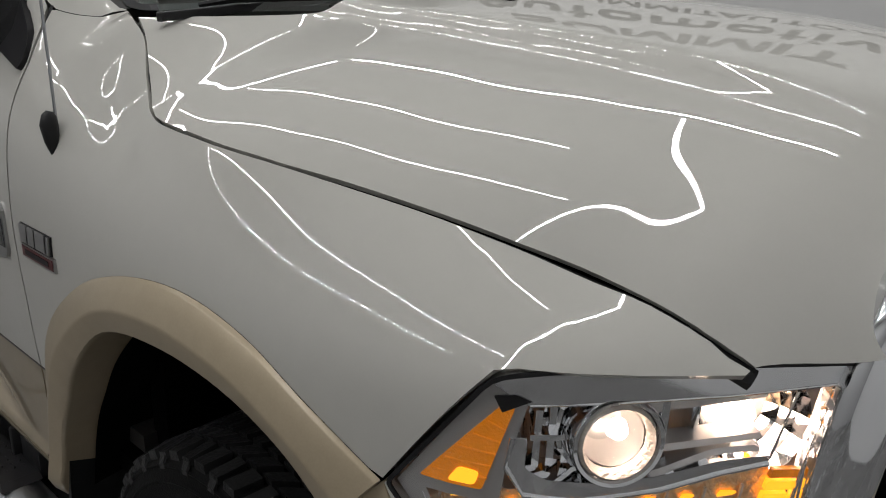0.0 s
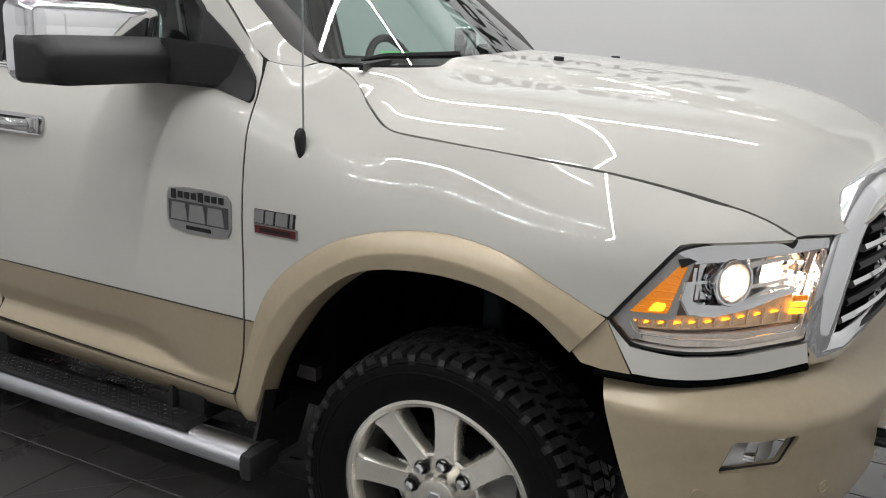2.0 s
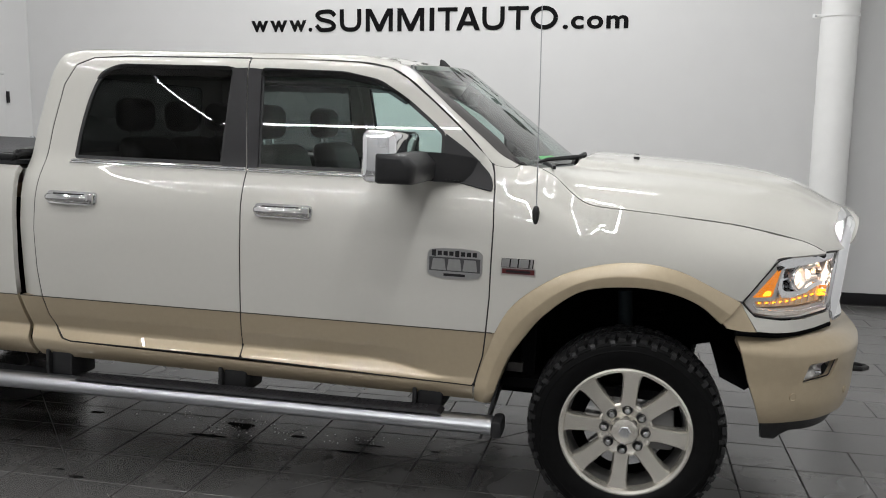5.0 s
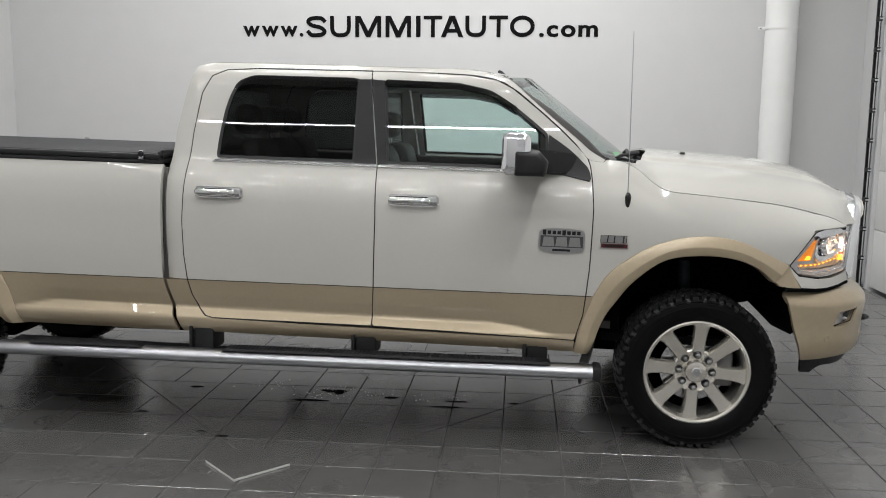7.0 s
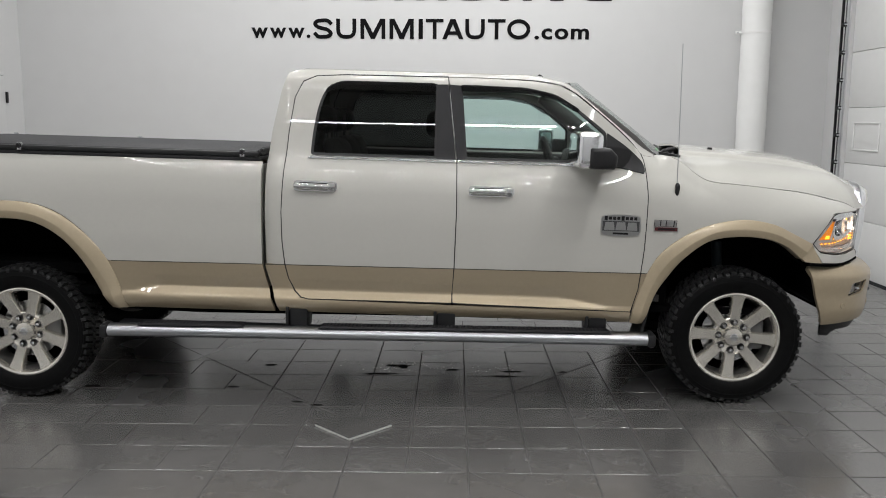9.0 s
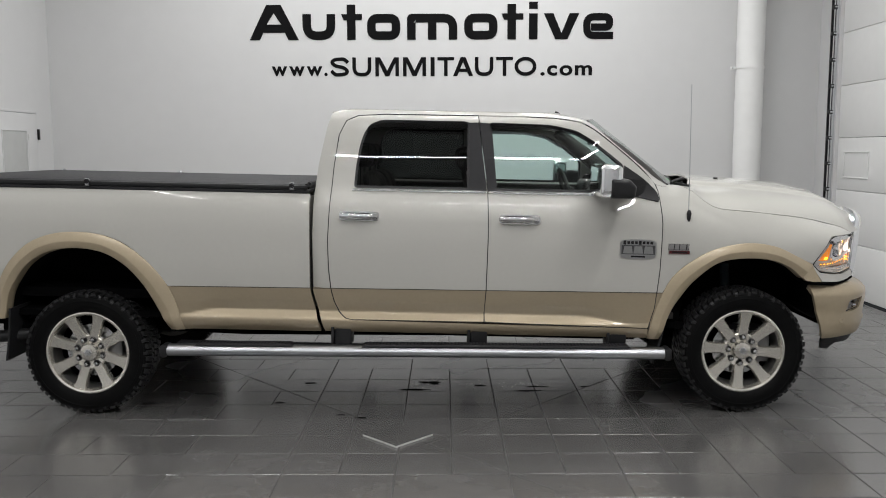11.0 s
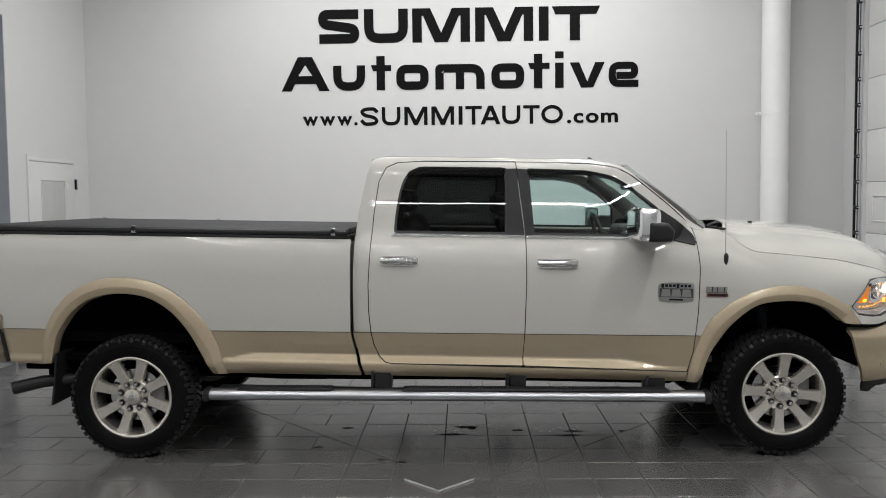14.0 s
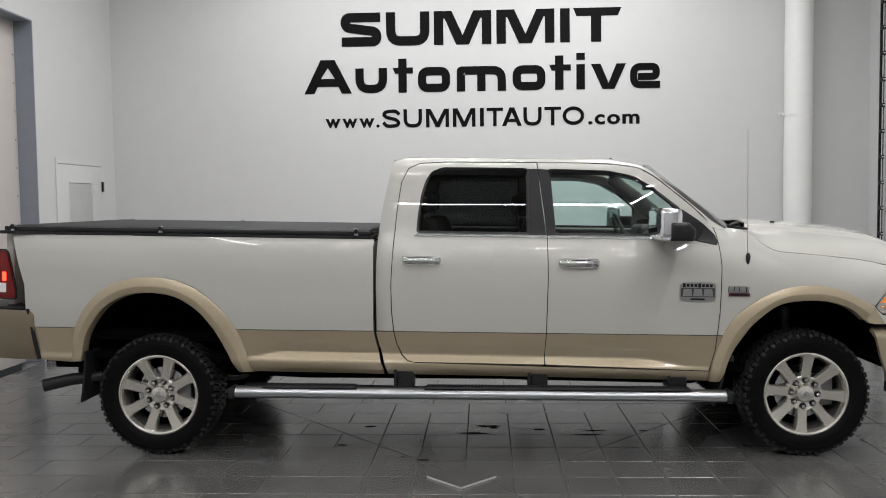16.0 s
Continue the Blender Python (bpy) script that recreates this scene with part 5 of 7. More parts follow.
HL = round_poly([(0.427, 1.054), (0.553, 1.2245), (0.60, 1.234), (0.735, 1.242), (0.828, 1.244), (0.797, 1.003), (0.770, 0.999), (0.676, 0.988), (0.574, 0.993), (0.473, 1.007)], [0.008, 0.02, 0.0, 0.0, 0.01, 0.01, 0.05, 0.05, 0.05, 0.02], 3)
BOWL = material("headlight_bowl", (0.78, 0.76, 0.74), 0.25, metal=0.3, vary=0.10, scale=25, bump=0.12, bump_scale=30)
LAMP_GREY = material("headlight_grey_surround", (0.46, 0.45, 0.445), 0.3, metal=0.5, coat=0.4, vary=0.08, scale=30)
# clear ribs; the small lamps' orange light is put into the colour
RIBBED_AMBER_TINT = material("ribbed_amber", (0.90, 0.66, 0.42), 0.20, metal=0.5, vary=0.35, scale=90, bump=0.9, bump_scale=170)
RIBBED_CLEAR = material("ribbed_clear", (0.82, 0.76, 0.70), 0.16, metal=0.6, vary=0.25, scale=120, bump=0.6, bump_scale=170)
for sgn in (1, -1):
    hl = new("headlight")
    hl.parent = truck
    hl["label"] = "clear headlight with projector, lit"
    made = []

    def keep(obs):
        made.extend(obs if isinstance(obs, list) else [obs])
        return obs

    def inlay(name, poly, d, mat, label="", r=0.0, flange=0.01, step=0.03):
        return keep(sheet(name, round_poly(poly, r, 3) if r else poly, corner(d), mat, hl, step=step, flange=flange, label=label)[0])

    def rod(name, pts, d, r, mat):
        return keep(part(name, tube_bm([corner(d)(x, z) for x, z in pts], r, 8), mat, hl, smooth=True))

    lens = sheet("lens", HL, corner(-0.002), LENS, hl, step=0.04, flange=0)[0]
    lens.visible_shadow = False
    keep(lens)
    inlay("housing", grown(HL, -0.003), -0.115, BOWL, flange=0, step=0.04)
    n = len(HL)
    o = grown(HL, -0.001)
    a, b = [corner(-0.004)(*p) for p in o], [corner(-0.115)(*p) for p in o]
    keep(raw("rim_wall", a + b, [(i, (i + 1) % n, n + (i + 1) % n, n + i) for i in range(n)], BOWL, hl))
    keep(band_on("gasket", grown(HL, 0.0035), -0.0055, corner(-0.001), BLACK, hl, 0.003, "black lamp gasket"))
    # grey outer corner round the amber marker, and the chrome brow along the top
    inlay("grey_surround", [(0.438, 1.056), (0.478, 1.014), (0.500, 1.018), (0.478, 1.060), (0.560, 1.064), (0.566, 1.110), (0.584, 1.196), (0.554, 1.219)], -0.010, LAMP_GREY, flange=0.02)
    inlay("chrome_brow", [(0.549, 1.214), (0.588, 1.228), (0.735, 1.236), (0.824, 1.237), (0.820, 1.216), (0.735, 1.203), (0.655, 1.196), (0.584, 1.190)], -0.008, CHROME, "polished chrome brow", 0.004, 0.03)
    rod("brow_edge", [(0.584, 1.190), (0.655, 1.196), (0.735, 1.203), (0.818, 1.216)], -0.009, 0.0022, CHROME)
    inlay("dark_notch", [(0.552, 1.198), (0.572, 1.203), (0.586, 1.196), (0.560, 1.180)], -0.007, SOFT_BLACK, flange=0.004)
    # amber corner marker, facetted, with its bulb
    marker = inlay("side_marker", [(0.469, 1.076), (0.543, 1.078), (0.572, 1.186), (0.566, 1.196)], -0.008, AMBER, "amber side marker", 0.004, 0.02, 0.02)
    for k in range(5):
        w = 0.16 + 0.16 * k
        rod("marker_rib", [(0.471 + 0.095 * w, 1.076 + 0.118 * w - 0.004), (0.544 + 0.024 * w, 1.078 + 0.100 * w)], -0.0075, 0.0016, AMBER)
    inlay("marker_bulb", [(0.504, 1.082), (0.535, 1.083), (0.540, 1.101), (0.517, 1.103)], -0.0062, AMBER_GLOW, "", 0.006, 0.002, 0.02)
    # polished scoop under the projector that parts the main chamber from the strip of small lamps
    scoop = [(0.566, 1.112), (0.572, 1.150), (0.584, 1.150), (0.582, 1.112), (0.600, 1.098), (0.640, 1.094), (0.690, 1.104), (0.735, 1.122), (0.772, 1.128), (0.772, 1.116), (0.735, 1.104), (0.690, 1.084), (0.628, 1.070), (0.582, 1.076)]
    inlay("chrome_scoop", scoop, -0.010, CHROME, "polished chrome scoop", 0.006, 0.045, 0.02)
    rod("scoop_lip", [(0.570, 1.150), (0.565, 1.112), (0.582, 1.077), (0.628, 1.071), (0.690, 1.085), (0.735, 1.105), (0.772, 1.117)], -0.009, 0.0028, CHROME)
    # ribbed reflector, lamp tint in its colour, with a row of small lit lamps and a clear ledge below
    inlay("amber_reflector", [(0.470, 1.058), (0.486, 1.036), (0.60, 1.034), (0.70, 1.032), (0.784, 1.036), (0.776, 1.112), (0.735, 1.102), (0.690, 1.082), (0.628, 1.068), (0.560, 1.068)], -0.034, RIBBED_AMBER_TINT, flange=0)
    for k in range(10):
        x = 0.478 + k * 0.029
        z = 1.050 + 0.002 * min(1.0, k / 4) + 0.0035 * max(0, k - 5)
        w = 0.011 if k % 3 else 0.015
        inlay("led", [(x, z - 0.0035), (x + w * 0.8, z - 0.001), (x + w, z + 0.002), (x + 0.003, z + 0.003)], -0.028, AMBER_GLOW, flange=0.004, step=0.02)
        rod("led_rib", [(x + 0.016, 1.040), (x + 0.019, z + 0.012)], -0.030, 0.0022, RIBBED_CLEAR)
    inlay("clear_strip", [(0.488, 1.012), (0.574, 1.000), (0.676, 0.991), (0.795, 1.003), (0.798, 1.034), (0.70, 1.024), (0.60, 1.026), (0.490, 1.034)], -0.024, RIBBED_CLEAR)
    rod("ledge_line", [(0.474, 1.052), (0.488, 1.028), (0.574, 1.020), (0.676, 1.012), (0.778, 1.022), (0.788, 1.036)], -0.012, 0.0022, CHROME)
    for z in (1.058, 1.074, 1.090):
        x = 0.772 + (z - 1.058) * 0.15
        inlay("front_marker", [(x, z), (x + 0.020, z), (x + 0.021, z + 0.011), (x + 0.002, z + 0.011)], -0.022, AMBER_GLOW if z < 1.085 else AMBER, flange=0.008, step=0.02)
    # inner edge of the chamber: a thin clear wall beside the grille
    rod("chamber_edge", [(0.790, 1.030), (0.797, 1.10), (0.812, 1.208)], -0.010, 0.0022, CHROME)
    rod("chamber_edge", [(0.772, 1.122), (0.786, 1.205)], -0.012, 0.0018, CHROME)
    # projector: a stepped chrome barrel with a glass ball, facing ahead and out
    face = Vector((0.80, -0.58, 0.04)).normalized()
    turn = face.to_track_quat("X", "Z").to_matrix().to_4x4()
    m = Matrix.Translation((0.628, -0.840, 1.146)) @ turn

    def aimed(name, prof, mat, smooth=True, at=m, segs=28):
        bm = lathe_bm(prof, segs, "x")
        bm.transform(at)
        return keep(part(name, bm, mat, hl, smooth=smooth))

    aimed("projector_barrel", [(0.052, -0.11), (0.054, -0.03), (0.0545, 0.004), (0.052, 0.009), (0.048, 0.008), (0.046, 0.0), (0.044, -0.02)], CHROME, segs=40)
    aimed("projector_shroud", [(0.078, -0.12), (0.076, -0.085), (0.069, -0.083), (0.068, -0.060), (0.062, -0.058), (0.061, -0.036), (0.056, -0.034)], CHROME, False, segs=14)
    aimed("projector_ring", [(0.046, 0.003), (0.042, 0.009), (0.0385, 0.002), (0.037, -0.008)], RIBBED_CLEAR, segs=40)
    aimed("projector_lens", [(0.0, 0.016), (0.015, 0.013), (0.028, 0.004), (0.037, -0.010), (0.037, -0.02)], LENS)
    aimed("projector_bowl", [(0.037, -0.010), (0.034, -0.030), (0.024, -0.048), (0.0, -0.056)], LAMP_GREY)
    aimed("bulb", [(0.0, -0.012), (0.010, -0.015), (0.013, -0.026), (0.0, -0.031)], WARM_GLOW, True, m @ Matrix.Translation((0, 0.009, 0.002)))
    # high beam: a facetted reflector deeper inside
    m2 = Matrix.Translation((0.690, -0.672, 1.140)) @ turn
    aimed("reflector", [(0.074, 0.030), (0.068, 0.010), (0.058, -0.010), (0.046, -0.024), (0.032, -0.035), (0.018, -0.041), (0.0, -0.044)], CHROME, False, m2, 16)
    aimed("bulb", [(0.0, 0.012), (0.015, 0.008), (0.021, -0.006), (0.015, -0.018), (0.0, -0.022)], WARM_GLOW, True, m2)
    # chrome blades that stand between the two lamps and behind the barrel
    for k, (x, z0, z1, d) in enumerate(((0.588, 1.104, 1.176, -0.026), (0.600, 1.102, 1.184, -0.034), (0.613, 1.100, 1.188, -0.044), (0.690, 1.112, 1.196, -0.050), (0.716, 1.120, 1.198, -0.062))):
        inlay("chamber_rib", [(x, z0), (x + 0.006, z0), (x + 0.008, z1), (x + 0.002, z1)], d, CHROME, flange=0.025)
    inlay("chamber_rib", [(0.586, 1.140), (0.622, 1.142), (0.622, 1.149), (0.586, 1.147)], -0.022, CHROME, flange=0.02)
    inlay("chamber_shelf", [(0.672, 1.158), (0.772, 1.178), (0.772, 1.190), (0.672, 1.172)], -0.052, BOWL, flange=0.03)
    inlay("chamber_shelf", [(0.668, 1.112), (0.770, 1.132), (0.768, 1.140), (0.668, 1.122)], -0.040, BOWL, flange=0.03)
    if sgn == -1:
        for ob in made:
            for v in ob.data.vertices:
                v.co.y = -v.co.y
            ob.data.flip_normals()

sheet("corner_filler", [(0.419, 1.053), (0.382, 1.016), (0.347, 0.972), (0.366, 0.952), (0.410, 0.945), (0.473, 0.943)], lambda x, z: corner(0.003 + 0.20 * max(0.0, 1.04 - z))(x, z), SOFT_LIT_TAN, truck, step=0.03, mirror=True, flange=0.03, label="tan filler behind the headlight")
sheet("lamp_strip", [(0.4215, 1.0525), (0.4755, 0.946), (0.534, 0.942), (0.63, 0.938), (0.72, 0.943), (0.800, 0.955), (0.797, 0.997), (0.770, 0.993), (0.676, 0.982), (0.574, 0.987), (0.471, 1.001)], lambda x, z: corner(0.003 + 0.28 * max(0.0, 1.02 - z))(x, z), PEARL, truck, step=0.03, mirror=True, flange=0.03, label="white strip below the headlight")
# added bar, near-black, that stands for the shade above the bumper
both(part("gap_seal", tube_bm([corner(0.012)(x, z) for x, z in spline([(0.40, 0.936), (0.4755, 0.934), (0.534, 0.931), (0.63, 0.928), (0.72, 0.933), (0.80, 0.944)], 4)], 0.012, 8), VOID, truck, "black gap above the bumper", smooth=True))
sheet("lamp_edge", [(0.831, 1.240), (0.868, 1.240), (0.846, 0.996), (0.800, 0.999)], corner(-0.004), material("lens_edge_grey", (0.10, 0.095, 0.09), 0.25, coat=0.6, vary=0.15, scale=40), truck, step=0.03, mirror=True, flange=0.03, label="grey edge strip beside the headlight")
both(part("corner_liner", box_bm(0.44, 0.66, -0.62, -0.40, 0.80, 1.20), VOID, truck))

# -- front bumper --
bplan = np.array(spline([(0.38, -0.985), (0.55, -0.972), (0.66, -0.942), (0.76, -0.882), (0.84, -0.785), (0.90, -0.65), (0.945, -0.45), (0.968, -0.2), (0.975, 0.0), (0.968, 0.2), (0.945, 0.45), (0.90, 0.65), (0.84, 0.785), (0.76, 0.882), (0.66, 0.942), (0.55, 0.972), (0.38, 0.985)], 8))
bplan[:, 0] += np.interp(bplan[:, 0], [0.70, 0.95], [-0.02, 0.02])
barc = np.r_[0, np.cumsum(np.hypot(*np.diff(bplan, axis=0).T))]
BLEN = float(barc[-1])
BOFF = smooth_line([(0.50, -0.075), (0.555, -0.045), (0.60, -0.018), (0.66, -0.004), (0.74, -0.002), (0.81, 0.006), (0.856, 0.008), (0.870, 0.005), (0.884, -0.005), (0.902, -0.022), (0.916, -0.038), (0.922, -0.055), (0.926, -0.10), (0.931, -0.18)])


def s_of(x):
    k = len(bplan) // 2
    return float(np.interp(x, bplan[:k, 0], barc[:k]))


def bumper_at(s, z, extra=0.0):
    s = min(max(s, 0.0), BLEN)
    x, y = np.interp(s, barc, bplan[:, 0]), np.interp(s, barc, bplan[:, 1])
    e = 0.02
    tx = np.interp(min(s + e, BLEN), barc, bplan[:, 0]) - np.interp(max(s - e, 0), barc, bplan[:, 0])
    ty = np.interp(min(s + e, BLEN), barc, bplan[:, 1]) - np.interp(max(s - e, 0), barc, bplan[:, 1])
    L = math.hypot(tx, ty)
    o = BOFF(z) + extra
    return (x + ty / L * o, y - tx / L * o, z)


def ss(x):
    return s_of(x - 0.02)


fog_hole = round_poly([(ss(0.685), 0.738), (ss(0.805), 0.760), (ss(0.826), 0.835), (ss(0.706), 0.818)], 0.012, 3)
fog_far = [(BLEN - s, z) for s, z in fog_hole[::-1]]
mid_s = BLEN / 2
intake = round_poly([(mid_s - 0.42, 0.63), (mid_s + 0.42, 0.63), (mid_s + 0.50, 0.80), (mid_s - 0.50, 0.80)], 0.03, 4)
bout = [(ss(0.420), 0.917), (ss(0.432), 0.88), (ss(0.475), 0.74), (ss(0.520), 0.62), (ss(0.542), 0.56)] + [(s, 0.56 + 0.03 * min(1, (s - ss(0.55)) / 0.4)) for s in np.linspace(ss(0.60), mid_s, 8)]
bfar = [(BLEN - s, z) for s, z in bout[::-1]]
top_edge = [(s, 0.930) for s in np.linspace(BLEN - ss(0.66), ss(0.66), 24)]
sheet("front_bumper", bout + bfar + top_edge, bumper_at, SOFT_LIT_TAN, truck, holes=[fog_hole, intake, fog_far], step=0.03, out=(1, 0, 0.1), flange=0.03, label="tan painted front bumper")
bumper = bpy.data.objects["front_bumper"]
sheet("intake_grille", grown(intake, 0.01), lambda s, z: bumper_at(s, z, -0.03), BLACK, bumper, step=0.06, out=(1, 0, 0), flange=0.0, label="black lower intake")
sheet("air_dam", [(ss(0.55), 0.565), (ss(0.575), 0.485), (ss(0.64), 0.480), (ss(0.70), 0.52), (mid_s, 0.53), (BLEN - ss(0.70), 0.52), (BLEN - ss(0.64), 0.48), (BLEN - ss(0.575), 0.485), (BLEN - ss(0.55), 0.565), (mid_s, 0.595)], lambda s, z: bumper_at(s, z, -0.012), BLACK, bumper, step=0.05, out=(1, 0, 0), flange=0.02, label="black plastic air dam")
for flip in (1, -1):
    pl = fog_hole if flip == 1 else fog_far
    fg = sheet("fog_light", grown(pl, -0.002), lambda s, z: bumper_at(s, z, -0.014), LENS, bumper, step=0.03, out=(1, 0, 0), flange=0, label="clear rectangular fog light")[0]
    fg.visible_shadow = False
    sheet("fog_bowl", grown(pl, 0.004), lambda s, z: bumper_at(s, z, -0.06 + 0.5 * abs(z - 0.788)), BOWL, fg, step=0.02, out=(1, 0, 0), flange=0.0)
    band_on("fog_bezel", grown(pl, 0.001), -0.008, lambda s, z: bumper_at(s, z, -0.012), BLACK, fg, 0.002)
    c = np.mean(np.array(pl), axis=0)
    p = bumper_at(c[0], c[1], -0.035)
    part("fog_shield", box_bm(p[0] - 0.012, p[0] + 0.012, p[1] - 0.055, p[1] + 0.055, p[2] - 0.007, p[2] + 0.007, 0.004), CHROME, fg, smooth=True)
for s in (ss(0.655), BLEN - ss(0.655), ss(0.89), BLEN - ss(0.89)):
    p = Vector(bumper_at(s, down(0.66, 0.60), 0.0))
    q = Vector(bumper_at(s, down(0.66, 0.60), 0.01))
    bm = lathe_bm([(0.0, 0.002), (0.0115, 0.002), (0.0125, 0.0035), (0.016, 0.0035), (0.0165, 0.0)], 20, "x")
    bm.transform(Matrix.Translation(p) @ (q - p).to_track_quat("X", "Z").to_matrix().to_4x4())
    part("parking_sensor", bm, SOFT_LIT_TAN, bumper, smooth=True)
for y in (-0.42, 0.42):
    part("tow_hook", tube_bm([(0.94, y - 0.03, 0.70), (1.0, y - 0.03, 0.70), (1.03, y, 0.70), (1.0, y + 0.03, 0.70), (0.94, y + 0.03, 0.70)], 0.013, 8), BLACK, bumper, "black tow hook", smooth=True)


# -- grille --
def grille_at(y, z, d=0.0):
    return (0.935 - 0.26 * y * y - 0.06 * (1.2 - z) * (abs(y) / 0.7) + d, y, z)


def sweep_bm(path, section):
    """A closed band of that section (outwards, across) swept along a closed path round the grille."""
    bm, rings, n = bmesh.new(), [], len(path)
    for i, p in enumerate(path):
        t = (Vector(path[(i + 1) % n]) - Vector(path[i - 1])).normalized()
        ahead = Vector((0.92, 0.55 * p[1], 0.12)).normalized()
        side = t.cross(ahead).normalized()
        ahead = side.cross(t).normalized()
        rings.append([bm.verts.new(Vector(p) + ahead * u + side * v) for u, v in section])
    for a, b in zip(rings, rings[1:] + rings[:1]):
        for k in range(len(section)):
            bm.faces.new((a[k], a[(k + 1) % len(section)], b[(k + 1) % len(section)], b[k]))
    return bm


gpath = [(0.795, -0.666, 0.966), (0.804, -0.668, 1.05), (0.814, -0.661, 1.15), (0.826, -0.637, 1.25), (0.845, -0.595, 1.322), (0.878, -0.49, 1.354), (0.908, -0.25, 1.366), (0.920, 0.0, 1.368)]
gpath = [(x, y, z) for (x, z), (_, y) in zip(spline([(p[0], p[2]) for p in gpath], 5), spline([(p[0], p[1]) for p in gpath], 5))]
gpath = gpath + [(x, -y, z) for x, y, z in gpath[::-1][1:]]
low_bar = [(0.830 + 0.070 * (1 - (y / 0.62) ** 2), y, 0.966 - 0.006 * (1 - (y / 0.62) ** 2)) for y in np.linspace(0.60, -0.60, 17)]
section = round_poly([(-0.045, -0.026), (-0.008, -0.034), (0.012, -0.022), (0.026, 0.008), (0.020, 0.044), (-0.045, 0.040)], 0.009, 3)
grille = part("grille_frame", sweep_bm(gpath + low_bar, section), CHROME, truck, "thick chrome grille surround", smooth=True)
gin = [(-0.62, 0.95), (-0.61, 1.25), (-0.54, 1.34), (0.54, 1.34), (0.61, 1.25), (0.62, 0.95)]
sheet("grille_backing", gin, lambda y, z: grille_at(y, z, -0.05), VOID, grille, step=0.1, out=(1, 0, 0), flange=0)
for z in np.arange(0.99, 1.31, 0.042):
    w = 0.60 - 0.28 * max(0.0, z - 1.0)
    pts = [grille_at(y, z, 0.0) for y in np.linspace(-w, w, 16)]
    bm = tube_bm(pts, 0.011, 6)
    part("slat", bm, CHROME if int(round(z / 0.042)) % 2 else SOFT_BLACK, grille, smooth=True)
for y in (-0.06, 0.06):
    part("centre_bar", tube_bm([grille_at(y, z, 0.012) for z in np.linspace(0.98, 1.32, 6)], 0.022, 8), CHROME, grille, smooth=True)
part("radiator", box_bm(0.62, 0.66, -0.62, 0.62, 0.6, 1.30), VOID, truck)

# -- wheels --
TYRE_R = 0.408


BARREL = material("barrel_grey", (0.10, 0.098, 0.094), 0.55, metal=0.5, vary=0.25, scale=30)


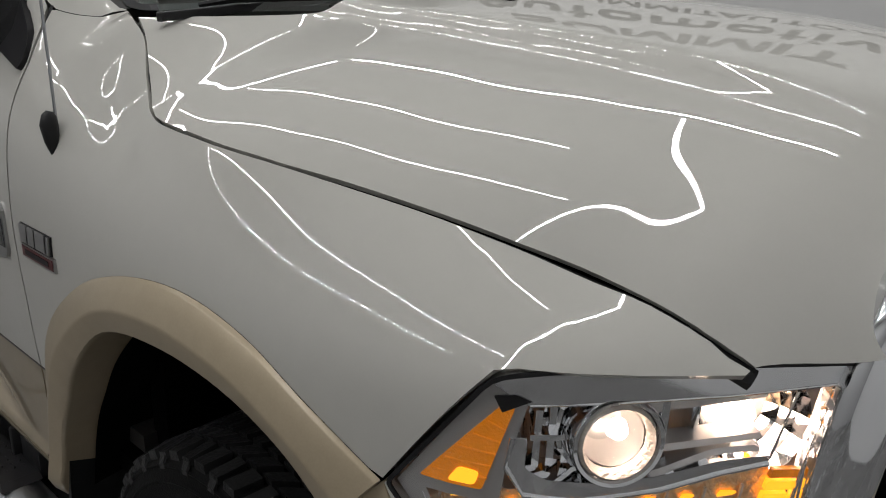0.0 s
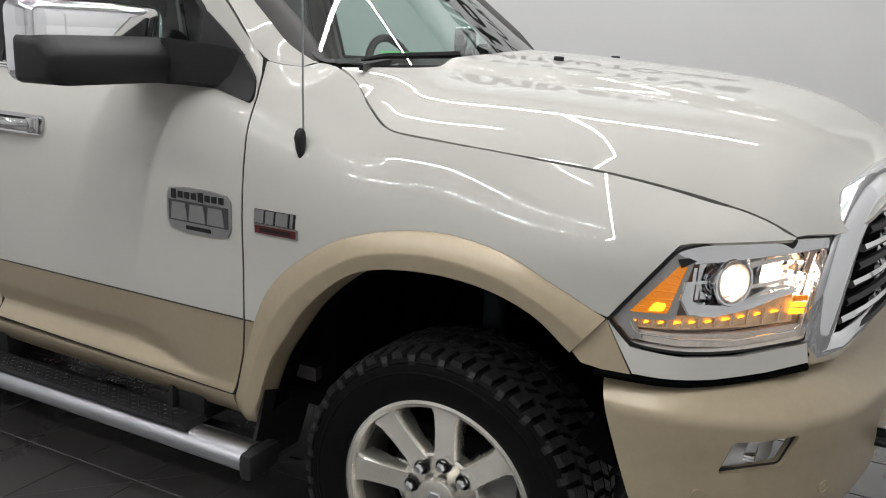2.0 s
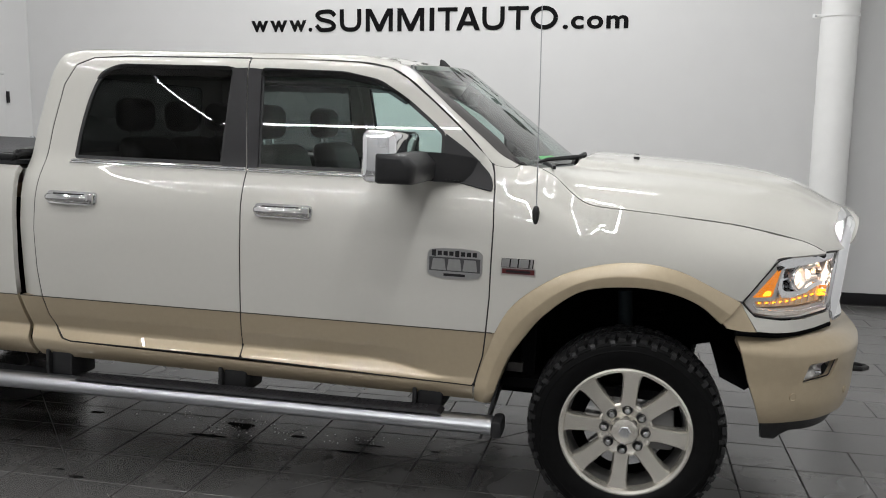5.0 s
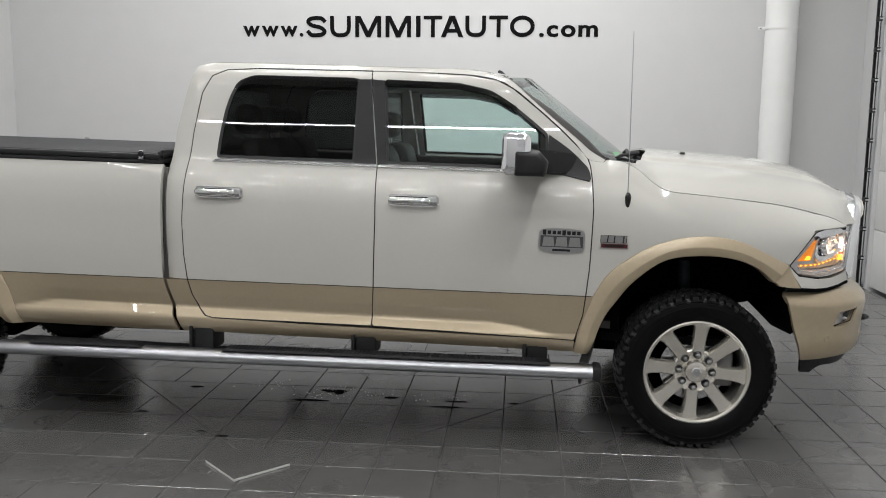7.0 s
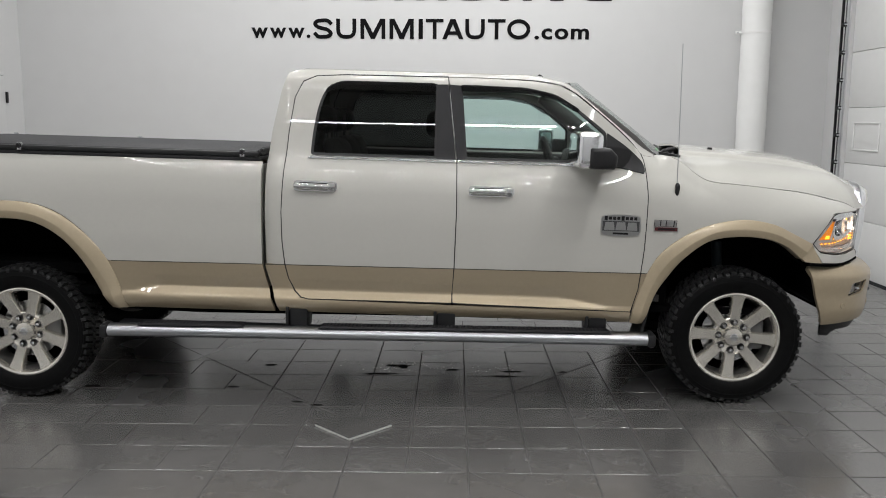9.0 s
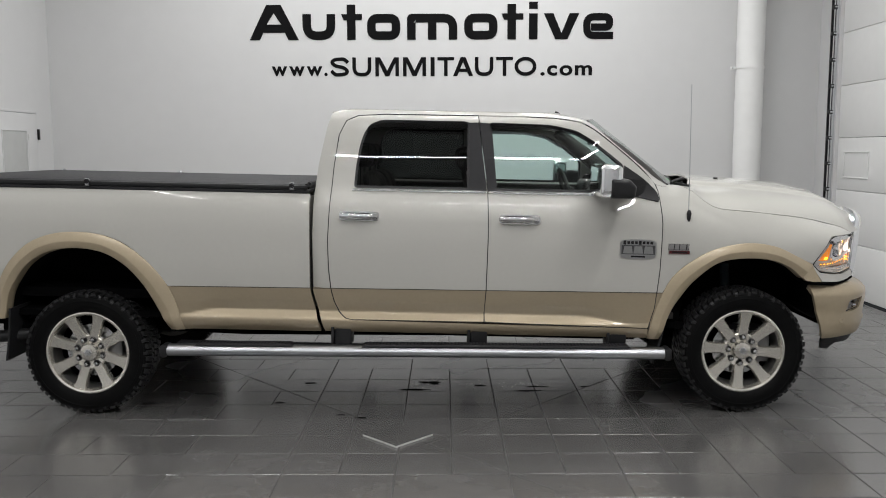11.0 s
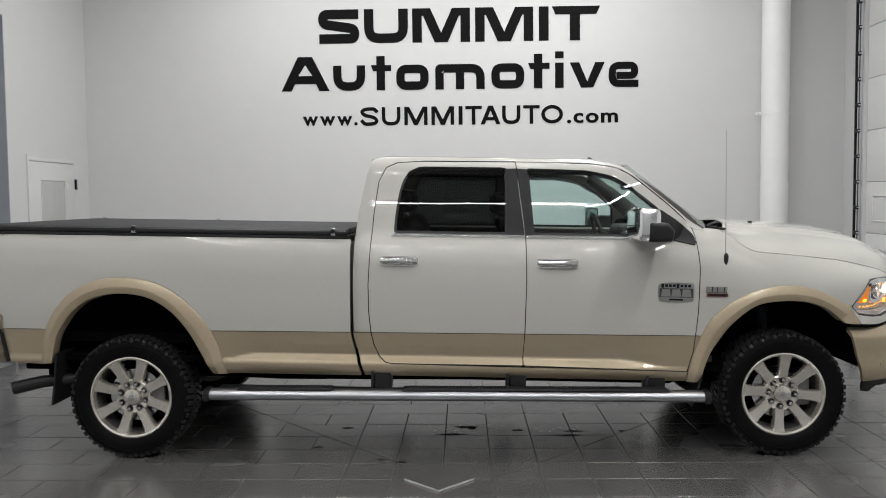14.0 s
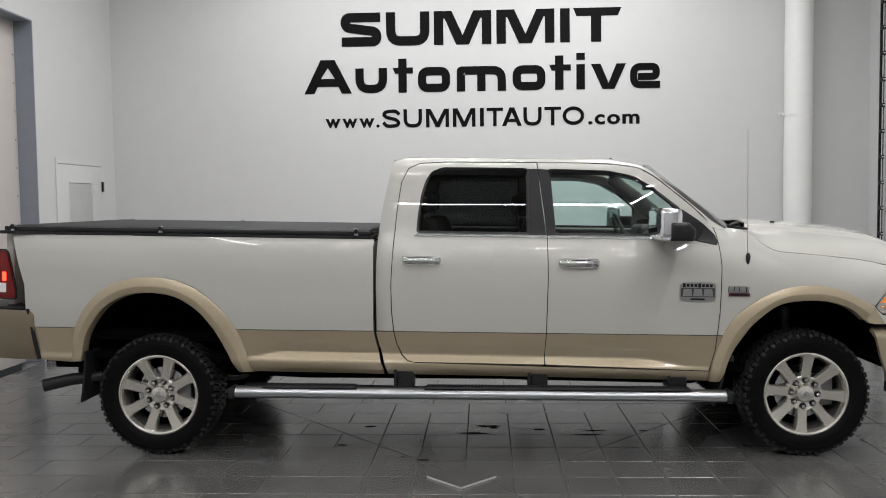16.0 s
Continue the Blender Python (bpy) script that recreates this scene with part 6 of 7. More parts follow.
def make_wheel(name, phase):
    root = new(name)
    root["label"] = "eight-spoke alloy wheel with an all-terrain tyre"
    prof = [(0.262, -0.108), (0.275, -0.122), (0.300, -0.134), (0.335, -0.139), (0.365, -0.136), (0.383, -0.128), (0.392, -0.112), (0.395, -0.05), (0.396, 0.0), (0.395, 0.05), (0.392, 0.112), (0.383, 0.128), (0.365, 0.136), (0.335, 0.139), (0.300, 0.134), (0.275, 0.122), (0.262, 0.108)]
    tyre = part("tyre", lathe_bm(prof, 64, "y", closed=True), RUBBER, root, "black all-terrain tyre with chunky tread", smooth=True)
    V, F = [], []
    random.seed(3)

    def block(a, da, y0, y1, r0, r1, skew=0.0, r0b=None, r1b=None):
        n = len(V)
        for aa, rr in ((-da, 0), (da, 0), (da, 1), (-da, 1)):
            for yy, k in ((y0, -1), (y1, 1)):
                ang = a + aa + skew * k
                lo, hi = (r0, r1) if k < 0 else (r0b or r0, r1b or r1)
                r = hi if rr else lo
                t = 0.86 if rr else 1.0
                ang = a + aa * t + skew * k
                V.append((r * math.cos(ang), yy, r * math.sin(ang)))
        F.extend([(n, n + 2, n + 3, n + 1), (n + 4, n + 6, n + 7, n + 5), (n, n + 1, n + 7, n + 6), (n + 2, n + 4, n + 5, n + 3), (n, n + 6, n + 4, n + 2), (n + 1, n + 3, n + 5, n + 7)])

    N = 58
    for k in range(N):
        a = math.tau * k / N
        for sg in (-1, 1):
            o = math.pi / N if sg > 0 else 0.0
            big = 0.042 if k % 2 else 0.034
            ys = (-0.128, -0.080) if sg < 0 else (0.128, 0.080)
            block(a + o, big, *ys, 0.384, 0.401 if k % 2 else 0.397, 0.012 * sg, 0.388, TYRE_R)
            block(a + o + 0.03, 0.036 + 0.006 * (k % 3), ys[1] * 0.92, ys[1] * 0.48, 0.389, TYRE_R, 0.03 * sg)
            if sg < 0 and k % 2 == 0:
                block(a + o, 0.026, -0.137, -0.130, 0.370, 0.380, 0.0, 0.384, 0.393)
        block(a + 0.045, 0.037, -0.031, 0.031, 0.389, TYRE_R, -0.02)
    raw("tread", V, F, TREAD, tyre)
    for r, y in ((0.345, -0.1385), (0.372, -0.1345)):
        part("sidewall_rib", lathe_bm([(r, y), (r + 0.004, y - 0.002), (r + 0.008, y)], 64, "y"), RUBBER, tyre, smooth=True)
    rim = part("rim", lathe_bm([(0.262, -0.100), (0.270, -0.113), (0.272, -0.120), (0.264, -0.123), (0.254, -0.118), (0.248, -0.104), (0.244, -0.080)], 64, "y"), ALLOY, root, "silver painted alloy rim", smooth=True)
    part("barrel", lathe_bm([(0.244, -0.080), (0.240, -0.05), (0.235, 0.10), (0.262, 0.108)], 64, "y"), BARREL, rim, "dull dark inner barrel of the rim", smooth=True)

    part("hub", lathe_bm([(0.0, -0.078), (0.098, -0.078), (0.108, -0.084), (0.115, -0.080), (0.115, -0.04)], 40, "y"), ALLOY, rim, smooth=True)
    for k in range(8):
        a = radians(phase + 45 * k)
        c, s = math.cos(a), math.sin(a)
        V, F = [], []
        stations = [(0.098, 0.037), (0.13, 0.0335), (0.18, 0.0345), (0.225, 0.038), (0.243, 0.046), (0.249, 0.052)]
        for r, w in stations:
            yy = -0.085 - 0.022 * ((r - 0.098) / 0.151) ** 1.2
            for t, y in ((-w, -0.045), (-w, yy + 0.010), (-w * 0.80, yy), (w * 0.80, yy), (w, yy + 0.010), (w, -0.045)):
                V.append((r * c - t * s, y, r * s + t * c))
        for i in range(len(stations) - 1):
            for j in range(5):
                q = i * 6 + j
                F.append((q, q + 1, q + 7, q + 6))
        bm = bmesh.new()
        vs = [bm.verts.new(v) for v in V]
        for f in F:
            bm.faces.new([vs[i] for i in f])
        part("spoke", bm, ALLOY, rim, smooth=True)
        lug = lathe_bm([(0.0, -0.108), (0.009, -0.1075), (0.0135, -0.102), (0.0145, -0.078)], 6, "y", (0.086 * math.cos(a), 0, 0.086 * math.sin(a)))
        part("lug_nut", lug, SATIN, rim, smooth=False)
        # black ring round the nut: shade of its recess, done as colour
        part("lug_seat", lathe_bm([(0.0145, -0.0845), (0.0195, -0.0885), (0.0225, -0.078)], 14, "y", (0.086 * math.cos(a), 0, 0.086 * math.sin(a))), BLACK, rim)
    part("centre_cap", lathe_bm([(0.0, -0.116), (0.036, -0.115), (0.052, -0.110), (0.058, -0.100), (0.060, -0.078)], 32, "y"), ALLOY, rim, "domed silver centre cap", smooth=True)
    part("cap_emblem", lathe_bm([(0.0, -0.1185), (0.022, -0.1175), (0.026, -0.1155)], 6, "y"), SATIN, rim)
    part("brake_disc", lathe_bm([(0.06, -0.02), (0.175, -0.02), (0.175, 0.01), (0.06, 0.01)], 40, "y", closed=True), SATIN, root, "grey steel brake disc")
    part("brake_caliper", box_bm(0.09, 0.20, -0.045, 0.05, -0.09, 0.09, 0.015), material("caliper_cast", (0.16, 0.16, 0.16), 0.5, metal=0.6) if "caliper_cast" not in bpy.data.materials else bpy.data.materials["caliper_cast"], root, smooth=True)
    # near-black disc that puts the shade behind the spokes into colour
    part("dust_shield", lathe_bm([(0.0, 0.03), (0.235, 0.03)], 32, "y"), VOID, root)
    return root


WY = -0.852
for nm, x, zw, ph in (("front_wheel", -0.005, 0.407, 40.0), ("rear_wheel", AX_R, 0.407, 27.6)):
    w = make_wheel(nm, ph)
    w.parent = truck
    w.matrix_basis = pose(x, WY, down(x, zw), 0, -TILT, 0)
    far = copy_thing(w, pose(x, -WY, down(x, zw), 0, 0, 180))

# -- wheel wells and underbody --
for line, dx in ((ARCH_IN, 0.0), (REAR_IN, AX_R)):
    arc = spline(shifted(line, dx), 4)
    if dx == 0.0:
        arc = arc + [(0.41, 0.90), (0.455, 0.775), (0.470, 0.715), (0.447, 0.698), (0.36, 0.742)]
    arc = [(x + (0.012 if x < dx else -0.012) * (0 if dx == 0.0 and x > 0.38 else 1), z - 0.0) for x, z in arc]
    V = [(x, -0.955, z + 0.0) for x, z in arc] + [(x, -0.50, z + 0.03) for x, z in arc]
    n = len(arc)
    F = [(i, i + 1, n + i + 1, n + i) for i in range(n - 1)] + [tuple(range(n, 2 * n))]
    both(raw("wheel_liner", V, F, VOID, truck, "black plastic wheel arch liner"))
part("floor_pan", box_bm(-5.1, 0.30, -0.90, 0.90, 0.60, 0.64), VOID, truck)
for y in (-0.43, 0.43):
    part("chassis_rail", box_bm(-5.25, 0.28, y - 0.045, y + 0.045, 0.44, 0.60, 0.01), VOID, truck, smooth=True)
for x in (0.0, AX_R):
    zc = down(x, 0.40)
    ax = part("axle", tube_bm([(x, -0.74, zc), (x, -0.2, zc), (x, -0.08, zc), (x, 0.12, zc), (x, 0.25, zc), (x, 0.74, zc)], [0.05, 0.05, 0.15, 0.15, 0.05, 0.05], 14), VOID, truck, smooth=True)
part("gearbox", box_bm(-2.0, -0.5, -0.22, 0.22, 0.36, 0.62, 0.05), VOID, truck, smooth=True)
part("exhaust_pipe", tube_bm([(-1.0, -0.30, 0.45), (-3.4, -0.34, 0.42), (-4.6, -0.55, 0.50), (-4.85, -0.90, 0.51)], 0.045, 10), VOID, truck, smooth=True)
tip = part("exhaust_tip", tube_bm([(-4.72, -0.86, down(-4.72, 0.515)), (-4.9, -0.93, down(-4.9, 0.51)), (-5.075, -0.975, down(-5.07, 0.475))], [0.038, 0.041, 0.043], 16, caps=False), BLACK, truck, "black angled exhaust tip", smooth=True)
both(part("shock_absorber", tube_bm([(-0.02, -0.62, 0.70), (-0.04, -0.60, 1.0)], 0.032, 12), material("blue_grey_paint", (0.02, 0.03, 0.036), 0.6, spec=0.2), truck, "blue-grey shock absorber", smooth=True))
both(part("coil_spring", tube_bm([(0.06 + 0.07 * math.cos(a), -0.52 + 0.07 * math.sin(a), 0.55 + a * 0.011) for a in np.linspace(0, 36, 150)], 0.012, 6), VOID, truck, smooth=True))
# mud flaps
def flap(x0, z0, x1, z1, y0, y1):
    bm = bmesh.new()
    pts = [(x0, z0), (x0 + (x1 - x0) * 0.35 + 0.0, z0 + (z1 - z0) * 0.5), (x1, z1)]
    cols = []
    for x, z in spline(pts, 5):
        cols.append([bm.verts.new((x, y, z)) for y in (y0, y1)] + [bm.verts.new((x - 0.012, y, z)) for y in (y1, y0)])
    for a, b in zip(cols, cols[1:]):
        for k in range(4):
            bm.faces.new((a[k], a[(k + 1) % 4], b[(k + 1) % 4], b[k]))
    bm.faces.new(cols[0])
    bm.faces.new(cols[-1])
    both(part("mud_flap", bm, BLACK, truck, "black moulded mud flap"))


flap(-0.515, 0.77, -0.595, down(-0.58, 0.335), -1.004, -0.77)
flap(AX_R - 0.47, 0.66, AX_R - 0.50, down(AX_R - 0.5, 0.37), -1.02, -0.74)

# -- running boards --
rb_root = part("running_board", tube_bm([(-3.735, -1.035, down(-3.735, 0.445)), (-0.545, -1.035, down(-0.545, 0.412))], 0.038, 20), BOARD, truck, "brushed steel running board", smooth=True)
for v in rb_root.data.vertices:
    v.co.y = -1.035 + (v.co.y + 1.035) * 1.55
for x0, x1 in ((-0.546, -0.50), (-3.78, -3.734)):
    zc = down(x0, 0.406 - 0.0103 * x0)
    bm = box_bm(x0, x1, -1.100, -0.970, zc - 0.040, zc + 0.040, 0.016)
    part("end_cap", bm, BLACK, rb_root, "black plastic end cap", smooth=True)
for x0, x1 in ((-3.56, -2.93), (-2.49, -0.76)):
    V, F = [], []
    z0, z1 = down(x0, 0.444 - 0.0103 * x0), down(x1, 0.444 - 0.0103 * x1)
    bm = bmesh.new()
    vs = [bm.verts.new(p) for p in ((x0, -1.075, z0), (x1, -1.075, z1), (x1, -0.985, z1), (x0, -0.985, z0), (x0 + 0.02, -1.07, z0 + 0.012), (x1 - 0.02, -1.07, z1 + 0.012), (x1 - 0.02, -0.985, z1 + 0.012), (x0 + 0.02, -0.985, z0 + 0.012))]
    for f in ((0, 1, 5, 4), (1, 2, 6, 5), (2, 3, 7, 6), (3, 0, 4, 7), (4, 5, 6, 7)):
        bm.faces.new([vs[i] for i in f])
    pad = part("tread_pad", bm, SOFT_BLACK, rb_root, "dark diamond-plate tread pad")
    V, F = [], []
    nx = int((x1 - x0 - 0.06) / 0.022)
    for i in range(nx):
        for j in range(4):
            x = x0 + 0.03 + i * 0.022
            y = -1.06 + j * 0.020
            z = z0 + (z1 - z0) * (x - x0) / (x1 - x0) + 0.0121
            d = 1 if (i + j) % 2 else -1
            n = len(V)
            V += [(x - 0.007, y - 0.004 * d, z), (x, y - 0.003, z + 0.0), (x + 0.007, y + 0.004 * d, z), (x, y + 0.003, z), (x, y, z + 0.0035)]
            F += [(n, n + 1, n + 4), (n + 1, n + 2, n + 4), (n + 2, n + 3, n + 4), (n + 3, n, n + 4)]
    raw("diamond_studs", V, F, SOFT_BLACK, pad)
inner = part("inner_ledge", box_bm(-3.70, -0.56, -0.99, -0.90, down(-2.1, 0.425), down(-2.1, 0.440)), BLACK, rb_root)
for x in (-2.62, -1.735, -0.83):
    z0, z1 = down(x, 0.44), 0.60
    b = part("bracket", box_bm(x - 0.055, x + 0.055, -0.985, -0.80, z0, z1, 0.012), BLACK, rb_root, "black step bracket", smooth=True)
    part("bracket_rib", box_bm(x - 0.075, x - 0.056, -1.0, -0.86, z0, z1 - 0.02, 0.006), BLACK, b, smooth=True)
twin = mirrored(rb_root)
for c in list(rb_root.children):
    t = mirrored(c)
    t.parent = twin
    for g in c.children:
        mirrored(g).parent = t

# -- mirrors --
def make_mirror():
    root = new("tow_mirror")
    root.parent = truck
    root["label"] = "tow mirror with a chrome shell on a black arm"
    sh = box_bm(-1.05, -0.915, -1.358, -0.945, 1.470, 1.672, 0.034, 4)
    for v in sh.verts:
        if v.co.x > -0.99:
            v.co.z = 1.50 + (v.co.z - 1.50) * 0.985
    shell = part("chrome_shell", sh, CHROME, root, "chrome mirror shell", smooth=True)
    part("turn_lens", box_bm(-0.985, -0.935, -1.361, -1.29, 1.60, 1.662, 0.012), LENS, shell, smooth=True)
    side = [(-0.992, 1.478), (-0.992, 1.582), (-0.985, 1.590), (-0.882, 1.587), (-0.870, 1.583), (-0.836, 1.548), (-0.832, 1.538), (-0.838, 1.486), (-0.850, 1.472), (-0.982, 1.470)]
    lowp = bmesh.new()
    rings = []
    for y, k in ((-1.375, 0.60), (-1.373, 0.74), (-1.366, 0.87), (-1.352, 0.96), (-1.330, 1.0), (-1.15, 1.0), (-0.985, 1.0)):
        rings.append([lowp.verts.new((-0.925 + (x + 0.925) * k, y, 1.528 + (z - 1.528) * k)) for x, z in side])
    for a, b in zip(rings, rings[1:]):
        for m in range(len(side)):
            lowp.faces.new((a[m], a[(m + 1) % len(side)], b[(m + 1) % len(side)], b[m]))
    lowp.faces.new(rings[0])
    lowp.faces.new(rings[-1])
    part("black_shell", lowp, BLACK, root, "satin black mirror base", smooth=True)
    arm = bmesh.new()
    sec = []
    for x0, x1, y, z0, z1 in ((-0.99, -0.832, -1.02, 1.468, 1.588), (-0.94, -0.785, -0.985, 1.468, 1.584), (-0.82, -0.69, -0.935, 1.460, 1.572), (-0.76, -0.655, -0.905, 1.455, 1.560)):
        sec.append([arm.verts.new(p) for p in ((x0, y, z0), (x1, y, z0), (x1 + 0.005, y, (z0 + z1) / 2), (x1, y, z1), (x0, y, z1))])
    for a, b in zip(sec, sec[1:]):
        for k in range(5):
            arm.faces.new((a[k], a[(k + 1) % 5], b[(k + 1) % 5], b[k]))
    arm.faces.new(sec[0])
    arm.faces.new(sec[-1])
    bmesh.ops.bevel(arm, geom=arm.edges[:], offset=0.008, segments=2, affect="EDGES")
    part("arm", arm, BLACK, root, smooth=True)
    sheet("sail_panel", round_poly([(-0.822, 1.482), (-0.605, 1.438), (-0.60, 1.455), (-0.612, 1.50), (-0.70, 1.585), (-0.822, 1.665)], [0.005, 0.015, 0.02, 0.03, 0.05, 0.005], 3), skin_out(0.010), SOFT_BLACK, root, step=0.04, flange=0.012, label="satin black sail panel")
    part("mirror_glass", box_bm(-1.041, -1.0365, -1.31, -1.08, 1.50, 1.65, 0.0), material("mirror", (0.9, 0.9, 0.9), 0.01, metal=1.0, vary=0.0), root)
    return root


mr = make_mirror()
twin = new("tow_mirror")
twin.parent = truck
twin["label"] = mr["label"]
for c in list(mr.children):
    t = mirrored(c)
    t.parent = twin
    for g in c.children:
        mirrored(g).parent = t

# -- badges: plain shapes --
def plate(name, poly, d, depth, mat, parent, label=""):
    return prism(name, [poly], skin_out(d), depth, mat, parent, label)


bx0, bx1, bz0, bz1 = -0.850, -0.620, 1.072, 1.198
shape = [(bx0, bz0 + 0.03), (bx0 + 0.012, bz0 + 0.008), (bx0 + 0.06, bz0), (bx1 - 0.06, bz0), (bx1 - 0.012, bz0 + 0.008), (bx1, bz0 + 0.03), (bx1, bz1 - 0.022), (bx1 - 0.015, bz1 - 0.006), (bx1 - 0.07, bz1), (bx0 + 0.07, bz1), (bx0 + 0.015, bz1 - 0.006), (bx0, bz1 - 0.022)]
PEWTER = material("badge_pewter", (0.42, 0.42, 0.42), 0.32, metal=0.9, vary=0.1, scale=60)
badge = plate("door_badge", shape, 0.0, 0.006, PEWTER, fd[0], "pewter and dark grey door badge")
plate("badge_field", [(bx0 + 0.008, bz0 + 0.030), (bx1 - 0.008, bz0 + 0.030), (bx1 - 0.008, bz0 + 0.088), (bx0 + 0.008, bz0 + 0.088)], 0.0061, 0.0012, material("badge_grey", (0.09, 0.09, 0.093), 0.4, metal=0.5), badge)
for k in range(8):
    a = bx0 + 0.018 + k * 0.0245
    h = 0.004 if k in (0, 4) else 0.0
    plate("badge_bar", [(a, bz1 - 0.030 - h), (a + 0.0175, bz1 - 0.031 - h), (a + 0.0175, bz1 - 0.012 + h), (a, bz1 - 0.013 + h)], 0.0062, 0.001, SOFT_BLACK, badge)
for k in range(3):
    a = bx0 + 0.018 + k * 0.066
    plate("badge_bar", [(a, bz0 + 0.035), (a + 0.061, bz0 + 0.035), (a + 0.054, bz0 + 0.082), (a + 0.006, bz0 + 0.082)], 0.0075, 0.003, PEWTER, badge)
plate("badge_bar", [(bx0 + 0.070, bz0 + 0.010), (bx1 - 0.070, bz0 + 0.010), (bx1 - 0.070, bz0 + 0.021), (bx0 + 0.070, bz0 + 0.021)], 0.0062, 0.001, SOFT_BLACK, badge)
hx0, hx1, hz0, hz1 = -0.541, -0.402, 1.108, 1.172
fender_badge = plate("fender_badge", [(hx0, hz0), (hx1, hz0), (hx1, hz0 + 0.026), (hx0, hz0 + 0.026)], 0.0, 0.005, PEWTER, truck, "chrome and red fender badge")
plate("badge_field", [(hx0 + 0.004, hz0 + 0.003), (hx1 - 0.004, hz0 + 0.003), (hx1 - 0.004, hz0 + 0.023), (hx0 + 0.004, hz0 + 0.023)], 0.0051, 0.001, BADGE_RED, fender_badge)
plate("badge_bar", [(hx0 + 0.02, hz0 + 0.008), (hx1 - 0.02, hz0 + 0.008), (hx1 - 0.02, hz0 + 0.018), (hx0 + 0.02, hz0 + 0.018)], 0.0062, 0.001, SOFT_BLACK, fender_badge)
for k, w in enumerate((0.034, 0.030, 0.042, 0.012)):
    a = hx0 + (0.0, 0.037, 0.070, 0.116)[k]
    plate("bar_edge", [(a - 0.002, hz0 + 0.028), (a + w + 0.001, hz0 + 0.028), (a + w + 0.004, hz1 + 0.001), (a + 0.001, hz1 + 0.001)], 0.0, 0.003, SOFT_BLACK, fender_badge)
    plate("badge_bar", [(a, hz0 + 0.030), (a + w - 0.003, hz0 + 0.030), (a + w, hz1), (a + 0.003, hz1)], 0.0031, 0.003, PEWTER, fender_badge)

# -- cabin --
def seat(x, y, w, nm="front_seat", drop=0.0):
    s = new(nm)
    s.parent = truck
    s["label"] = "dark leather seat with a headrest"
    part("cushion", box_bm(x - 0.05, x + 0.50, y - w / 2, y + w / 2, 0.98, 1.14, 0.05, 3), SEAT, s, smooth=True)
    b = box_bm(x - 0.12, x + 0.02, y - w / 2, y + w / 2, 1.10, 1.63 - drop, 0.06, 5)
    for v in b.verts:
        v.co.x -= (v.co.z - 1.1) * 0.28
        v.co.y = y + (v.co.y - y) * (1.0 - 0.25 * max(0, v.co.z - 1.4) / 0.3)
    part("backrest", b, SEAT, s, smooth=True)
    h = box_bm(x - 0.30, x - 0.18, y - 0.125, y + 0.125, 1.655 - drop, 1.825 - drop, 0.056, 5)
    part("headrest", h, SEAT, s, smooth=True)
    for dy in (-0.05, 0.05):
        part("headrest_post", tube_bm([(x - 0.24, y + dy, 1.62 - drop), (x - 0.245, y + dy, 1.72 - drop)], 0.007, 6), SATIN, s)


for y in (-0.40, 0.40):
    seat(-1.60, y, 0.52, drop=0.06)
for y in (-0.46, 0.0, 0.46):
    seat(-2.30, y, 0.44, "rear_seat", 0.05)
part("dashboard", box_bm(-0.88, -0.46, -0.80, 0.80, 1.10, 1.49, 0.06, 4), CABIN, truck, smooth=True)
part("binnacle", box_bm(-0.90, -0.62, 0.20, 0.58, 1.40, 1.53, 0.04, 3), CABIN, truck, smooth=True)
part("console", box_bm(-1.7, -0.7, -0.13, 0.13, 0.80, 1.16, 0.03), CABIN, truck, smooth=True)
wheel_pts = [(-1.0 - 0.065 * math.sin(a), 0.39 + 0.19 * math.cos(a), 1.42 + 0.18 * math.sin(a)) for a in np.linspace(0, math.tau, 28, endpoint=False)]
sw = part("steering_wheel", tube_bm(wheel_pts, 0.016, 8, closed=True), CABIN, truck, "black steering wheel", smooth=True)
part("steering_hub", box_bm(-1.0, -0.95, 0.30, 0.48, 1.36, 1.47, 0.02), CABIN, sw, smooth=True)
part("steering_column", tube_bm([(-0.98, 0.39, 1.42), (-0.65, 0.39, 1.34)], 0.035, 8), CABIN, sw)
part("headliner", box_bm(-2.64, -1.06, -0.72, 0.72, 1.93, 1.942), HEADLINER, truck)
for y in (-0.89, 0.89):
    part("door_card", box_bm(-2.62, -0.62, y - 0.02, y + 0.02, 0.66, 1.470, 0.01), CABIN, truck)
part("cabin_floor", box_bm(-2.65, -0.45, -0.88, 0.88, 0.66, 0.70), CABIN, truck)
part("firewall", box_bm(-0.46, -0.40, -0.85, 0.85, 0.6, 1.50), VOID, truck)
part("rear_view_mirror", box_bm(-0.90, -0.87, -0.12, 0.12, 1.80, 1.87, 0.012), BLACK, truck, smooth=True)
both(part("pillar_trim", tube_bm([(-0.56, -0.765, 1.50), (-0.66, -0.755, 1.60), (-0.84, -0.735, 1.745), (-1.06, -0.69, 1.905)], [0.068, 0.066, 0.060, 0.045], 12), CABIN, truck, smooth=True))
raw("window_sticker", [shield(*p) for p in ((-0.72, 0.045), (-0.52, 0.045), (-0.52, 0.085), (-0.72, 0.085))], [(0, 1, 2, 3)], GREEN, truck, "green sticker on the windshield")

# ---- loose things on the floor ----
lt = tagged(part("drain_tile", box_bm(-0.1505, 0.1505, -0.1505, 0.1505, 0.0, 0.011, 0.001), CHIP), "dark grey square tile set diagonally, pale raised edges", "tile")
part("glaze", box_bm(-0.149, 0.149, -0.149, 0.149, 0.0105, 0.0125, 0.0008), TILE, lt, "dark grey glazed face")
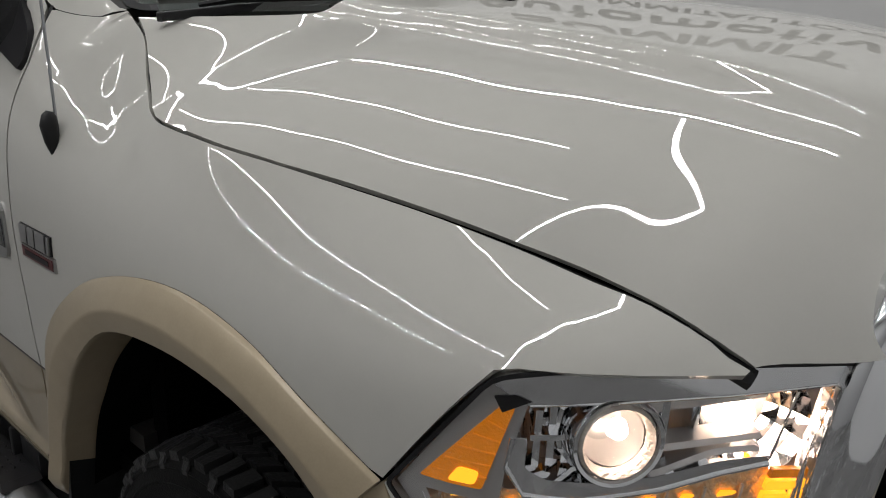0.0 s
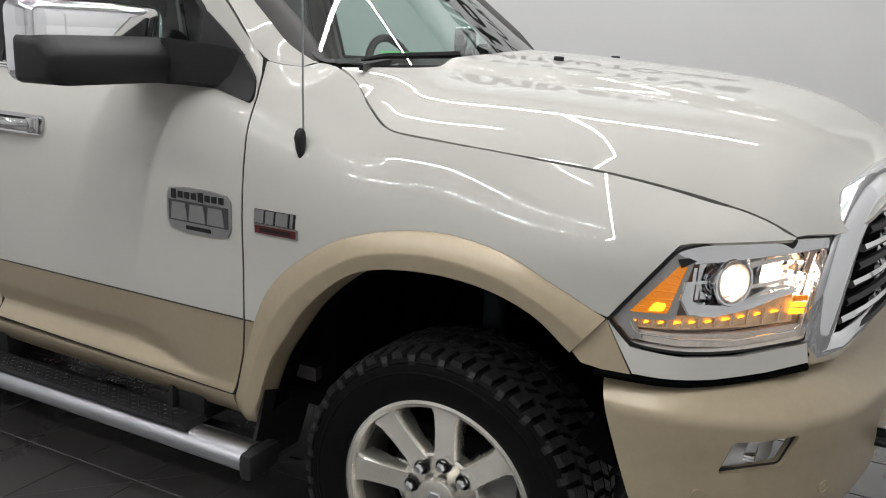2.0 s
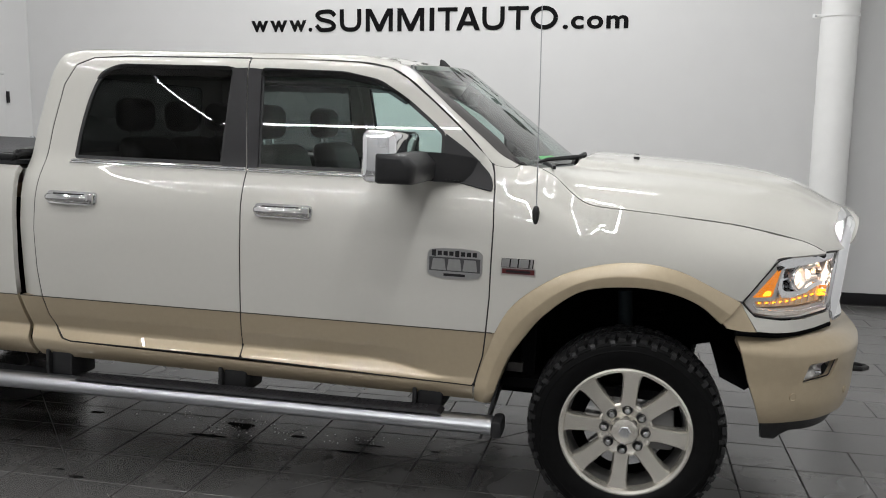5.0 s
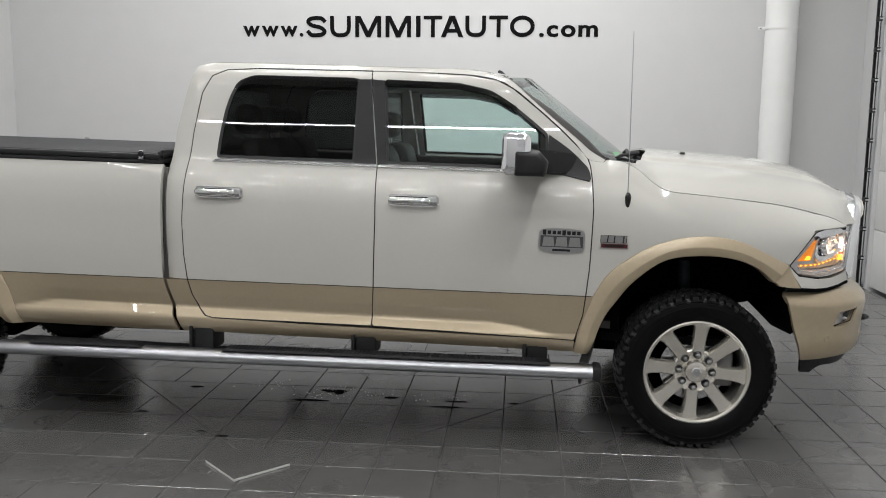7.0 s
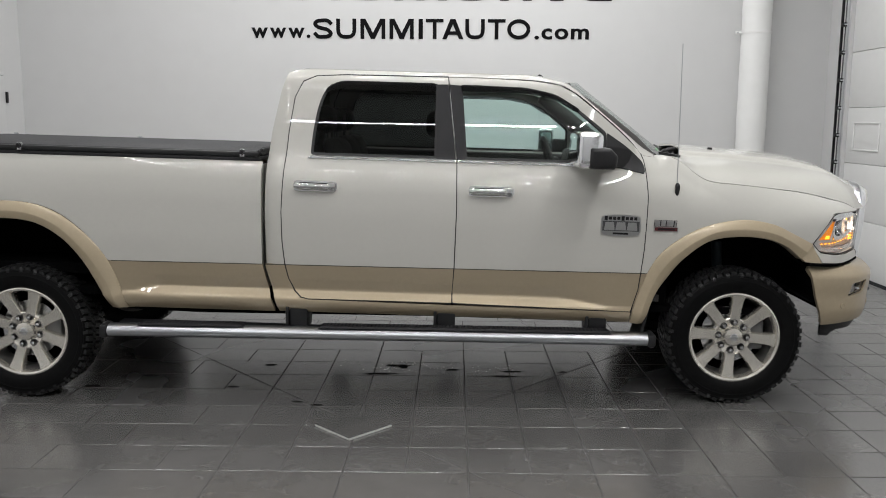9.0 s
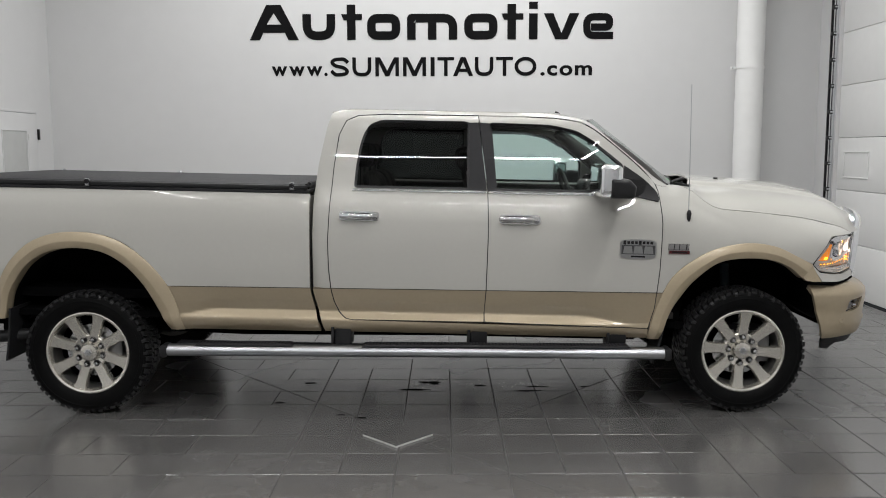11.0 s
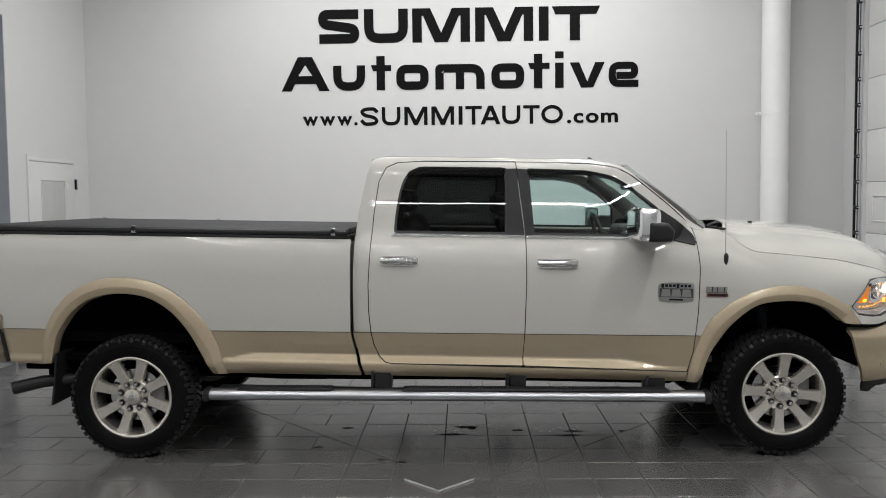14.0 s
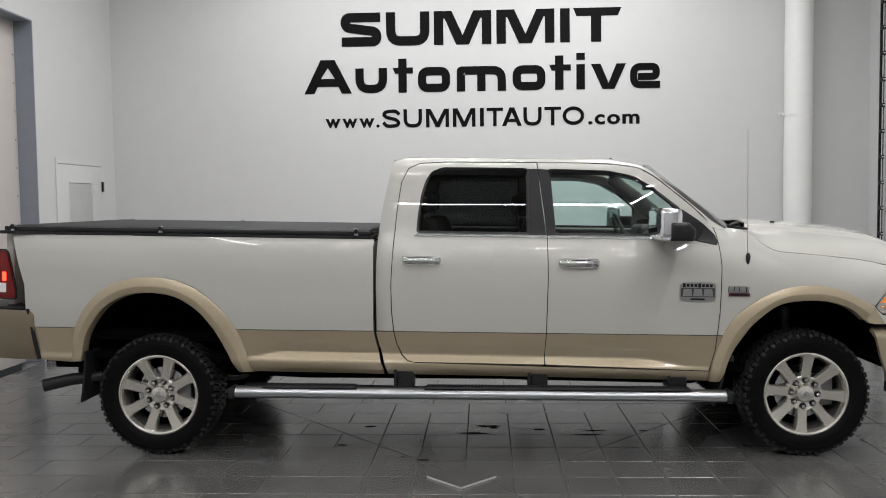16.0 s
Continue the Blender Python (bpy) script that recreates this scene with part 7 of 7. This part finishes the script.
lt.matrix_basis = pose(-2.228, -1.437, 0.0012, 0, 0, 45.5)


def cut_joint(points):
    """A thin pale joint cut across the tiles."""
    V, F = [], []
    for k, (x, y) in enumerate(points):
        a, b = points[max(0, k - 1)], points[min(len(points) - 1, k + 1)]
        t = Vector((b[0] - a[0], b[1] - a[1], 0)).normalized()
        w = 0.0021 + 0.0006 * math.sin(k * 2.3)
        V += [(x - t.y * w, y + t.x * w, 0.0011), (x + t.y * w, y - t.x * w, 0.0011), (x + t.y * w, y - t.x * w, -0.003), (x - t.y * w, y + t.x * w, -0.003)]
    for k in range(len(points) - 1):
        for q in range(4):
            F.append((4 * k + q, 4 * k + (q + 1) % 4, 4 * k + 4 + (q + 1) % 4, 4 * k + 4 + q))
    raw("cut_joint", V, F, GROUT, floor_ob, "thin pale joint cut diagonally across the tiles")


for p, q in (((-4.30, 0.86), (-2.36, -1.24)), ((-2.08, -1.53), (-1.05, -2.62)), ((-2.06, -1.60), (-0.30, 0.28))):
    random.seed(7)
    cut_joint([(p[0] + (q[0] - p[0]) * u + random.uniform(-0.002, 0.002), p[1] + (q[1] - p[1]) * u + random.uniform(-0.002, 0.002)) for u in np.linspace(0, 1, 24)])


def spot(name, x, y, w, d, mat, label, seed, cat):
    random.seed(seed)
    n = 16
    ring_pts = []
    for k in range(n):
        a = math.tau * k / n
        r = random.uniform(0.45, 1.0)
        ring_pts.append((x + w * r * math.cos(a), y + d * r * math.sin(a)))
    V = [(x, y, 0.0062)] + [(px, py, 0.0014) for px, py in ring_pts]
    F = [(0, 1 + k, 1 + (k + 1) % n) for k in range(n)]
    tagged(raw(name, V, F, mat, smooth=True), label, cat, "mud clumps on the floor")


for k, (x, y, w, d) in enumerate(((-2.06, -0.24, 0.10, 0.035), (-2.02, -0.27, 0.05, 0.05), (-2.17, -0.43, 0.13, 0.022), (-2.95, -0.25, 0.055, 0.022), (-1.685, -0.33, 0.055, 0.022), (-1.34, -0.468, 0.13, 0.013), (-1.28, -0.36, 0.10, 0.010), (-0.93, -0.36, 0.04, 0.012), (-3.08, -0.74, 0.055, 0.014), (-2.49, -1.08, 0.055, 0.018), (-3.97, -0.75, 0.06, 0.03), (-2.62, -1.02, 0.04, 0.010))):
    spot("mud_clump", x, y, w, d, MUD, "small clump of black mud on the tiles", 20 + k, "mud")
random.seed(9)
V, F = [], []
for k in range(120):
    cx, cy = random.choice(((-2.05, -0.22), (-2.1, -0.30), (-1.75, -0.30), (-2.5, -0.15), (-1.35, -0.30)))
    x, y, s = random.gauss(cx, 0.09), random.gauss(cy, 0.05), random.uniform(0.002, 0.006)
    n = len(V)
    V += [(x - s, y - s, 0.0012), (x + s, y - s * 0.6, 0.0012), (x + s * 0.3, y + s, 0.0012), (x, y, 0.0012 + s)]
    F += [(n, n + 1, n + 3), (n + 1, n + 2, n + 3), (n + 2, n, n + 3)]
tagged(raw("tile_chips", V, F, CHIP), "pale crumbs scattered under the truck", "crumbs", kind="stuff")


# ---- floor tiles, last ----
tagged(raw("tiles", rest_v, rest_f, TILE, floor_ob), kind="stuff")
for me, x, y, dz in TILES:
    t = new("tile", me)
    t.location = (x, y, dz)
    t.parent = floor_ob
